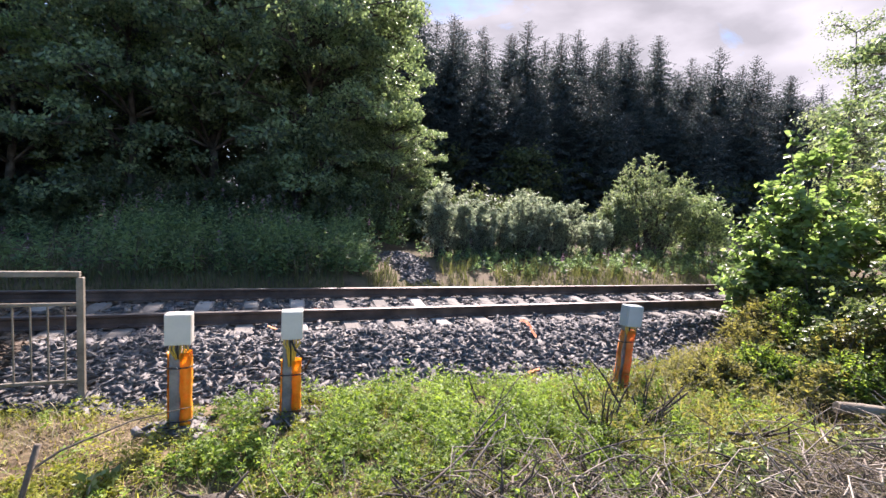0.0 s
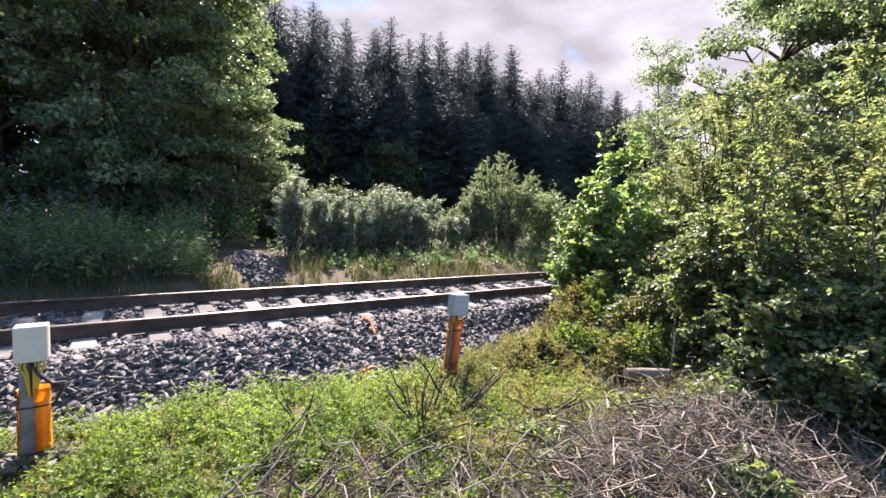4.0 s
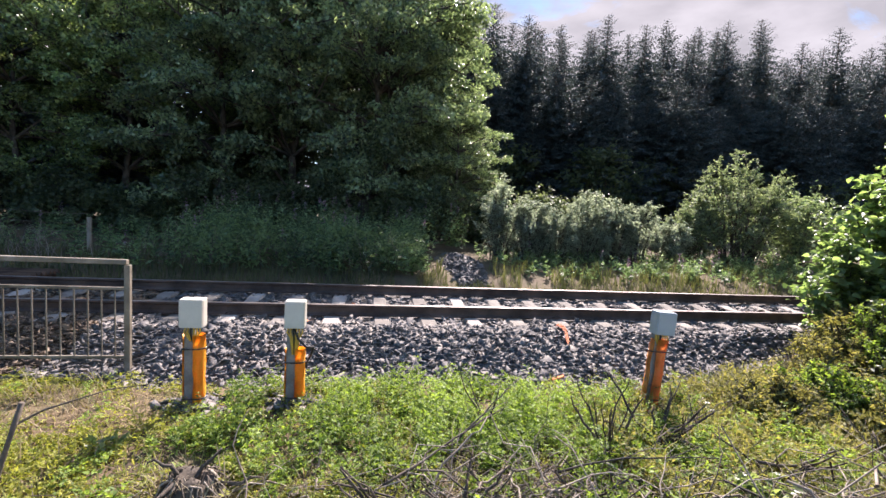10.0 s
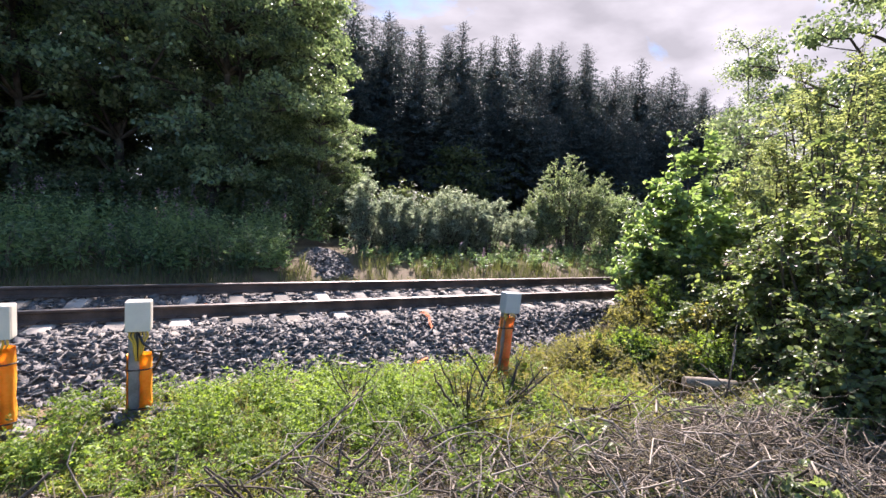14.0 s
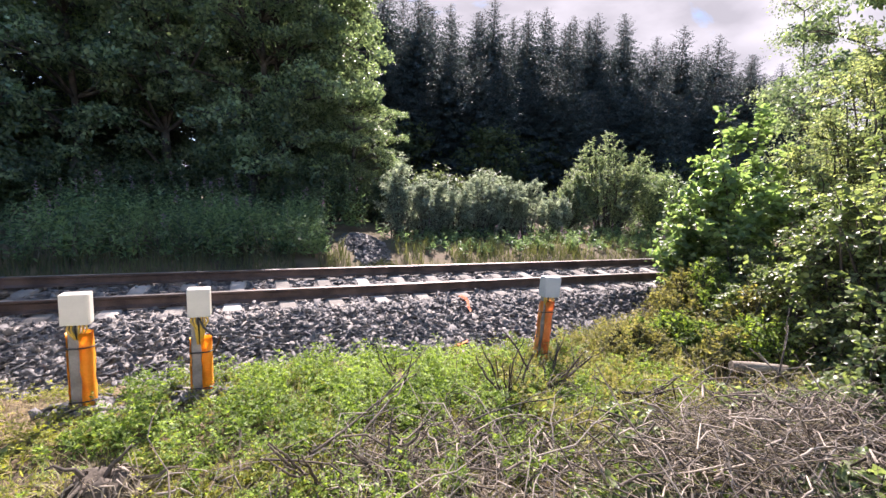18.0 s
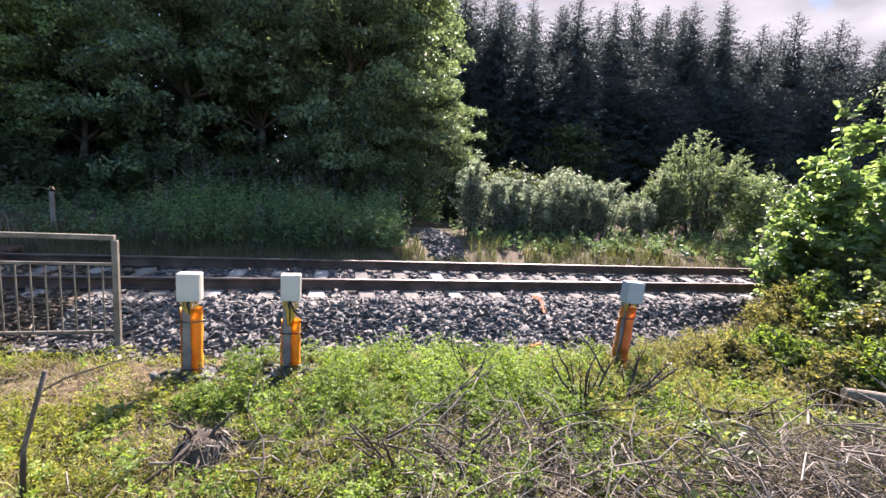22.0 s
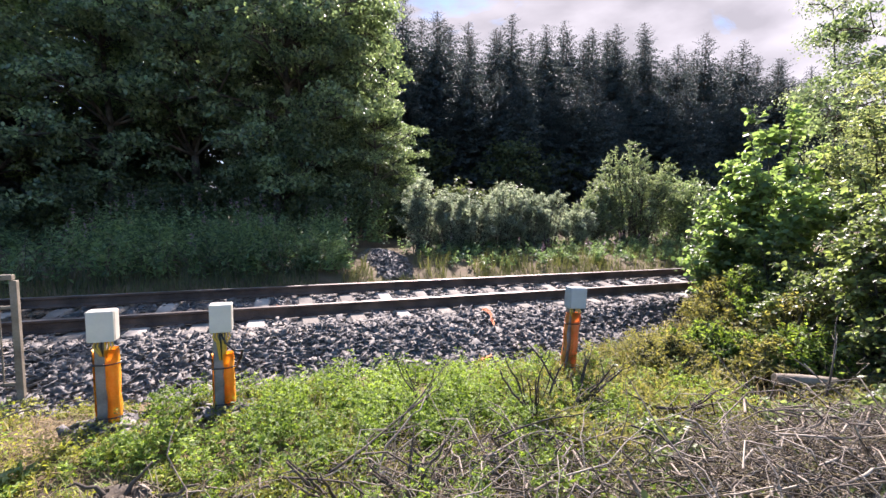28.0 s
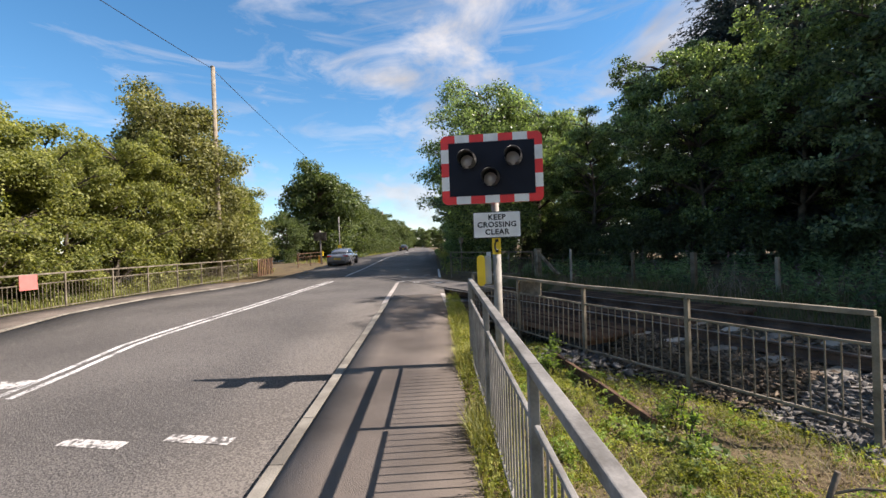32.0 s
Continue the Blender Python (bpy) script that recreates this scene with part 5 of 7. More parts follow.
    # shrubs on the far bank
    for k, (x, y, rx, h) in enumerate([(4.75, 7.2, 0.7, 2.75), (5.7, 7.0, 0.8, 2.3), (6.6, 7.1, 0.9, 1.95), (7.7, 7.2, 0.95, 2.3), (8.7, 7.2, 0.9, 2.25), (9.7, 7.4, 0.95, 2.1), (10.9, 7.5, 1.0, 1.6), (6.2, 8.1, 1.2, 1.9), (8.6, 8.2, 1.3, 2.0)]):
        shrub("gorse_bush", x, y, rx, 0.85, h, LEAF_GORSE, "pale grey-green gorse bush beyond the track", 3 + k, 40, 14, 11, 0.11, 0.28, "gorse bushes beyond the track", twig=0.34, rise=0.9)
    shrub("birch_shrub", 14.4, 8.2, 2.0, 1.6, 4.3, LEAF_BIRCH, "pale sunlit birch shrub beyond the track", 15, 70, 22, 12, 0.085, 0.6, twig=0.5, rise=0.5)
    shrub("birch_shrub", 12.6, 8.4, 1.2, 1.2, 2.6, LEAF_BIRCH, "low pale birch shrub beyond the track", 16, 40, 18, 11, 0.085, 0.6, twig=0.45, rise=0.5)
    bush("dark_shrub", 17.5, 8.6, 1.9, 1.4, 3.0, 9000, 0.11, LEAF_OAK, "dark shrub beyond the track", 17, "", 36)
    # tall thin birch and the trees past the bushes
    bt = tree_meshes(120, 10.6, 1.7, 0.12, 80, 12000, 0.10, LEAF_BIRCH, 0.07, spray=0.3, flat=0.9)
    plant_tree(bt, 21.0, 4.9, "slender birch with thin drooping foliage", "tree", "", 1.0, 0)
    for k, (x, y, s) in enumerate([(15.5, -1.5, 0.92), (14.0, -5.5, 0.95), (19, -4, 1.1), (24, 0, 0.9), (30, -3, 1.0)]):
        plant_tree(bl[k % 4], x, y, "leafy tree rising behind the bushes", "tree", "trees behind the bushes", s, rng.uniform(0, 360))


def build_near_bushes():
    sal, bram = "sallow bushes", "bramble patches"
    shrub("hazel_bush", 8.15, -1.7, 1.35, 1.1, 3.4, LEAF_HAZEL, "bright green broad-leaved hazel bush beside the track", 6, 36, 20, 9, 0.115, 0.72)
    shrub("hazel_bush", 7.5, -1.35, 0.8, 0.65, 1.9, LEAF_HAZEL, "low bright green hazel beside the track", 26, 26, 16, 8, 0.11, 0.72)
    shrub("sallow_bush", 9.3, -3.2, 1.8, 1.5, 4.5, LEAF_SALLOW, "tall grey-green sallow bush", 8, 60, 26, 17, 0.068, 0.4, sal, twig=0.5, rise=0.6)
    shrub("sallow_bush", 8.0, -5.0, 1.9, 1.6, 3.9, LEAF_SALLOW, "big tangled sallow bush with yellowing leaves", 9, 70, 28, 18, 0.068, 0.42, sal, twig=0.5, rise=0.5)
    shrub("sallow_bush", 10.2, -8.4, 2.2, 1.8, 4.2, LEAF_SALLOW, "tall grey-green sallow bush", 10, 40, 16, 10, 0.13, 0.45, sal, twig=0.55)
    for k, (x, y, rx, h, st) in enumerate([(7.2, -2.5, 0.8, 1.35, 28), (6.9, -3.7, 1.0, 2.2, 34), (6.35, -4.5, 0.9, 2.7, 44), (6.4, -5.6, 0.9, 2.2, 38), (7.4, -6.3, 0.9, 1.5, 26), (6.5, -6.7, 0.8, 1.2, 22),
                                           (6.5, -3.0, 0.55, 0.85, 20), (6.25, -3.95, 0.55, 1.7, 26), (5.95, -4.8, 0.75, 1.7, 34), (5.9, -5.55, 0.75, 1.45, 32), (5.8, -6.3, 0.7, 1.2, 24), (5.35, -4.85, 0.4, 0.5, 10), (4.9, -4.75, 0.4, 0.35, 9), (4.1, -4.5, 0.3, 0.3, 6), (3.1, -4.45, 0.28, 0.25, 6), (2.5, -4.9, 0.3, 0.22, 6), (3.9, -5.3, 0.3, 0.25, 6)]):
        shrub("bramble_patch", x, y, rx, rx * 0.9, h, LEAF_BRAMBLE, "arching bramble stems before the bushes" if h > 1 else "low bramble sprawling over the brushwood", 21 + 3 * k, st, 15, 10, 0.064, 0.74, bram, twig=0.36, rise=0.1, droop=0.35)
    for k, (x, y, rx, h, m) in enumerate([(6.35, -2.2, 0.7, 0.75, LEAF_FADED), (5.7, -2.55, 0.6, 0.6, LEAF_FADED), (6.9, -1.75, 0.6, 0.9, LEAF_FADED), (5.2, -2.9, 0.5, 0.45, LEAF_WEED), (5.5, -3.15, 0.4, 0.4, LEAF_WEED), (6.2, -2.8, 0.5, 0.7, LEAF_WEED), (4.6, -3.0, 0.45, 0.4, LEAF_FADED), (6.1, -3.3, 0.5, 0.8, LEAF_FADED), (5.7, -3.7, 0.5, 0.6, LEAF_WEED), (5.35, -3.55, 0.4, 0.45, LEAF_FADED), (6.55, -2.45, 0.5, 1.0, LEAF_WEED), (-2.8, -2.75, 0.22, 0.4, LEAF_WEED), (-2.5, -3.0, 0.2, 0.28, LEAF_WEED), (-5.1, -2.45, 0.25, 0.5, LEAF_WEED), (-4.8, -2.65, 0.2, 0.35, LEAF_WEED)]):
        shrub("tall_weeds", x, y, rx, rx * 0.8, h, m, "clump of fading tall weeds at the ballast edge" if m is LEAF_FADED else ("clump of green leafy weeds at the ballast edge" if x > 0 else "clump of green leafy weeds beside the brown board"), 70 + k, 40 if x > 0 else 7, 9 if x > 0 else 5, 9, 0.05, 0.4, "weed clumps at the ballast edge", "weeds", twig=0.2, rise=0.7, droop=0.1)


build_woods()
build_near_bushes()


# ---- verge plants and litter ----
def verge_spot(rng, x0, x1, y0, y1, n):
    x, y = rng.uniform(x0, x1, n), rng.uniform(y0, y1, n)
    keep = []
    for u, v in zip(x, y):
        a, b = ab(u, v)
        keep.append(b > 0.62 and v < foot_y(u) + 0.05 * rng.normal())
    k = np.array(keep)
    return x[k], y[k]


def ground_at(x, y):
    return np.array([ground_z(u, v) for u, v in zip(x, y)])


def bare(x, y):
    """How bare the verge is: the worn strip before the railing's end and scattered patches."""
    strip_ = np.exp(-((x + 1.9) / 1.5) ** 2 - ((y + 2.45) / 0.55) ** 2) * (x < -0.95)
    return np.clip(1.15 * strip_ * (0.75 + 0.9 * patch(x, y, 2.2, 71.0)) + 2.2 * np.clip(patch(x, y, 1.25, 61.0) - 0.12, 0, 1) + 1.2 * np.clip(patch(x, y, 3.1, 67.0) - 0.15, 0, 1), 0, 1)


def blades(x, y, z, h, rng, width=0.012, lean=0.35):
    """Bent grass blades of two quads each."""
    n = len(x)
    az = rng.uniform(0, 2 * np.pi, n)
    d = np.stack([np.cos(az), np.sin(az), np.zeros(n)], 1)
    s = np.stack([-np.sin(az), np.cos(az), np.zeros(n)], 1) * (width * rng.uniform(0.6, 1.3, n))[:, None]
    P = np.stack([x, y, z], 1)
    H = h[:, None]
    L = lean * rng.uniform(0.2, 1.6, n)[:, None]
    up = np.array([0, 0, 1.0])
    m = P + up * H * 0.55 + d * H * L * 0.3
    t = P + up * H * 0.95 + d * H * L * 1.0
    V = np.stack([P - s * 0.8, P + s * 0.8, m + s * 0.7, m - s * 0.7, t + s * 0.12, t - s * 0.12], 1).reshape(-1, 3)
    i = (np.arange(n) * 6)[:, None]
    F = np.stack([i + np.array([0, 1, 2, 3]), i + np.array([3, 2, 4, 5])], 1).reshape(-1, 4)
    return V, F


def weed_plants(x, y, z, h, rng, leaves=12, leaf=0.05, aspect=0.5):
    """Leafy stems: leaves in pairs up a stem, smaller to the tip."""
    n = len(x)
    q = np.tile(np.linspace(0.15, 1.0, leaves), (n, 1)) + rng.uniform(-0.04, 0.04, (n, leaves))
    lean = rng.normal(size=(n, 1, 2)) * 0.18
    base = np.stack([x, y, z], 1)[:, None, :]
    P = np.zeros((n, leaves, 3))
    P[..., :2] = base[..., :2] + lean * (q * h[:, None])[..., None]
    P[..., 2] = base[..., 2] + q * h[:, None]
    az = (np.arange(leaves) * 2.4)[None, :] + rng.uniform(0, 6.28, (n, 1))
    A = np.stack([np.cos(az), np.sin(az), 0.35 + 0 * az], -1)
    S = leaf * (1.25 - 0.75 * q) * rng.uniform(0.7, 1.3, (n, 1))
    return leaves_np(P.reshape(-1, 3), S.ravel(), rng, aspect, 0.6, 0.25, 0.12, A.reshape(-1, 3))


def feather_weeds(x, y, z, h, rng, nodes=8, leaflets=8, leaf=0.032):
    """Upright stems with a feathered frond at each node, longest in the middle."""
    n = len(x)
    q = np.tile(np.linspace(0.12, 1.0, nodes), (n, 1))
    lean = rng.normal(size=(n, 1, 2)) * 0.2
    B = np.zeros((n, nodes, 3))
    B[..., 0], B[..., 1], B[..., 2] = x[:, None], y[:, None], z[:, None]
    B[..., :2] += lean * (q * h[:, None])[..., None]
    B[..., 2] += q * h[:, None]
    az = (np.arange(nodes) * 2.4)[None, :] + rng.uniform(0, 6.28, (n, 1))
    D = np.stack([np.cos(az), np.sin(az), 0.15 + 0.9 * q], -1)
    D /= np.linalg.norm(D, axis=-1, keepdims=True)
    L = (0.035 + 0.36 * h)[:, None] * (0.45 + 1.1 * q * (1.25 - q)) * rng.uniform(0.7, 1.3, (n, nodes))
    v = np.linspace(0.2, 1.0, leaflets)
    P = B[:, :, None, :] + D[:, :, None, :] * (L[..., None] * v)[..., None]
    P[..., 2] -= 0.25 * L[..., None] * v ** 2
    side = np.stack([-np.sin(az), np.cos(az), 0 * az], -1)[:, :, None, :] * np.where(np.arange(leaflets) % 2 == 0, 1.0, -1.0)[None, None, :, None]
    A = side * 0.9 + D[:, :, None, :] * 0.6
    S = leaf * (1.2 - 0.6 * v)[None, None, :] * rng.uniform(0.7, 1.3, (n, 1, 1)) * np.ones((n, nodes, 1))
    return leaves_np(P.reshape(-1, 3), S.ravel(), rng, 0.42, 0.7, 0.25, 0.1, A.reshape(-1, 3))


def build_verge():
    rng = np.random.default_rng(31)
    # sparse grass over all
    x, y = verge_spot(rng, -9, 7.5, -6.4, -1.3, 45000)
    p = patch(x, y, 0.8, 2.0)
    k = rng.random(len(x)) < (0.35 + 1.2 * p) * (1 - 0.8 * bare(x, y))
    x, y = x[k], y[k]
    V, F = blades(x, y, ground_at(x, y) - 0.01, rng.uniform(0.03, 0.13, len(x)), rng, 0.005, 0.8)
    tagged(new("verge_grass", mesh_np("verge_grass", V, F, GRASS)), "patchy yellow-green grass on the verge", "grass", kind="stuff")
    # dense short turf towards the railing
    x, y = verge_spot(rng, -6.5, 1.6, -5.4, -1.5, 80000)
    p = patch(x, y, 1.1, 12.0)
    k = rng.random(len(x)) < (0.45 + 1.5 * p) * (1 - 0.75 * bare(x, y))
    x, y = x[k], y[k]
    V, F = blades(x, y, ground_at(x, y) - 0.008, rng.uniform(0.02, 0.06, len(x)), rng, 0.004, 0.9)
    tagged(new("short_turf", mesh_np("short_turf", V, F, TURF)), "short yellow-green turf along the railing", "grass", kind="stuff")
    # clover carpet in patches, thin on the worn strip
    x, y = verge_spot(rng, -7, 6.0, -6.2, -1.7, 30000)
    p = patch(x, y, 0.9, 23.0) + 0.5 * patch(x, y, 3.0, 3.0)
    k = (rng.random(len(x)) < (0.46 + 1.9 * p) * (1 - 0.97 * bare(x, y))) & ~((x > 2.6) & (y < -3.9) & (rng.random(len(x)) < 0.85))
    x, y = x[k], y[k]
    h = rng.uniform(0.02, 0.07, len(x)) + 0.05 * np.clip(patch(x, y, 2.0, 8.0), 0, 1)
    V, F = weed_plants(x, y, ground_at(x, y) - 0.008, h, rng, 12, 0.024, 0.7)
    tagged(new("low_clover", mesh_np("low_clover", V, F, LEAF_CLOVER)), "low yellow-green clover carpet in the turf", "weeds", kind="stuff")
    # turf behind the camera
    x, y = verge_spot(rng, 0, 11, -11, -6.2, 14000)
    V, F = blades(x, y, ground_at(x, y) - 0.01, rng.uniform(0.06, 0.2, len(x)), rng, 0.009)
    tagged(new("rear_grass", mesh_np("rear_grass", V, F, GRASS)), "patchy grass on the verge behind", "grass", kind="stuff")
    x, y = verge_spot(rng, -9, 7.8, -6.4, -0.9, 42000)
    p = patch(x, y, 0.7, 7.0)
    k = rng.random(len(x)) < np.where((x > 3.6) & (y > -3.5), 0.34, np.where(x < 0.2, 0.03, 0.10)) + 0.5 * p
    k &= ~((x > 4.6) & (y < -4.4))
    x, y = x[k], y[k]
    V, F = blades(x, y, ground_at(x, y) - 0.01, rng.uniform(0.07, 0.24, len(x)) + 0.12 * rng.random(len(x)) * (x > 4.2), rng, 0.005, 0.6)
    tagged(new("dry_grass", mesh_np("dry_grass", V, F, GRASS_DRY)), "straw-coloured dry grass among the weeds", "grass", kind="stuff")
    # lush feathery weeds in a band before the ballast and in separate clumps
    x, y = verge_spot(rng, -1.2, 4.2, -4.3, -1.7, 9000)
    p = patch(x, y, 0.9, 11.0)
    lush = np.exp(-((y + 2.85) / 0.65) ** 2) * ((x > -0.6) & (x < 3.4))
    k = rng.random(len(x)) < 0.03 + 0.5 * p + (0.75 + 0.9 * patch(x, y, 1.7, 30.0)) * lush
    k &= ~((x > 3.2) & (y < -3.6) & (rng.random(len(x)) < 0.8))
    x, y, lush = x[k], y[k], lush[k]
    h = rng.uniform(0.08, 0.2, len(x)) + 0.2 * lush * rng.random(len(x)) + 0.18 * np.clip(patch(x, y, 2.0, 4.0), 0, 1)
    cx, cy = verge_spot(rng, -5.5, 4.6, -5.4, -2.0, 330)
    thin = (cx > -0.4) | (cy < -3.1) | (rng.random(len(cx)) < 0.55)
    cx, cy = cx[thin], cy[thin]
    q = np.repeat(np.arange(len(cx)), 16)
    gx, gy = cx[q] + 0.10 * rng.normal(size=len(q)), cy[q] + 0.10 * rng.normal(size=len(q))
    gh = (rng.uniform(0.1, 0.34, len(cx)))[q] * rng.uniform(0.6, 1.1, len(q))
    x, y, h = np.concatenate([x, gx]), np.concatenate([y, gy]), np.concatenate([h, gh])
    clear = np.ones(len(x), bool)
    for px, py, r in ((-0.76, -2.68, 0.36), (0.085, -2.68, 0.34), (3.5, -2.85, 0.3), (-0.3, -3.85, 0.3)):
        clear &= np.hypot(x - px, y - py) > r
    clear &= (x > -0.5) | (rng.random(len(x)) > 1.1 * bare(x, y))
    x, y, h = x[clear], y[clear], h[clear]
    k = rng.random(len(x)) < 0.42
    k &= (x > -0.9) | (rng.random(len(x)) < 0.45)
    x, y, h = x[k], y[k], h[k] * rng.uniform(0.45, 0.95, k.sum())
    V, F = feather_weeds(x, y, ground_at(x, y), h, rng)
    tagged(new("verge_weeds", mesh_np("verge_weeds", V, F, LEAF_WEED)), "lush green feathery weeds on the verge", "weeds", kind="stuff")
    # yellow-green weeds in tufts over the turf towards the railing
    cx, cy = verge_spot(rng, -6.5, 1.2, -5.6, -1.6, 520)
    k = rng.random(len(cx)) > 1.1 * bare(cx, cy)
    cx, cy = cx[k], cy[k]
    q = np.repeat(np.arange(len(cx)), 9)
    x, y = cx[q] + 0.09 * rng.normal(size=len(q)), cy[q] + 0.09 * rng.normal(size=len(q))
    h = rng.uniform(0.04, 0.16, len(cx))[q] * rng.uniform(0.6, 1.2, len(q))
    V, F = feather_weeds(x, y, ground_at(x, y) - 0.01, h, rng, 6, 5, 0.03)
    tagged(new("yellow_weeds", mesh_np("yellow_weeds", V, F, LEAF_CLOVER)), "tufts of yellow-green weeds in the turf", "weeds", kind="stuff")
    # low olive weeds between the third post and the bushes
    x, y = verge_spot(rng, 2.6, 6.6, -4.6, -1.7, 5200)
    k = rng.random(len(x)) < 0.5 + 0.9 * patch(x, y, 1.4, 52.0)
    x, y = x[k], y[k]
    k = rng.random(len(x)) < 0.55
    V, F = feather_weeds(x[k], y[k], ground_at(x[k], y[k]), rng.uniform(0.06, 0.24, k.sum()), rng, 7, 6, 0.036)
    tagged(new("olive_weeds", mesh_np("olive_weeds", V, F, LEAF_FADED)), "low olive-green weeds at the ballast edge", "weeds", kind="stuff")
    V, F = blades(x, y, ground_at(x, y) - 0.01, rng.uniform(0.08, 0.3, len(x)), rng, 0.006, 0.5)
    tagged(new("olive_grass", mesh_np("olive_grass", V, F, GRASS)), "tufted yellow-green grass at the ballast edge", "grass", kind="stuff")
    # flat brown litter on the worn strip and under the brushwood
    x, y = verge_spot(rng, -6, 6.8, -6.0, -1.6, 38000)
    w = 0.8 * bare(x, y) + np.where((x < -0.3) & (y > -3.4), 0.3, np.where((x > 1) & (y < -3.7), 0.55, 0.06)) + 0.5 * patch(x, y, 1.2, 40.0)
    k = rng.random(len(x)) < w
    x, y = x[k], y[k]
    V, F = blades(x, y, ground_at(x, y) + 0.004, rng.uniform(0.015, 0.05, len(x)), rng, 0.006, 3.5)
    k = rng.random(len(x)) < 0.25 * bare(x, y)
    W, G = blades(x[k], y[k], ground_at(x[k], y[k]), rng.uniform(0.04, 0.12, k.sum()), rng, 0.004, 1.4)
    tagged(new("straw_tufts", mesh_np("straw_tufts", W, G, GRASS_DRY)), "thin straw tufts on the bare soil", "grass", kind="stuff")
    tagged(new("dry_litter", mesh_np("dry_litter", V, F, LITTER)), "dry brown grass litter on the bare soil", "litter", kind="stuff")
    # broad leaves low down
    x, y = verge_spot(rng, -6, 6.5, -6.0, -2.2, 2600)
    p = patch(x, y, 1.1, 17.0)
    k = p > 0.36
    x, y = x[k], y[k]
    V, F = weed_plants(x, y, ground_at(x, y), rng.uniform(0.05, 0.15, len(x)), rng, 7, 0.09, 0.5)
    tagged(new("dock_leaves", mesh_np("dock_leaves", V, F, LEAF_BRAMBLE)), "low broad-leaved docks in the grass", "weeds", kind="stuff")
    # strip of grass between footway and railing
    n = 15000
    a, b = rng.uniform(-1, 11.5, n), 0.24 + 0.42 * rng.random(n) ** 1.2
    xy = np.array([rd(u, v) for u, v in zip(a, b)])
    z = np.array([road_z(u) for u in a]) - 0.05
    p = patch(a, b * 0, 0.9, 3.0)
    k = rng.random(n) < 0.42 + 1.1 * p
    V, F = blades(xy[k, 0], xy[k, 1], z[k], rng.uniform(0.06, 0.2, n)[k] + 0.10 * (p[k] > 0.2), rng, 0.006, 0.5)
    tagged(new("footway_grass", mesh_np("footway_grass", V, F, TURF)), "ragged grass along the railing foot", "grass", kind="stuff")
    n = 900
    a, b = rng.uniform(0.5, 12.5, n), 0.26 + 0.35 * rng.random(n)
    xy = np.array([rd(u, v) for u, v in zip(a, b)])
    z = np.array([road_z(u) for u in a]) - 0.03
    V, F = weed_plants(xy[:, 0], xy[:, 1], z, rng.uniform(0.05, 0.2, n) + 0.12 * (rng.random(n) < 0.15), rng, 12, 0.04)
    tagged(new("footway_weeds", mesh_np("footway_weeds", V, F, LEAF_CLOVER)), "green weeds along the railing foot", "weeds", kind="stuff")
    # grass across the road
    n = 7000
    a, b = rng.uniform(2, 28, n), rng.uniform(-13.2, -11.5, n)
    xy = np.array([rd(u, v) for u, v in zip(a, b)])
    z = np.array([ground_z(u, v) for u, v in xy])
    V, F = blades(xy[:, 0], xy[:, 1], z + 0.1, rng.uniform(0.1, 0.35, n), rng, 0.016, 0.4)
    tagged(new("hedge_bottom_grass", mesh_np("hedge_bottom_grass", V, F, GRASS)), "long grass under the hedge across the road", "grass", kind="stuff")
    n = 9000
    a, b = rng.uniform(24, 120, n), rng.choice([-1, 1], n) * rng.uniform(0, 2.5, n)
    b = np.where(b < 0, -9.6 + 1.4 * b, 0.4 + b)
    a = np.where(b < 0, 41 + (a - 24) * 0.8, a)
    xy = np.array([rd(u, v) for u, v in zip(a, b)])
    z = np.array([ground_z(u, v) for u, v in xy])
    V, F = blades(xy[:, 0], xy[:, 1], z, rng.uniform(0.12, 0.4, n), rng, 0.022, 0.5)
    tagged(new("roadside_grass", mesh_np("roadside_grass", V, F, GRASS)), "sunlit grass verge beyond the crossing", "grass", kind="stuff")


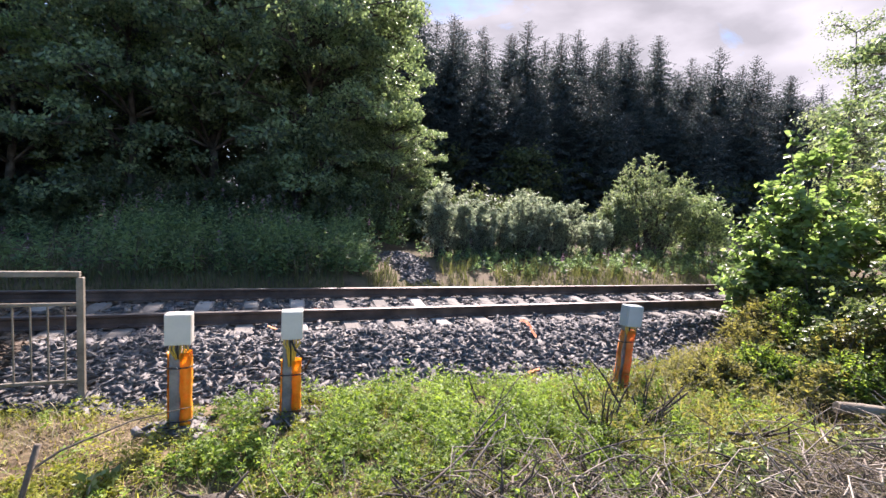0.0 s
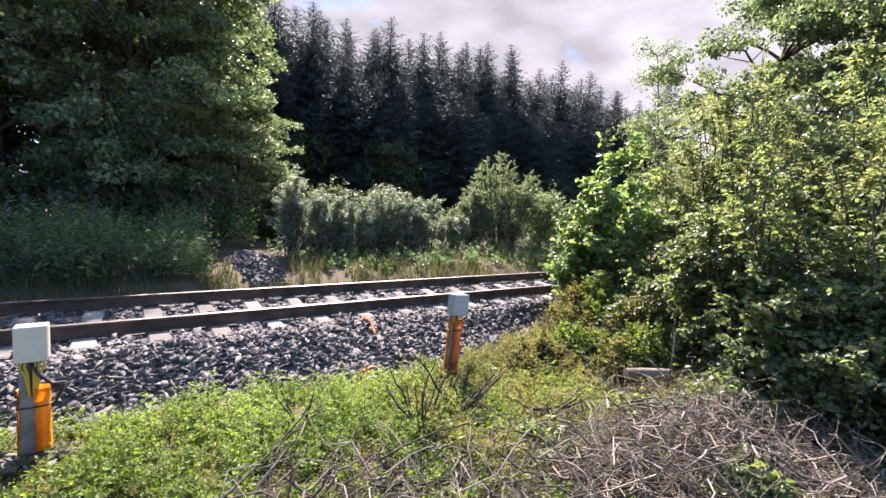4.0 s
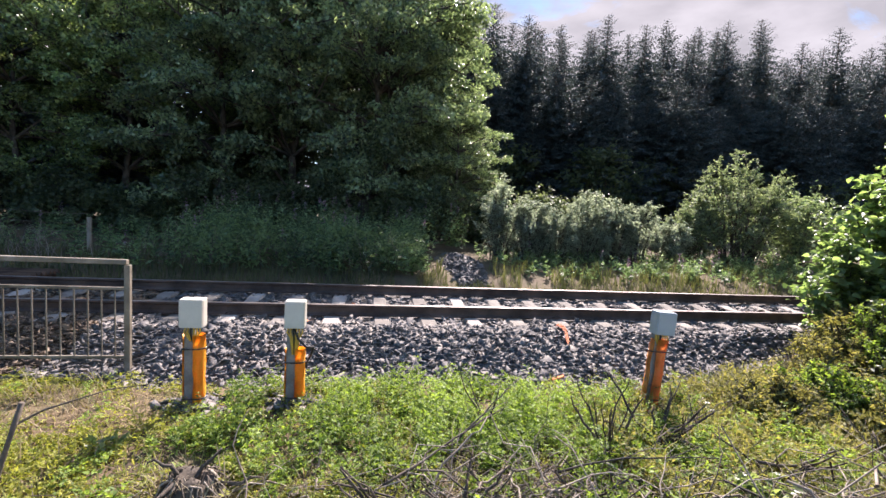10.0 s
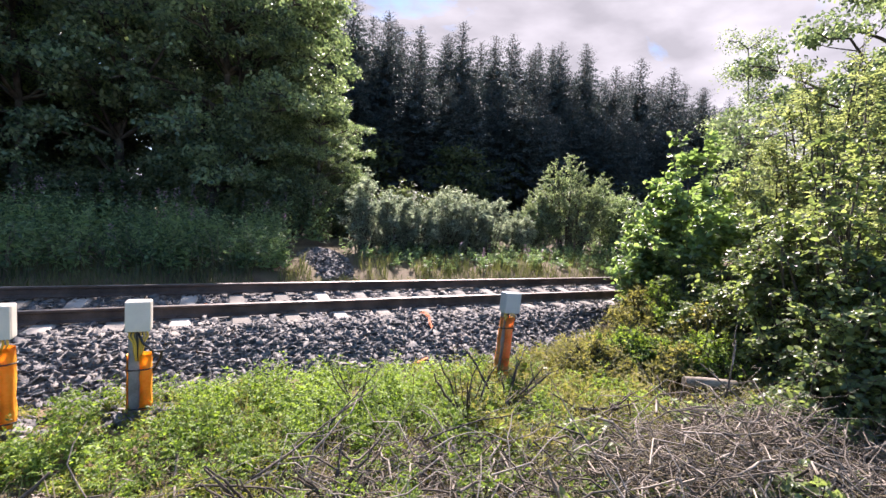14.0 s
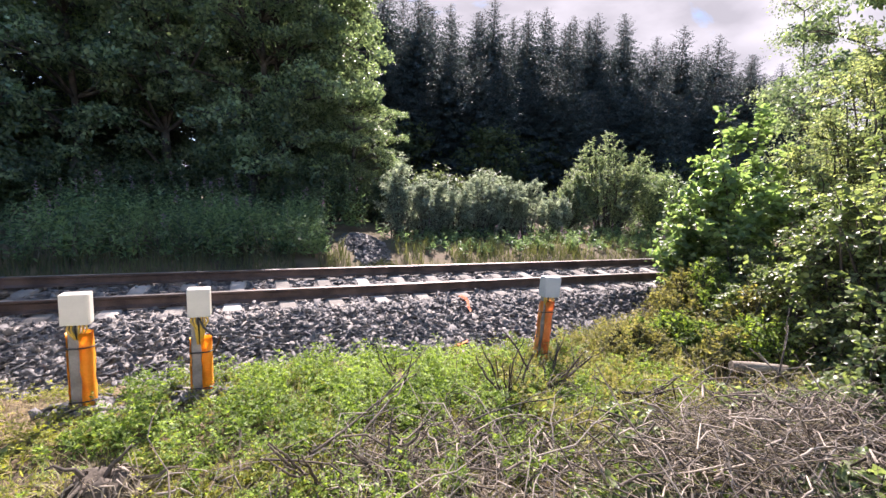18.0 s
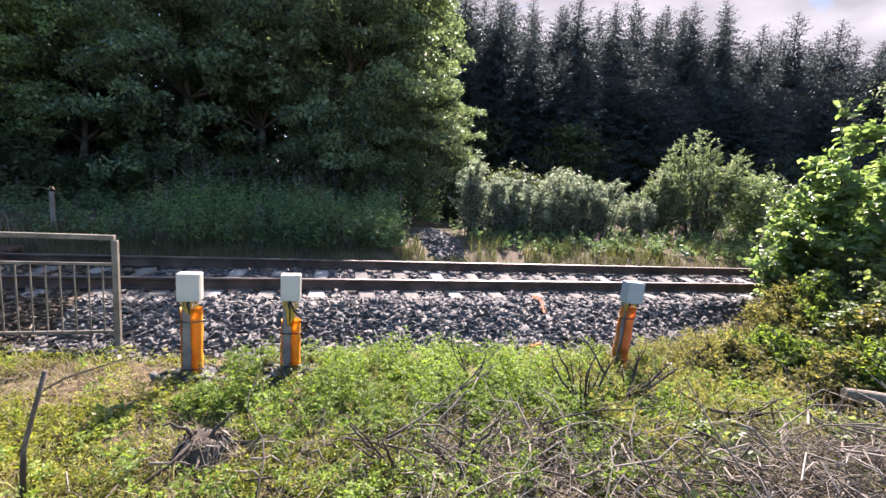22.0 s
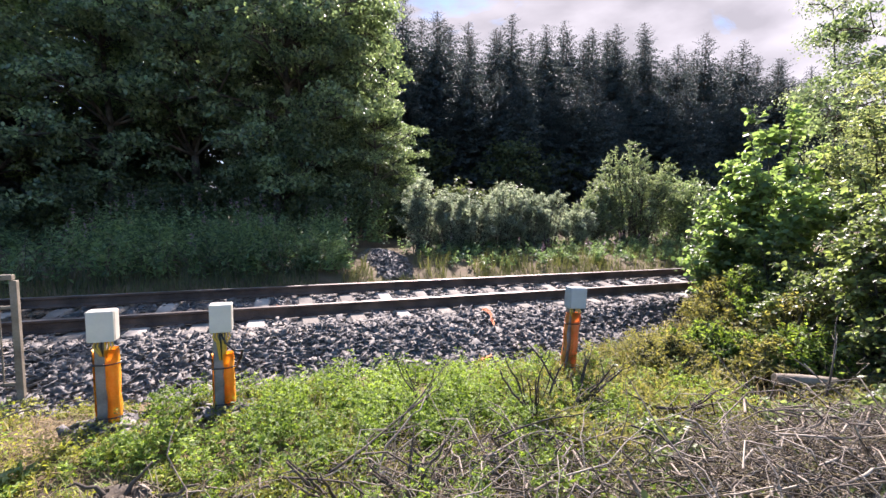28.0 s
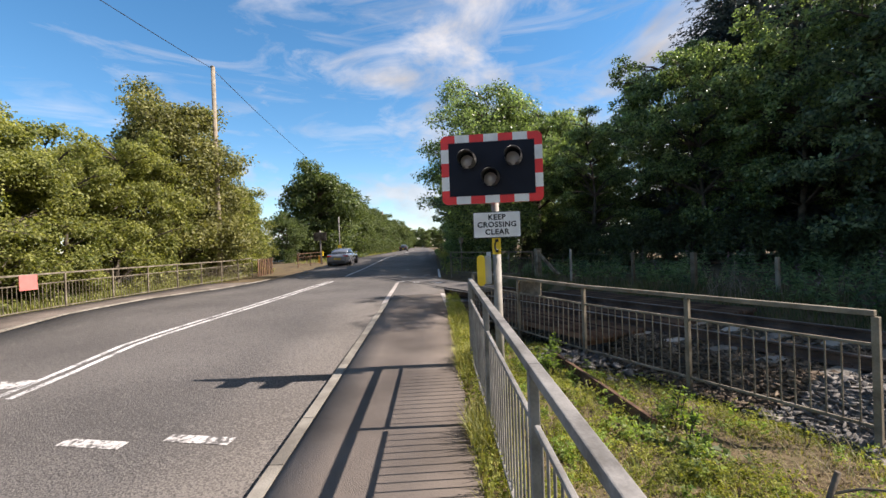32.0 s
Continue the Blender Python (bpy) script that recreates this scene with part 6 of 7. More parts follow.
def build_bank():
    rng = np.random.default_rng(41)
    n = 7600
    x = rng.uniform(-19, 18, n)
    y = 4.3 + 4.6 * rng.random(n) ** 1.1
    a_b = np.array([ab(u, v)[0] for u, v in zip(x, y)])
    k = (a_b < 22) & ~((x > 2.2) & (x < 4.2) & (y < 8.5)) & ~((x < -6) & (y < 5.3))
    x, y = x[k], y[k]
    h = rng.uniform(0.6, 1.1, len(x)) + 0.5 * patch(x, y, 0.5, 1.0) + 0.12 * (y - 4.3)
    keep = (rng.random(len(x)) < np.where(x < -4.2, 0.22, 1.0)) & ~((x > 4) & (rng.random(len(x)) < 0.82))
    keep &= rng.random(len(x)) < 0.75 + 0.9 * patch(x, y, 0.9, 6.0)
    x, y, h = x[keep], y[keep], h[keep]
    h = np.clip(h, 0.35, 1.9) * np.where(x < -4.2, 0.5, 1.0) * np.where(x > 4, 0.36, 1.0)
    V, F = weed_plants(x, y, ground_at(x, y), h, rng, 24, 0.17, 0.32)
    tagged(new("bank_weeds", mesh_np("bank_weeds", V, F, LEAF_BANK)), "tall dark willowherb and weeds on the far bank", "weeds", kind="stuff")
    m = rng.random(len(x)) < 0.05
    x2, y2 = x[m], y[m]
    z2 = ground_at(x2, y2) + h[m]
    q = np.repeat(np.arange(len(x2)), 26)
    dz = rng.uniform(0, 0.32, len(q))
    P = np.stack([x2[q] + rng.normal(size=len(q)) * 0.02, y2[q] + rng.normal(size=len(q)) * 0.02, z2[q] + dz - 0.02], 1)
    V, F = leaves_np(P, 0.045, rng, 0.6, 0.2)
    tagged(new("willowherb_flowers", mesh_np("willowherb_flowers", V, F, PINK)), "fading pink willowherb spikes", "flowers", kind="stuff")
    n = 19000
    x = rng.uniform(-16, 20, n)
    y = 3.55 + np.where(x > 10, 4.5, 1.7) * rng.random(n) ** 1.5
    k = (patch(x, y, 0.9, 5.0) > -0.25) & ~((x > 2.6) & (x < 3.9) & (y > 3.8))
    k &= np.array([ab(u, v)[0] for u, v in zip(x, y)]) < 20
    k &= ~((x > 3.8) & (rng.random(n) < 0.1))
    x, y = x[k], y[k]
    V, F = blades(x, y, ground_at(x, y) - 0.02, rng.uniform(0.12, 0.5, len(x)) * (0.5 + 0.5 * np.clip((y - 3.5) / 0.8, 0, 1)), rng, 0.009, 0.4)
    tagged(new("bank_grass", mesh_np("bank_grass", V, F, GRASS_BANK)), "dull bank grass beyond the track", "grass", kind="stuff")
    # heap of spare ballast on the bank
    n = 2600
    t, r = rng.uniform(0, 6.28, n), np.sqrt(rng.random(n))
    x = 3.25 + 0.75 * r * np.cos(t)
    y = 5.6 + 2.0 * r * np.sin(t)
    z = -0.14 + 0.34 * (1 - r ** 1.6) + (y - 5.6) * 0.12
    V, F = stones_np(np.stack([x, y, z], 1), np.full((n, 1), 0.085), rng)
    tagged(new("ballast_heap", mesh_np("ballast_heap", V, F, M_BALLAST)), "heap of spare ballast stones on the far bank", "gravel heap", kind="stuff")
    bm = bmesh.new()
    rings = []
    for rr, zz in ((1.0, -0.4), (0.85, -0.12), (0.6, 0.02), (0.3, 0.13), (0.05, 0.18)):
        rings.append([bm.verts.new((3.25 + 0.75 * rr * math.cos(q), 5.6 + 2.0 * rr * math.sin(q), zz + 0.2 * rr * math.sin(q))) for q in (2 * math.pi * k / 16 for k in range(16))])
    for A, B in zip(rings, rings[1:]):
        for k in range(16):
            bm.faces.new((A[k], A[(k + 1) % 16], B[(k + 1) % 16], B[k])).smooth = True
    bm.faces.new(rings[-1])
    tagged(part("heap_core", bm, M_BALLAST_BED), "packed core of the ballast heap", "gravel heap", kind="stuff")


def twig_path(rng, p, d, length, r, wob=0.12, n=5):
    d = np.asarray(d, float) / np.linalg.norm(d)
    s = np.linspace(0, 1, n)[:, None]
    P = np.asarray(p) + d * length * s + np.cumsum(rng.normal(size=(n, 3)) * wob * length / n, axis=0) * (s > 0)
    return P, np.linspace(r, r * 0.35, n)


def build_sticks():
    rng = np.random.default_rng(51)
    # brushwood: a tangle of cut dead twigs
    paths = []
    for k in range(4300):
        if k > 3300:
            x, y = 5.0 + 0.7 * rng.normal(), -5.4 + 0.45 * rng.normal()
        elif k < 2500:
            x, y = 3.9 + 1.4 * rng.normal(), -4.85 + 0.5 * rng.normal()
        else:
            x, y = 1.5 + 0.8 * rng.normal(), -4.15 + 0.3 * rng.normal()
        if y > -3.3 or ab(x, y)[1] < 0.8 or x > 7.2 or (x > 5.2 and rng.random() < 0.55) or (x > 2.9 and y > -4.15 and rng.random() < 0.8):
            continue
        pile = 0.36 * math.exp(-((x - 3.8) / 1.8) ** 2 - ((y + 4.95) / 0.55) ** 2)
        z = ground_z(x, y) + 0.02 + pile * rng.random() * 1.2
        az = rng.normal() * 0.7 + (0 if rng.random() < 0.6 else 1.4)
        L = rng.uniform(0.15, 0.55) + 0.7 * rng.random() ** 4
        d = (math.cos(az), math.sin(az), rng.normal() * 0.34)
        p0 = np.array((x, y, z)) - np.array(d) * L * 0.5
        p0[2] = max(p0[2], ground_z(x, y) + 0.01)
        paths.append(twig_path(rng, p0, d, L, 0.002 + 0.009 * rng.random() ** 3.2, 0.46, 7))
    paths.sort(key=lambda q: -q[1][0])
    pile = thing("brushwood_pile", 3.6, -4.5, ground_z(3.6, -4.5), 0, "pile of cut dead twigs and branches on the verge", "brushwood")
    for P, R in paths[:280]:
        V, F = tubes_np([(P - np.array(pile.matrix_basis.translation), R)], 5)
        part("twig", mesh_np("twig", V, F, M_TWIG), None, pile)
    V, F = tubes_np(paths[280:], 4)
    tagged(new("fine_brushwood", mesh_np("fine_brushwood", V, F, M_TWIG)), "tangle of fine dead twigs on the verge", "brushwood", kind="stuff")
    # straw litter
    paths = []
    for k in range(2600):
        x, y = (rng.uniform(0.8, 6.4) if k < 900 else 4.0 + 1.1 * rng.normal()), -4.95 + 0.45 * rng.normal()
        if ab(x, y)[1] < 0.8 or y > -3.4:
            continue
        z = ground_z(x, y) + 0.03 + 0.34 * rng.random() * math.exp(-((x - 3.8) / 1.9) ** 2 - ((y + 4.95) / 0.55) ** 2)
        az = rng.uniform(0, 6.28)
        L = rng.uniform(0.15, 0.5)
        paths.append(twig_path(rng, (x, y, z), (math.cos(az), math.sin(az), 0.1 * rng.normal()), L, 0.003, 0.2, 4))
    V, F = tubes_np(paths, 3)
    tagged(new("dead_stalks", mesh_np("dead_stalks", V, F, GRASS_DRY)), "bleached dead stalks lying on the brushwood", "brushwood", kind="stuff")

    # cut shrub stumps with upright broken shoots
    def stump(x, y, n, h, spread, r):
        root = thing("cut_shrub_stump", x, y, ground_z(x, y) - 0.03, 0, "cut-back shrub stump with bare broken shoots", "stump", "cut stumps on the verge")
        bm = bmesh.new()
        tube(bm, [(0, 0, 0), (0.01, 0, 0.08), (0.0, 0.01, 0.15)], [r * 1.1, r * 0.8, r * 0.25], 8)
        part("base", bm, M_TWIG, root)
        for k in range(n):
            az = rng.uniform(0, 6.28)
            d = np.array((math.cos(az) * spread, math.sin(az) * spread, 0.75)) * np.array((1.5, 1.2, 1.0))
            P, R = twig_path(rng, (0.03 * math.cos(az), 0.03 * math.sin(az), 0.08), d, h * rng.uniform(0.45, 1.2), r * rng.uniform(0.16, 0.4), 0.16, 7)
            bm = bmesh.new()
            tube(bm, [tuple(p) for p in P], list(R), 6)
            for j in (3, 4, 5):
                if rng.random() < 0.7:
                    Q, S = twig_path(rng, P[j], d + rng.normal(size=3) * 0.9, h * rng.uniform(0.15, 0.4), R[j] * 0.55, 0.25, 4)
                    tube(bm, [tuple(q) for q in Q], list(S), 4)
            part("shoot", bm, M_SHOOT, root)
    for x, y, n, h, s, r in ((2.57, -3.5, 9, 0.5, 0.35, 0.05), (3.05, -3.45, 7, 0.55, 0.5, 0.05), (1.74, -3.05, 6, 0.45, 0.3, 0.03), (0.9, -4.15, 8, 0.42, 0.45, 0.045), (1.3, -4.2, 6, 0.35, 0.5, 0.04), (3.7, -3.9, 7, 0.5, 0.7, 0.045), (2.2, -4.0, 6, 0.4, 0.7, 0.04), (4.5, -4.1, 6, 0.5, 0.7, 0.04)):
        stump(x, y, n, h, s, r)
    # longer branches leaning over the pile
    for p, d, L, r in (((0.85, -4.0, -0.25), (1, 0.55, 0.25), 1.0, 0.010), ((2.9, -3.6, -0.25), (1, 0.3, 0.3), 0.9, 0.007), ((2.0, -3.9, -0.28), (1, -0.2, 0.1), 1.1, 0.008), ((3.4, -4.0, -0.2), (1, 0.2, 0.05), 1.1, 0.013), ((1.4, -3.5, -0.25), (0.8, 0.4, 0.5), 0.7, 0.008), ((4.4, -4.6, 0.0), (0.3, 0.1, 1), 0.6, 0.008)):
        P, R = twig_path(rng, p, d, L, r, 0.12, 8)
        bm = bmesh.new()
        tube(bm, [tuple(q) for q in P], list(R), 6)
        for k in (3, 5):
            Q, S = twig_path(rng, P[k], np.array(d) + rng.normal(size=3) * 0.5, L * 0.35, r * 0.5, 0.15)
            tube(bm, [tuple(q) for q in Q], list(S), 5)
        tagged(part("fallen_branch", bm, M_TWIG), "bare grey fallen branch on the brushwood", "branch", "fallen branches")
    # pale dead stems on the far bank beside the fence post
    paths = []
    for k in range(330):
        cx = rng.choice([-7.3, -6.8, -6.4]) if k < 90 else rng.uniform(-5, 2)
        x, y = cx + 0.25 * rng.normal(), 4.45 + 0.4 * rng.random()
        d = (0.5 * rng.normal(), 0.25 * rng.normal(), 1.0)
        paths.append(twig_path(rng, (x, y, ground_z(x, y)), d, rng.uniform(0.4, 1.1), rng.uniform(0.003, 0.007), 0.3, 6))
    V, F = tubes_np(paths, 4)
    tagged(new("dead_bank_stems", mesh_np("dead_bank_stems", V, F, M_TWIG)), "pale dead weed stems on the far bank", "weeds", kind="stuff")
    # the sapling stake by the railing
    bm = bmesh.new()
    P = [(-1.10, -4.14, -0.5), (-1.09, -4.11, -0.1), (-1.06, -4.06, 0.1), (-1.02, -4.02, 0.3)]
    tube(bm, P, [0.015, 0.014, 0.012, 0.014], 7)
    tube(bm, [(-1.04, -4.04, 0.19), (-0.95, -3.98, 0.24), (-0.7, -3.86, 0.3), (-0.45, -3.75, 0.3)], [0.007, 0.006, 0.004, 0.002], 5)
    tagged(part("cut_sapling", bm, M_TWIG), "thin cut sapling stem with one side twig", "sapling")
    bm = bmesh.new()
    tube(bm, [(-1.55, -4.45, -0.5), (-1.56, -4.43, -0.05)], [0.016, 0.013], 7)
    tagged(part("cut_sapling", bm, M_TWIG), "short cut sapling stub", "sapling")
    # root stump with straw
    x, y = -0.3, -3.75
    z = ground_z(x, y)
    root = thing("root_stump", x, y, z, 0, "old brown root stump half covered in straw", "stump")
    bm = bmesh.new()
    rings = []
    for rr, zz in ((0.21, -0.06), (0.18, 0.05), (0.14, 0.12), (0.08, 0.13), (0.04, 0.07)):
        rings.append([bm.verts.new((rr * (1 + 0.55 * noise.noise((2 * q, rr * 9, 3))) * math.cos(q), 0.8 * rr * math.sin(q), zz + 0.10 * noise.noise((q * 1.7, zz * 4, 1)))) for q in (2 * math.pi * k / 14 for k in range(14))])
    for A, B in zip(rings, rings[1:]):
        for k in range(14):
            bm.faces.new((A[k], A[(k + 1) % 14], B[(k + 1) % 14], B[k])).smooth = True
    bm.faces.new(rings[-1])
    part("crown", bm, M_BARK, root)
    for k, (d, L, r) in enumerate((((1, -0.1, 0.05), 0.34, 0.024), ((0.35, 0.3, 0.55), 0.26, 0.026), ((-1, -0.75, -0.35), 0.42, 0.024), ((-0.8, -1.0, -0.4), 0.36, 0.018), ((-0.9, 0.1, 0.2), 0.3, 0.02), ((0.2, -1.0, -0.35), 0.26, 0.016))):
        P, R = twig_path(rng, (0.08 * d[0], 0.08 * d[1], 0.10), d, 0.85 * L, 0.75 * r, 0.4)
        bm = bmesh.new()
        tube(bm, [tuple(q) for q in P], list(R), 6)
        part("root", bm, M_TWIG, root)
    fibres = []
    for k in range(70):
        q = rng.uniform(0, 6.28)
        r0 = rng.uniform(0.08, 0.17)
        fibres.append(twig_path(rng, (r0 * math.cos(q), 0.8 * r0 * math.sin(q), 0.15 - 0.3 * (r0 - 0.08)), (0.5 * math.cos(q), 0.5 * math.sin(q), -0.8), rng.uniform(0.08, 0.24), rng.uniform(0.003, 0.008), 0.35, 5))
    V, F = tubes_np(fibres, 4)
    part("root_tangle", mesh_np("root_tangle", V, F, M_TWIG), None, root, "pale hanging root fibres")
    n = 130
    t, q = rng.uniform(0, 6.28, n), 0.14 + 0.22 * np.sqrt(rng.random(n))
    bx, by = q * np.cos(t), 0.8 * q * np.sin(t)
    V, F = blades(bx, by, 0.18 - 0.5 * q, rng.uniform(0.03, 0.10, n), rng, 0.004, 2.2)
    part("straw", mesh_np("straw", V, F, GRASS_DRY), None, root, "bleached straw over the stump")
    # sawn log end by the brambles
    bm = bmesh.new()
    tube(bm, [(4.86, -3.93, -0.17), (5.05, -4.03, -0.17), (5.3, -4.18, -0.18)], [0.055, 0.058, 0.06], 12)
    tagged(part("log", bm, M_TIMBER), "pale sawn log lying under the brambles", "log")
    # brown boards in the grass
    for (x0, y0), (x1, y1), w in (((-5.4, -2.1), (-2.85, -3.03), 0.17),):
        bm = bmesh.new()
        L = math.hypot(x1 - x0, y1 - y0)
        m = Matrix.Translation(((x0 + x1) / 2, (y0 + y1) / 2, ground_z((x0 + x1) / 2, (y0 + y1) / 2) + 0.07)) @ Matrix.Rotation(math.atan2(y1 - y0, x1 - x0), 4, "Z") @ Matrix.Rotation(radians(82), 4, "X")
        box(bm, 0, 0, 0, L, w, 0.06, m, 0.006)
        tagged(part("timber_board", bm, M_BROWN), "brown weathered board lying in the grass", "board")
    # orange rag on the ballast
    bm = bmesh.new()
    rows = []
    for k in range(9):
        s = k / 8
        x = 3.45 - 0.10 * s + 0.04 * math.sin(5 * s)
        y = -0.55 - 0.70 * s
        w = 0.05 * (1 - 0.4 * s)
        z = bed_z(x, y) + 0.06 + 0.02 * math.sin(9 * s)
        rows.append([bm.verts.new((x - w * 0.9, y - 0.02, z)), bm.verts.new((x, y + 0.01, z + 0.03)), bm.verts.new((x + w * 0.9, y + 0.02, z))])
    for A, B in zip(rows, rows[1:]):
        for k in range(2):
            bm.faces.new((A[k], A[k + 1], B[k + 1], B[k])).smooth = True
    bmesh.ops.solidify(bm, geom=list(bm.faces), thickness=0.006)
    tagged(part("orange_rag", bm, M_RAG), "crumpled strip of orange plastic on the ballast", "plastic strip")
    for x, y in ((2.85, -1.95), (-0.12, -0.42), (0.52, 0.62)):
        bm = bmesh.new()
        box(bm, 0, 0, 0, 0.16, 0.06, 0.012, Matrix.Translation((x, y, bed_z(x, y) + 0.06)) @ Matrix.Rotation(x, 4, "Z") @ Matrix.Rotation(0.4, 4, "Y"), 0.004)
        tagged(part("orange_scrap", bm, M_RAG), "scrap of orange plastic on the ballast", "plastic strip")
    # stones spilled through the railing and at the feet of the posts
    P = [(-5.25 + 0.34 * rng.normal(), -1.8 + 0.2 * rng.normal(), ground_z(-5.25, -1.8) + 0.17 * rng.random()) for k in range(800)]
    for cx, cy in ((-0.76, -2.5), (0.085, -2.5)):
        for k in range(120):
            P.append((cx + 0.11 * rng.normal(), cy + 0.09 * rng.normal(), ground_z(cx, cy) + 0.06 * rng.random()))
    V, F = stones_np(np.array(P), np.full((len(P), 1), 0.07), rng)
    tagged(new("footing_stones", mesh_np("footing_stones", V, F, M_BALLAST)), "stones heaped round the post feet", "ballast", kind="stuff")


build_verge()
build_bank()
build_sticks()


# ---- the crossing and what stands round it ----
def build_crossing():
    # angled timber slats that keep walkers off the line
    guard = thing("trespass_guard", 0, 0, 0, 0, "brown slatted timber guard laid over the track edge", "timber guard")
    bm = bmesh.new()
    prof = [(-0.045, 0.0), (0.045, 0.0), (0.0, 0.075)]
    L = 5.4
    A = [bm.verts.new((-L / 2, u, v)) for u, v in prof]
    B = [bm.verts.new((L / 2, u, v)) for u, v in prof]
    for k in range(3):
        bm.faces.new((A[k], A[(k + 1) % 3], B[(k + 1) % 3], B[k]))
    bm.faces.new(A)
    bm.faces.new(list(reversed(B)))
    bmesh.ops.recalc_face_normals(bm, faces=list(bm.faces))
    slat = finish(bm, "slat", M_BROWN)
    ys = [-1.42 + 0.115 * k for k in range(11)] + [0.2 + 0.115 * k for k in range(10)] + [1.75 + 0.115 * k for k in range(12)]
    for y in ys:
        ob = part("slat", slat, None, guard)
        ob.matrix_basis = pose(-7.95, y, -0.155 if y < 1.6 else -0.12)
    for x in (-10.5, -8.7, -7.0, -5.4):
        for y0, y1 in ((-1.48, -0.2), (0.12, 1.32), (1.68, 3.1)):
            bm = bmesh.new()
            box(bm, x, (y0 + y1) / 2, -0.2, 0.1, y1 - y0, 0.1, None, 0.006)
            part("bearer", bm, M_BROWN, guard)
    # surface panels between the rails in the road
    deck = thing("crossing_deck", 0, 0, 0, 0, "dark rubber and asphalt deck between the rails in the road", "crossing deck", kind="structure")
    for k in range(9):
        x = -13.0 - 1.8 * k
        bm = bmesh.new()
        box(bm, x, 0.752, -0.04, 1.78, 1.30, 0.12, Matrix.Rotation(0.0299, 4, "X"), 0.006)
        a, b = ab(x, 0.75)
        part("deck_panel", bm, M_ASPHALT, deck)

    # flat dark strips stand in for the shaded flangeway grooves across the road
    for y in (-0.075, 1.43):
        bm = bmesh.new()
        prev = None
        for k in range(48):
            x = -10.8 - 0.42 * k
            row = [bm.verts.new((x, y + v, max(surf(*ab(x, y)), -0.05 if y < 1 else 0.0) + 0.008)) for v in (-0.06, 0.06)]
            if prev:
                bm.faces.new((prev[0], prev[1], row[1], row[0]))
            prev = row
        bmesh.ops.recalc_face_normals(bm, faces=list(bm.faces))
        part("flangeway", bm, M_GROOVE, deck, "flat dark strip for the shaded groove beside the rail")

    # fence along the far side of the track
    fence = thing("lineside_fence", -8, 5.1, 0, 0, "timber and wire fence along the far side of the line", "fence")
    inv = fence.matrix_basis.inverted()
    for x, w, h, mat in ((-8.0, 0.13, 1.03, M_TIMBER), (-10.07, 0.08, 1.03, M_TIMBER), (-12.95, 0.07, 1.15, M_CONCRETE), (-14.95, 0.22, 1.2, M_TIMBER), (-5.9, 0.08, 0.9, M_TIMBER)):
        bm = bmesh.new()
        z = ground_z(x, 5.1)
        box(bm, x, 5.1, (h + z) / 2 - 0.1, w, w, h - z + 0.2, inv, 0.012)
        part("post", bm, mat, fence)
    bm = bmesh.new()
    m = inv @ Matrix.Translation((-14.3, 5.08, 0.62)) @ Matrix.Rotation(radians(36), 4, "Y")
    box(bm, 0, 0, 0, 1.6, 0.1, 0.11, m, 0.008)
    part("brace", bm, M_TIMBER, fence)
    for h in (0.35, 0.55, 0.75, 0.98):
        bm = bmesh.new()
        pts = [(-14.95 + 9.05 * k / 12, 5.03, h + 0.02 * math.sin(k * 2.1)) for k in range(13)]
        tube(bm, [inv @ Vector(p) for p in pts], 0.004, 4)
        part("wire", bm, M_GALV_OLD, fence)
    pts = [(-15.3, 5.1, 0.0), (-17.0, 5.05, 0.0), (-18.7, 4.6, 0.0), (-20.5, 3.8, 0.05)]
    railing("crossing_railing", 1.1, pts, M_GALV_OLD, "dark steel railing at the far corner of the crossing", spacing=0.14)
    bm = bmesh.new()
    box(bm, -18.2, 4.68, 0.95, 0.38, 0.02, 0.3, None, 0.004)
    tagged(part("notice", bm, M_WHITE), "small white notice on the far railing", "sign")
    # board tied to the trackside railing
    bm = bmesh.new()
    box(bm, -6.75, -1.5, 0.585, 0.66, 0.02, 0.27, None, 0.005)
    ob = tagged(part("notice_board", bm, M_TIMBER), "weathered pale board fixed to the trackside railing", "sign")
    # equipment on the far left corner
    for a, b, h, box_h in ((40, -10.25, 3.0, 1.4), ):
        x, y = rd(a, b)
        z = ground_z(x, y)
        root = thing("far_signal", x, y, z, math.degrees(math.atan2(RD.y, RD.x)) + 90, "grey back of a crossing signal with an orange base box", "signal")
        bm = bmesh.new()
        tube(bm, [(0, 0, -0.2), (0, 0, h)], 0.06, 10)
        part("pole", bm, M_GALV, root)
        bm = bmesh.new()
        box(bm, 0, 0.06, h - 0.55, 1.15, 0.06, 0.75, None, 0.03)
        part("backboard", bm, M_BARK, root, "plain dark back of the board")
        bm = bmesh.new()
        box(bm, 0.1, -0.15, 0.4, 0.3, 0.25, 0.7, None, 0.02)
        part("base_box", bm, M_ORANGE, root, "orange barrier machine box")
        bm = bmesh.new()
        box(bm, -0.12, -0.1, 0.9, 0.16, 0.16, 0.4, None, 0.02)
        part("base_box", bm, M_YELLOW, root, "yellow housing")
    pts = []
    for a in (36.0, 37.5, 39.0):
        x, y = rd(a, -11.1 + 0.4 * (a - 36))
        pts.append((x, y, ground_z(x, y) + 0.1))
    railing("crossing_railing", 1.0, pts, M_BROWN, "low brown railing beyond the crossing", spacing=0.2)
    x, y = rd(42.0, -8.95)
    root = thing("warning_post", x, y, ground_z(x, y), 0, "thin grey post with a small yellow plate", "post")
    bm = bmesh.new()
    tube(bm, [(0, 0, -0.2), (0, 0, 4.3)], 0.05, 8)
    part("pole", bm, M_GALV, root)
    bm = bmesh.new()
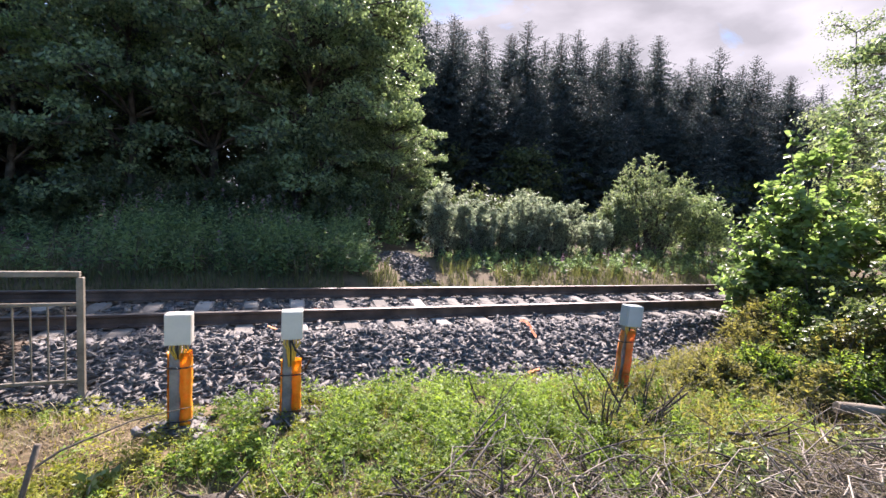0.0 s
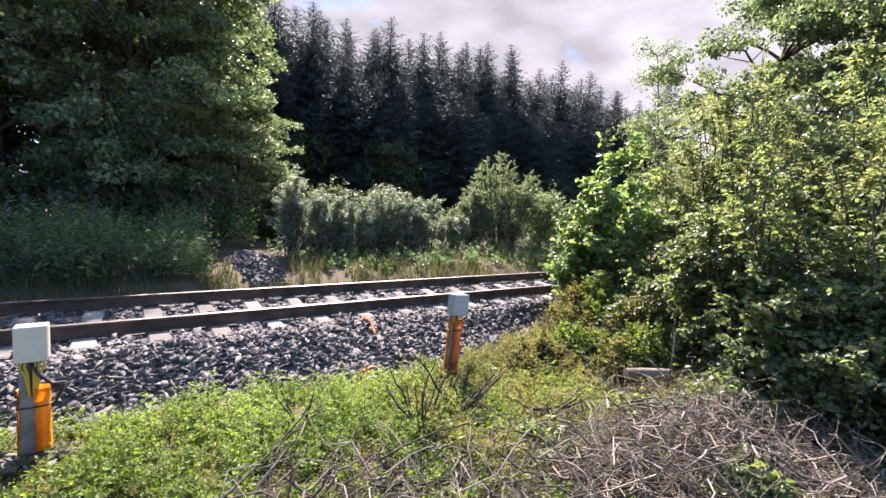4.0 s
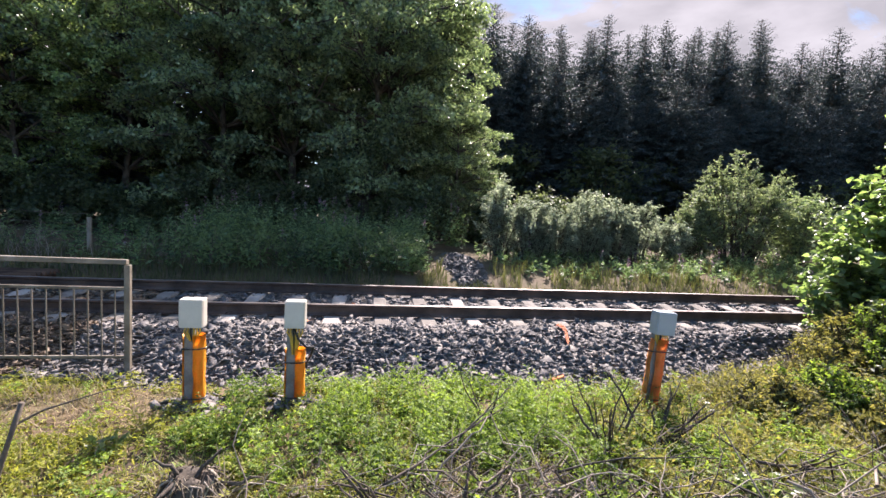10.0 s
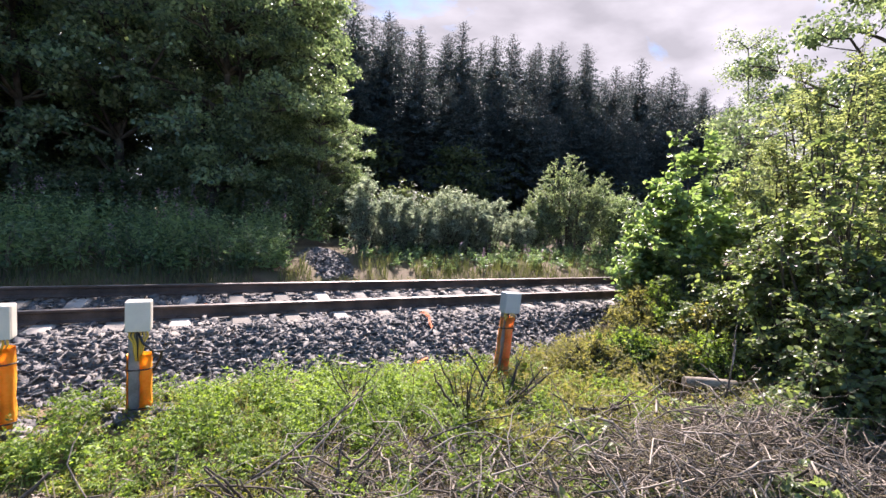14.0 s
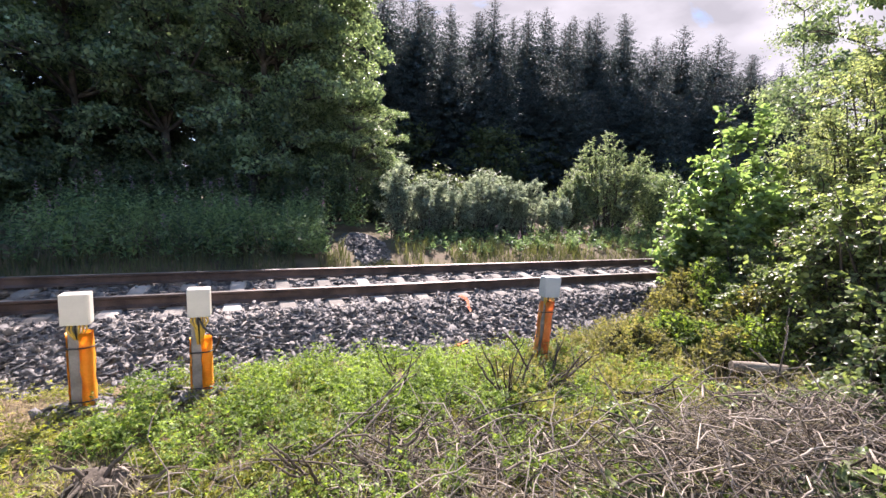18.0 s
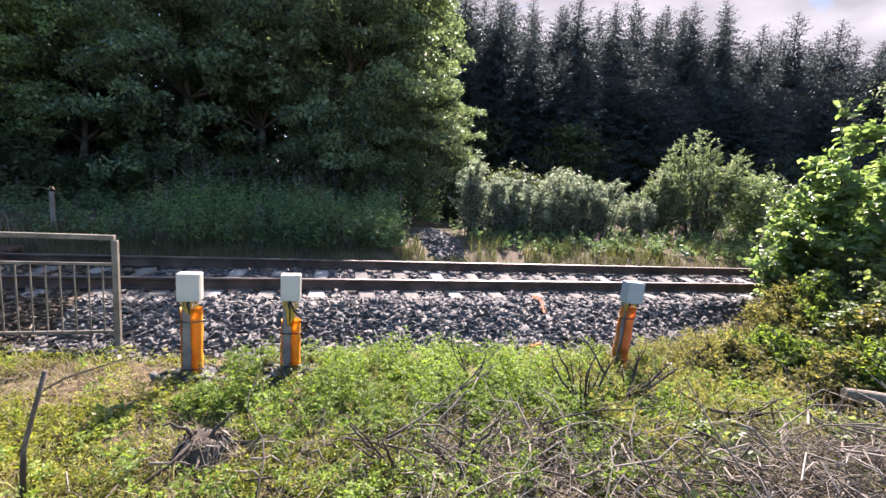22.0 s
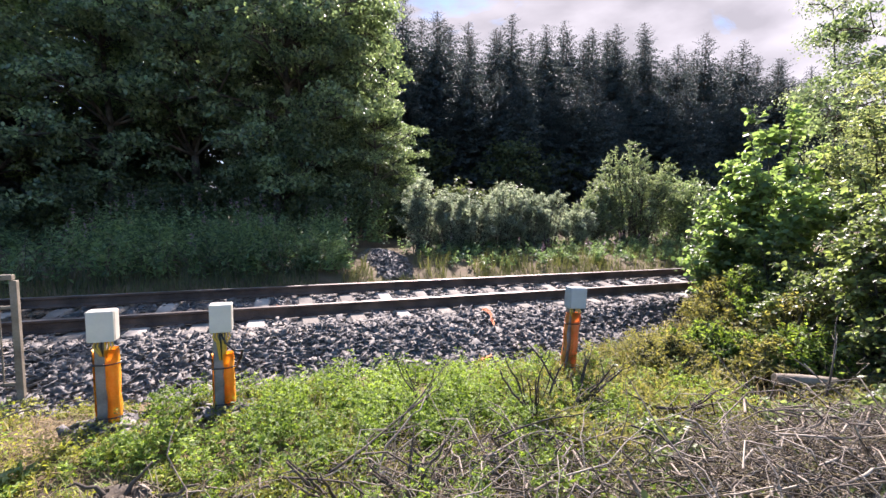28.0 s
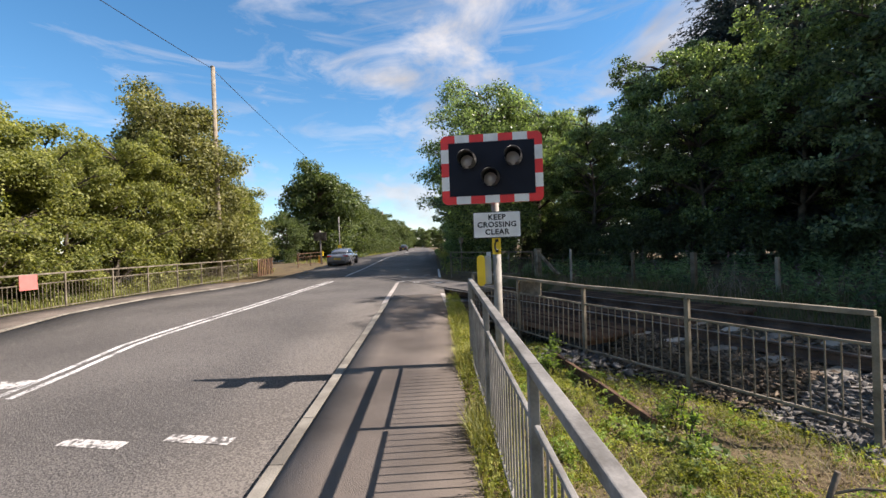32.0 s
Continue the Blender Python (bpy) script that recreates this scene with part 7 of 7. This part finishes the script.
    box(bm, 0, -0.07, 1.35, 0.32, 0.03, 0.55, Matrix.Rotation(radians(60), 4, "Z"), 0.01)
    part("plate", bm, M_YELLOW, root)
    # brown timber end of the far railing and barrier boom
    x, y = rd(28.4, -11.3)
    root = thing("timber_screen", x, y, ground_z(x, y), math.degrees(math.atan2(RD.y, RD.x)), "brown timber screen at the end of the far railing", "screen")
    for k in range(9):
        bm = bmesh.new()
        box(bm, 0.3 * k, 0, 0.55, 0.16, 0.04, 1.1, None, 0.008)
        part("board", bm, M_BROWN, root)
    bm = bmesh.new()
    (x0, y0), (x1, y1) = rd(29.4, -11.6), rd(33, -14.4)
    tube(bm, [(x0, y0, 1.0), (x1, y1, 0.9)], [0.05, 0.04], 8)
    for x, y in ((x0, y0), (x1, y1)):
        tube(bm, [(x, y, ground_z(x, y) - 0.1), (x, y, 1.0)], 0.045, 8)
    tagged(part("trackside_pipe_rail", bm, M_WHITE), "pale pipe rail beyond the far railing", "rail")
    # red notice on the far railing
    x, y = rd(12.4, -11.28)
    root = thing("red_notice", x, y, 0, math.degrees(math.atan2(RD.y, RD.x)), "small red notice fixed to the far railing", "sign")
    bm = bmesh.new()
    box(bm, 0, 0, 0.86, 0.55, 0.02, 0.42, None, 0.006)
    part("plate", bm, M_FADED, root)
    for k in range(3):
        bm = bmesh.new()
        box(bm, 0, 0.014, 0.97 - 0.1 * k, 0.42 - 0.06 * k, 0.006, 0.035, None)
        part("text_bar", bm, M_WHITE, root)
    # small white boxes seen behind the crossing
    x, y = rd(24.5, 1.5)
    bm = bmesh.new()
    tube(bm, [(x, y, -0.2), (x, y, 1.9)], 0.04, 8)
    box(bm, x, y, 1.75, 0.2, 0.16, 0.32, None, 0.02)
    tagged(part("relay_post", bm, M_GALV_OLD), "grey post with a small box beyond the crossing", "post")


def build_poles():
    def pole(x, y, h, label):
        root = thing("utility_pole", x, y, ground_z(x, y), 0, label, "utility pole", "utility poles along the road")
        bm = bmesh.new()
        tube(bm, [(0, 0, -0.3), (0.02, 0, h * 0.5), (0.0, 0.02, h)], [0.15, 0.13, 0.11], 12)
        part("shaft", bm, M_TIMBER, root)
        bm = bmesh.new()
        tube(bm, [(0, 0, h), (0, 0, h + 0.06)], [0.125, 0.1], 12)
        part("cap", bm, M_GALV, root)
        return Vector((x, y, ground_z(x, y) + h - 0.1))
    p1 = pole(-28.25, -7.1, 12.3, "tall weathered wooden utility pole behind the far railing")
    x, y = rd(64, -12.0)
    p2 = pole(x, y, 10.0, "wooden utility pole far along the road")
    x, y = rd(96, -11.0)
    p3 = pole(x, y, 9.0, "wooden utility pole far along the road")
    x, y = rd(-16, -12.5)
    p0 = pole(x, y, 11.5, "tall weathered wooden utility pole behind the far railing")
    for a, b, sag in ((p0, p1, 0.7), (p1, p2, 0.6), (p2, p3, 0.6)):
        bm = bmesh.new()
        pts = []
        for k in range(17):
            s = k / 16
            q = a.lerp(b, s)
            pts.append((q.x, q.y, q.z - sag * 4 * s * (1 - s)))
        tube(bm, pts, 0.018, 5)
        tagged(part("overhead_cable", bm, M_BLACK), "sagging black overhead cable between the poles", "cable", "overhead cables")


build_crossing()
build_poles()


# ---- vehicles ----
P_SILVER = plain("silver car paint", (0.24, 0.26, 0.29), 0.25, 0.55, 0.5, 0.8)
P_BLUE = plain("deep blue lorry paint", (0.008, 0.03, 0.17), 0.42, 0.0, 0.25, 0.15)
P_WHITE = plain("white lorry paint", (0.66, 0.67, 0.66), 0.3, 0.0, 0.5, 0.5)
P_DARK = plain("dark grey car paint", (0.035, 0.037, 0.042), 0.3, 0.2, 0.5, 0.6)
P_GREY = plain("pale grey van paint", (0.42, 0.43, 0.43), 0.35, 0.0, 0.5, 0.4)
M_GLASS = plain("dark window glass", (0.02, 0.026, 0.032), 0.08, 0.0, 0.7)
M_TYRE = plain("tyre rubber", (0.02, 0.02, 0.021), 0.85)
M_RIM = plain("alloy rim", (0.25, 0.25, 0.26), 0.35, 0.7)
M_LAMP_RED = plain("red tail lamp", (0.35, 0.01, 0.01), 0.2)
M_LAMP_CLEAR = plain("clear headlamp", (0.62, 0.62, 0.60), 0.15)
M_AMBER = plain("amber beacon", (0.75, 0.25, 0.02), 0.3)
M_CURTAIN = plain("dark blue tipper body", (0.01, 0.016, 0.045), 0.55)
M_PLATE_Y = plain("yellow number plate", (0.72, 0.52, 0.05), 0.4)
M_PLATE_W = plain("white number plate", (0.7, 0.7, 0.68), 0.4)


def loft(stations, caps=True):
    """Closed skin through cross-sections: each (x, half profile of (y, z) from bottom to top centre)."""
    bm = bmesh.new()
    rings = []
    for x, half in stations:
        ring = [bm.verts.new((x, -y, z)) for y, z in half] + [bm.verts.new((x, y, z)) for y, z in reversed(half[:-1])]
        rings.append(ring)
    n = len(rings[0])
    for A, B in zip(rings, rings[1:]):
        for k in range(n):
            bm.faces.new((A[k], A[(k + 1) % n], B[(k + 1) % n], B[k])).smooth = True
    if caps:
        bm.faces.new(list(reversed(rings[0])))
        bm.faces.new(rings[-1])
    bmesh.ops.recalc_face_normals(bm, faces=list(bm.faces))
    return bm


def wheel(parent, x, y, r, w):
    hub = new("wheel")
    hub.parent = parent
    hub.matrix_basis = pose(x, y, r)
    bm = bmesh.new()
    n = 20
    prof = [(r * 0.62, -w / 2), (r * 0.9, -w / 2), (r, -w * 0.36), (r, w * 0.36), (r * 0.9, w / 2), (r * 0.62, w / 2)]
    rings = [[bm.verts.new((q * math.cos(2 * math.pi * k / n), v, q * math.sin(2 * math.pi * k / n))) for q, v in prof] for k in range(n)]
    for k in range(n):
        A, B = rings[k], rings[(k + 1) % n]
        for j in range(len(prof)):
            i = (j + 1) % len(prof)
            bm.faces.new((A[j], A[i], B[i], B[j])).smooth = True
    bmesh.ops.recalc_face_normals(bm, faces=list(bm.faces))
    part("tyre", bm, M_TYRE, hub)
    bm = bmesh.new()
    tube(bm, [(0, -w * 0.3, 0), (0, w * 0.3, 0)], r * 0.22, 10)
    for k in range(5):
        q = 2 * math.pi * k / 5
        for side in (-1, 1):
            tube(bm, [(0, side * w * 0.32, 0), (r * 0.64 * math.cos(q), side * w * 0.3, r * 0.64 * math.sin(q))], [r * 0.13, r * 0.07], 6)
    part("rim", bm, M_RIM, hub)
    return hub


def car_body(name, paint_mat, L, W, roof, deck, hood, label, category="car"):
    """A coupe or saloon: lofted lower body, glasshouse, roof skin, lamps, plate and wheels. Local +x is forward."""
    root = thing(name, 0, 0, 0, 0, label, category)
    h = W / 2

    def lower(w, zb, zd):
        return [(w * 0.82, zb), (w * 0.97, zb + 0.1), (w, zb + 0.45 * (zd - zb)), (w * 0.97, zd - 0.12), (w * 0.86, zd - 0.02), (0, zd + 0.02)]
    st = [(-L / 2, lower(h * 0.76, 0.38, deck - 0.2)), (-L / 2 + 0.1, lower(h * 0.9, 0.28, deck - 0.06)), (-L * 0.36, lower(h, 0.22, deck)), (-L * 0.2, lower(h * 0.98, 0.2, deck)),
          (L * 0.05, lower(h * 0.95, 0.19, deck - 0.03)), (L * 0.25, lower(h * 0.98, 0.2, hood + 0.05)), (L * 0.38, lower(h * 0.96, 0.22, hood - 0.03)), (L / 2 - 0.12, lower(h * 0.82, 0.26, hood - 0.18)), (L / 2, lower(h * 0.62, 0.32, hood - 0.3))]
    part("body", loft(st), paint_mat, root)

    def upper(wb, wt, zb, zt):
        return [(wb, zb - 0.12), (wb, zb), (wt + (wb - wt) * 0.4, zb + 0.6 * (zt - zb)), (wt, zt - 0.03), (wt * 0.7, zt), (0, zt + 0.015)]
    gl = [(-L * 0.37, upper(h * 0.62, h * 0.5, deck - 0.06, deck + 0.02)), (-L * 0.2, upper(h * 0.82, h * 0.6, deck - 0.02, roof - 0.1)), (-L * 0.05, upper(h * 0.86, h * 0.62, deck - 0.02, roof - 0.005)),
          (L * 0.06, upper(h * 0.86, h * 0.62, deck - 0.03, roof - 0.03)), (L * 0.24, upper(h * 0.8, h * 0.66, hood + 0.02, hood + 0.09))]
    part("glasshouse", loft(gl), M_GLASS, root, "dark tinted windows")
    rf = []
    for x, z in ((-L * 0.33, deck + 0.1), (-L * 0.2, roof - 0.09), (-L * 0.05, roof + 0.004), (L * 0.06, roof - 0.02), (L * 0.1, roof - 0.05)):
        rf.append((x, [(h * 0.66, z - 0.045), (h * 0.64, z - 0.02), (h * 0.45, z + 0.012), (0, z + 0.022)]))
    part("roof", loft(rf), paint_mat, root)
    for s in (-1, 1):
        bm = bmesh.new()
        box(bm, -L / 2 + 0.07, s * h * 0.68, deck - 0.16, 0.12, h * 0.36, 0.1, None, 0.02)
        part("tail_lamp", bm, M_LAMP_RED, root, "red tail lamp")
        bm = bmesh.new()
        box(bm, L / 2 - 0.2, s * h * 0.66, hood - 0.12, 0.24, 0.24, 0.14, None, 0.03)
        part("headlamp", bm, M_LAMP_CLEAR, root, "clear headlamp")
        bm = bmesh.new()
        box(bm, L * 0.15, s * (h + 0.06), deck + 0.02, 0.12, 0.2, 0.12, None, 0.03)
        part("mirror", bm, paint_mat, root)
    bm = bmesh.new()
    box(bm, -L / 2 - 0.005, 0, 0.30, 0.1, h * 1.3, 0.22, None, 0.03)
    part("rear_bumper", bm, M_BLACK, root, "black rear diffuser")
    bm = bmesh.new()
    box(bm, -L / 2 - 0.012, 0, 0.56, 0.02, 0.52, 0.11, None, 0.003)
    plate = part("number_plate", bm, M_PLATE_Y, root, "yellow rear plate")
    bm = bmesh.new()
    box(bm, -L / 2 - 0.024, 0, 0.56, 0.006, 0.42, 0.05, None)
    part("text_bar", bm, M_BLACK, plate)
    bm = bmesh.new()
    box(bm, -L * 0.43, 0, deck + 0.03, 0.16, h * 1.2, 0.03, None, 0.01)
    part("spoiler", bm, M_BLACK, root, "slim dark tail spoiler")
    hubs = [wheel(root, x, y, 0.335, 0.25) for x in (-L * 0.285, L * 0.285) for y in (-h + 0.12, h - 0.12)]
    return root, hubs


def lorry(name, paint_mat, body_mat, box_h, box_l, label, tall=False):
    """A lorry: cab, windscreen, grille, bumper, load body, mirrors, lamps, wheels. Local +x is forward, 0 at the cab's front."""
    root = thing(name, 0, 0, 0, 0, label, "lorry")
    top = 3.2 if not tall else 3.15

    def cab(w, zb, zt, r=0.06):
        return [(w - r, zb), (w, zb + r), (w, (zb + zt) / 2), (w - 0.02, zt - r * 2), (w - 0.12, zt - 0.02), (0, zt)]
    st = [(-2.0, cab(1.14, 0.55, top)), (-0.35, cab(1.16, 0.55, top)), (-0.12, cab(1.15, 0.6, top - 0.12)), (0.0, cab(1.1, 0.7, top - 0.9)), (0.04, cab(1.04, 0.75, 1.7))]
    part("cab", loft(st), paint_mat, root)
    bm = bmesh.new()
    box(bm, 0, 0, 0, 0.1, 2.04, 0.9, Matrix.Translation((-0.035, 0, top - 0.56)) @ Matrix.Rotation(radians(-9), 4, "Y"), 0.04)
    part("windscreen", bm, M_GLASS, root, "dark windscreen")
    for s in (-1, 1):
        bm = bmesh.new()
        box(bm, -0.75, s * 1.15, top - 0.75, 0.8, 0.04, 0.7, None, 0.02)
        part("side_window", bm, M_GLASS, root)
        bm = bmesh.new()
        box(bm, 0.0, s * 1.36, top - 0.72, 0.12, 0.2, 0.62, None, 0.04)
        part("mirror", bm, M_BLACK, root)
        bm = bmesh.new()
        box(bm, 0.1, s * 0.9, 0.98, 0.12, 0.46, 0.24, None, 0.04)
        part("headlamp", bm, M_LAMP_CLEAR, root, "clear headlamp")
        bm = bmesh.new()
        tube(bm, [(-0.5, s * 0.82, top + (0.25 if not tall else 0.1)), (-0.5, s * 0.82, top + (0.45 if not tall else 0.25))], [0.1, 0.08], 10)
        part("beacon", bm, M_AMBER if tall else M_BROWN, root, "roof beacon")
    for k in range(4):
        bm = bmesh.new()
        box(bm, 0.06, 0, 1.22 + 0.17 * k, 0.06, 1.75, 0.08, None, 0.012)
        part("grille_bar", bm, M_BLACK if k % 2 else paint_mat, root)
    bm = bmesh.new()
    box(bm, 0.03, 0, 0.62, 0.26, 2.28, 0.56, None, 0.06)
    part("bumper", bm, M_BLACK if not tall else paint_mat, root, "heavy front bumper")
    bm = bmesh.new()
    box(bm, 0.16, 0, 0.62, 0.02, 0.52, 0.12, None, 0.003)
    plate = part("number_plate", bm, M_PLATE_W, root)
    bm = bmesh.new()
    box(bm, 0.173, 0, 0.62, 0.006, 0.42, 0.06, None)
    part("text_bar", bm, M_BLACK, plate)
    bm = bmesh.new()
    box(bm, -2.25 - box_l / 2, 0, 1.15 + box_h / 2, box_l, 2.5, box_h, None, 0.04)
    part("load_body", bm, body_mat, root)
    if not tall:
        bm = bmesh.new()
        box(bm, -2.2, 0, 1.15 + box_h + 0.02, 0.12, 2.3, 0.3, None, 0.02)
        part("headboard", bm, M_BROWN, root, "dark brown headboard above the cab")
    for k in range(int(box_l)):
        for s in (-1, 1):
            bm = bmesh.new()
            box(bm, -2.7 - k, s * 1.265, 1.15 + box_h / 2, 0.09, 0.05, box_h - 0.1, None, 0.01)
            part("body_rib", bm, body_mat, root)
    bm = bmesh.new()
    box(bm, -2.2 - box_l / 2, 0, 0.95, box_l + 1.5, 0.9, 0.22, None, 0.02)
    part("chassis", bm, M_BLACK, root)
    hubs = []
    for x in (-1.25, -2.3 - box_l * 0.62, -2.3 - box_l * 0.85):
        for y in (-1.05, 1.05):
            hubs.append(wheel(root, x, y, 0.5, 0.32))
    return root, hubs


def on_road(a, b, heading=0.0):
    """Pose of a vehicle on the road: at a, b, driving away from the camera (0) or towards it (180)."""
    x, y = rd(a, b)
    s = (road_z(a + 1.5, y) - road_z(a - 1.5, y)) / 3.0
    yaw = math.degrees(math.atan2(RD.y, RD.x)) + heading
    z = surf(a, b) + 0.006
    pitch = math.degrees(math.atan(s)) * (-1 if heading == 0 else 1)
    return pose(x, y, z, 0, pitch, yaw)


coupe, coupe_wheels = car_body("sports_car", P_SILVER, 4.4, 1.84, 1.3, 0.93, 0.80, "silver-grey sports coupe driving over the crossing")
saloon, saloon_wheels = car_body("dark_car", P_DARK, 4.5, 1.82, 1.46, 0.98, 0.95, "dark car driving away far up the road")
van, van_wheels = car_body("grey_van", P_GREY, 4.9, 1.95, 1.95, 1.2, 1.1, "pale grey van driving away beyond the crossing", "van")
blue_lorry, blue_wheels = lorry("blue_lorry", P_BLUE, M_CURTAIN, 2.35, 6.0, "deep blue tipper lorry with a dark load body")
white_lorry, white_wheels = lorry("white_lorry", P_WHITE, P_WHITE, 2.9, 9.0, "white lorry waiting behind the blue one", True)


def drive(thing_, wheels, legs, b, heading, radius, roll_from, roll_to):
    """Key a vehicle along the road by (seconds, a); its wheels roll while it is near the crossing."""
    walk(thing_, [(t, on_road(a, b, heading)) for t, a in legs])

    def at(t):
        for (t0, a0), (t1, a1) in zip(legs, legs[1:]):
            if t0 <= t <= t1:
                return a0 + (a1 - a0) * (t - t0) / (t1 - t0)
        return legs[-1][1]
    start = at(roll_from)
    for w in wheels:
        p = w.matrix_basis.translation.copy()
        rows = [(0.0, Matrix.Translation(p))]
        n = int(round((roll_to - roll_from) * FPS))
        for k in range(n + 1):
            t = roll_from + k / FPS
            turn = (at(t) - start) / radius * (1 if heading == 0 else -1)
            rows.append((t, Matrix.Translation(p) @ Matrix.Rotation(turn, 4, "Y")))
        if roll_to < 32.0:
            rows.append((32.0, rows[-1][1]))
        walk(w, rows)


def motions():
    drive(coupe, coupe_wheels, [(0.0, -260.0), (15.0, -258.0), (30.5, 5.8), (31.0, 15.6), (31.5, 25.6), (32.0, 35.6)], -7.35, 0, 0.335, 30.6, 32.0)
    drive(saloon, saloon_wheels, [(0.0, -300.0), (22.0, -60.0), (30.0, 74.0), (31.0, 90.0), (32.0, 101.0)], -6.9, 0, 0.335, 30.9, 32.0)
    drive(van, van_wheels, [(0.0, -130.0), (9.0, 12.0), (10.5, 38.0), (11.0, 47.0), (11.5, 56.0), (15.0, 122.0), (20.0, 230.0), (32.0, 260.0)], -6.0, 0, 0.335, 10.5, 11.5)
    drive(blue_lorry, blue_wheels, [(0.0, 150.0), (9.0, 47.1), (10.5, 35.6), (11.0, 31.7), (11.5, 27.8), (14.0, 10.0), (19.0, -40.0), (26.0, -180.0), (32.0, -220.0)], -3.5, 180, 0.5, 10.5, 11.5)
    drive(white_lorry, white_wheels, [(0.0, 190.0), (9.0, 69.0), (10.5, 57.5), (11.0, 53.5), (11.5, 49.5), (14.0, 30.0), (19.0, -18.0), (26.0, -140.0), (32.0, -190.0)], -2.75, 180, 0.5, 10.5, 11.5)


motions()
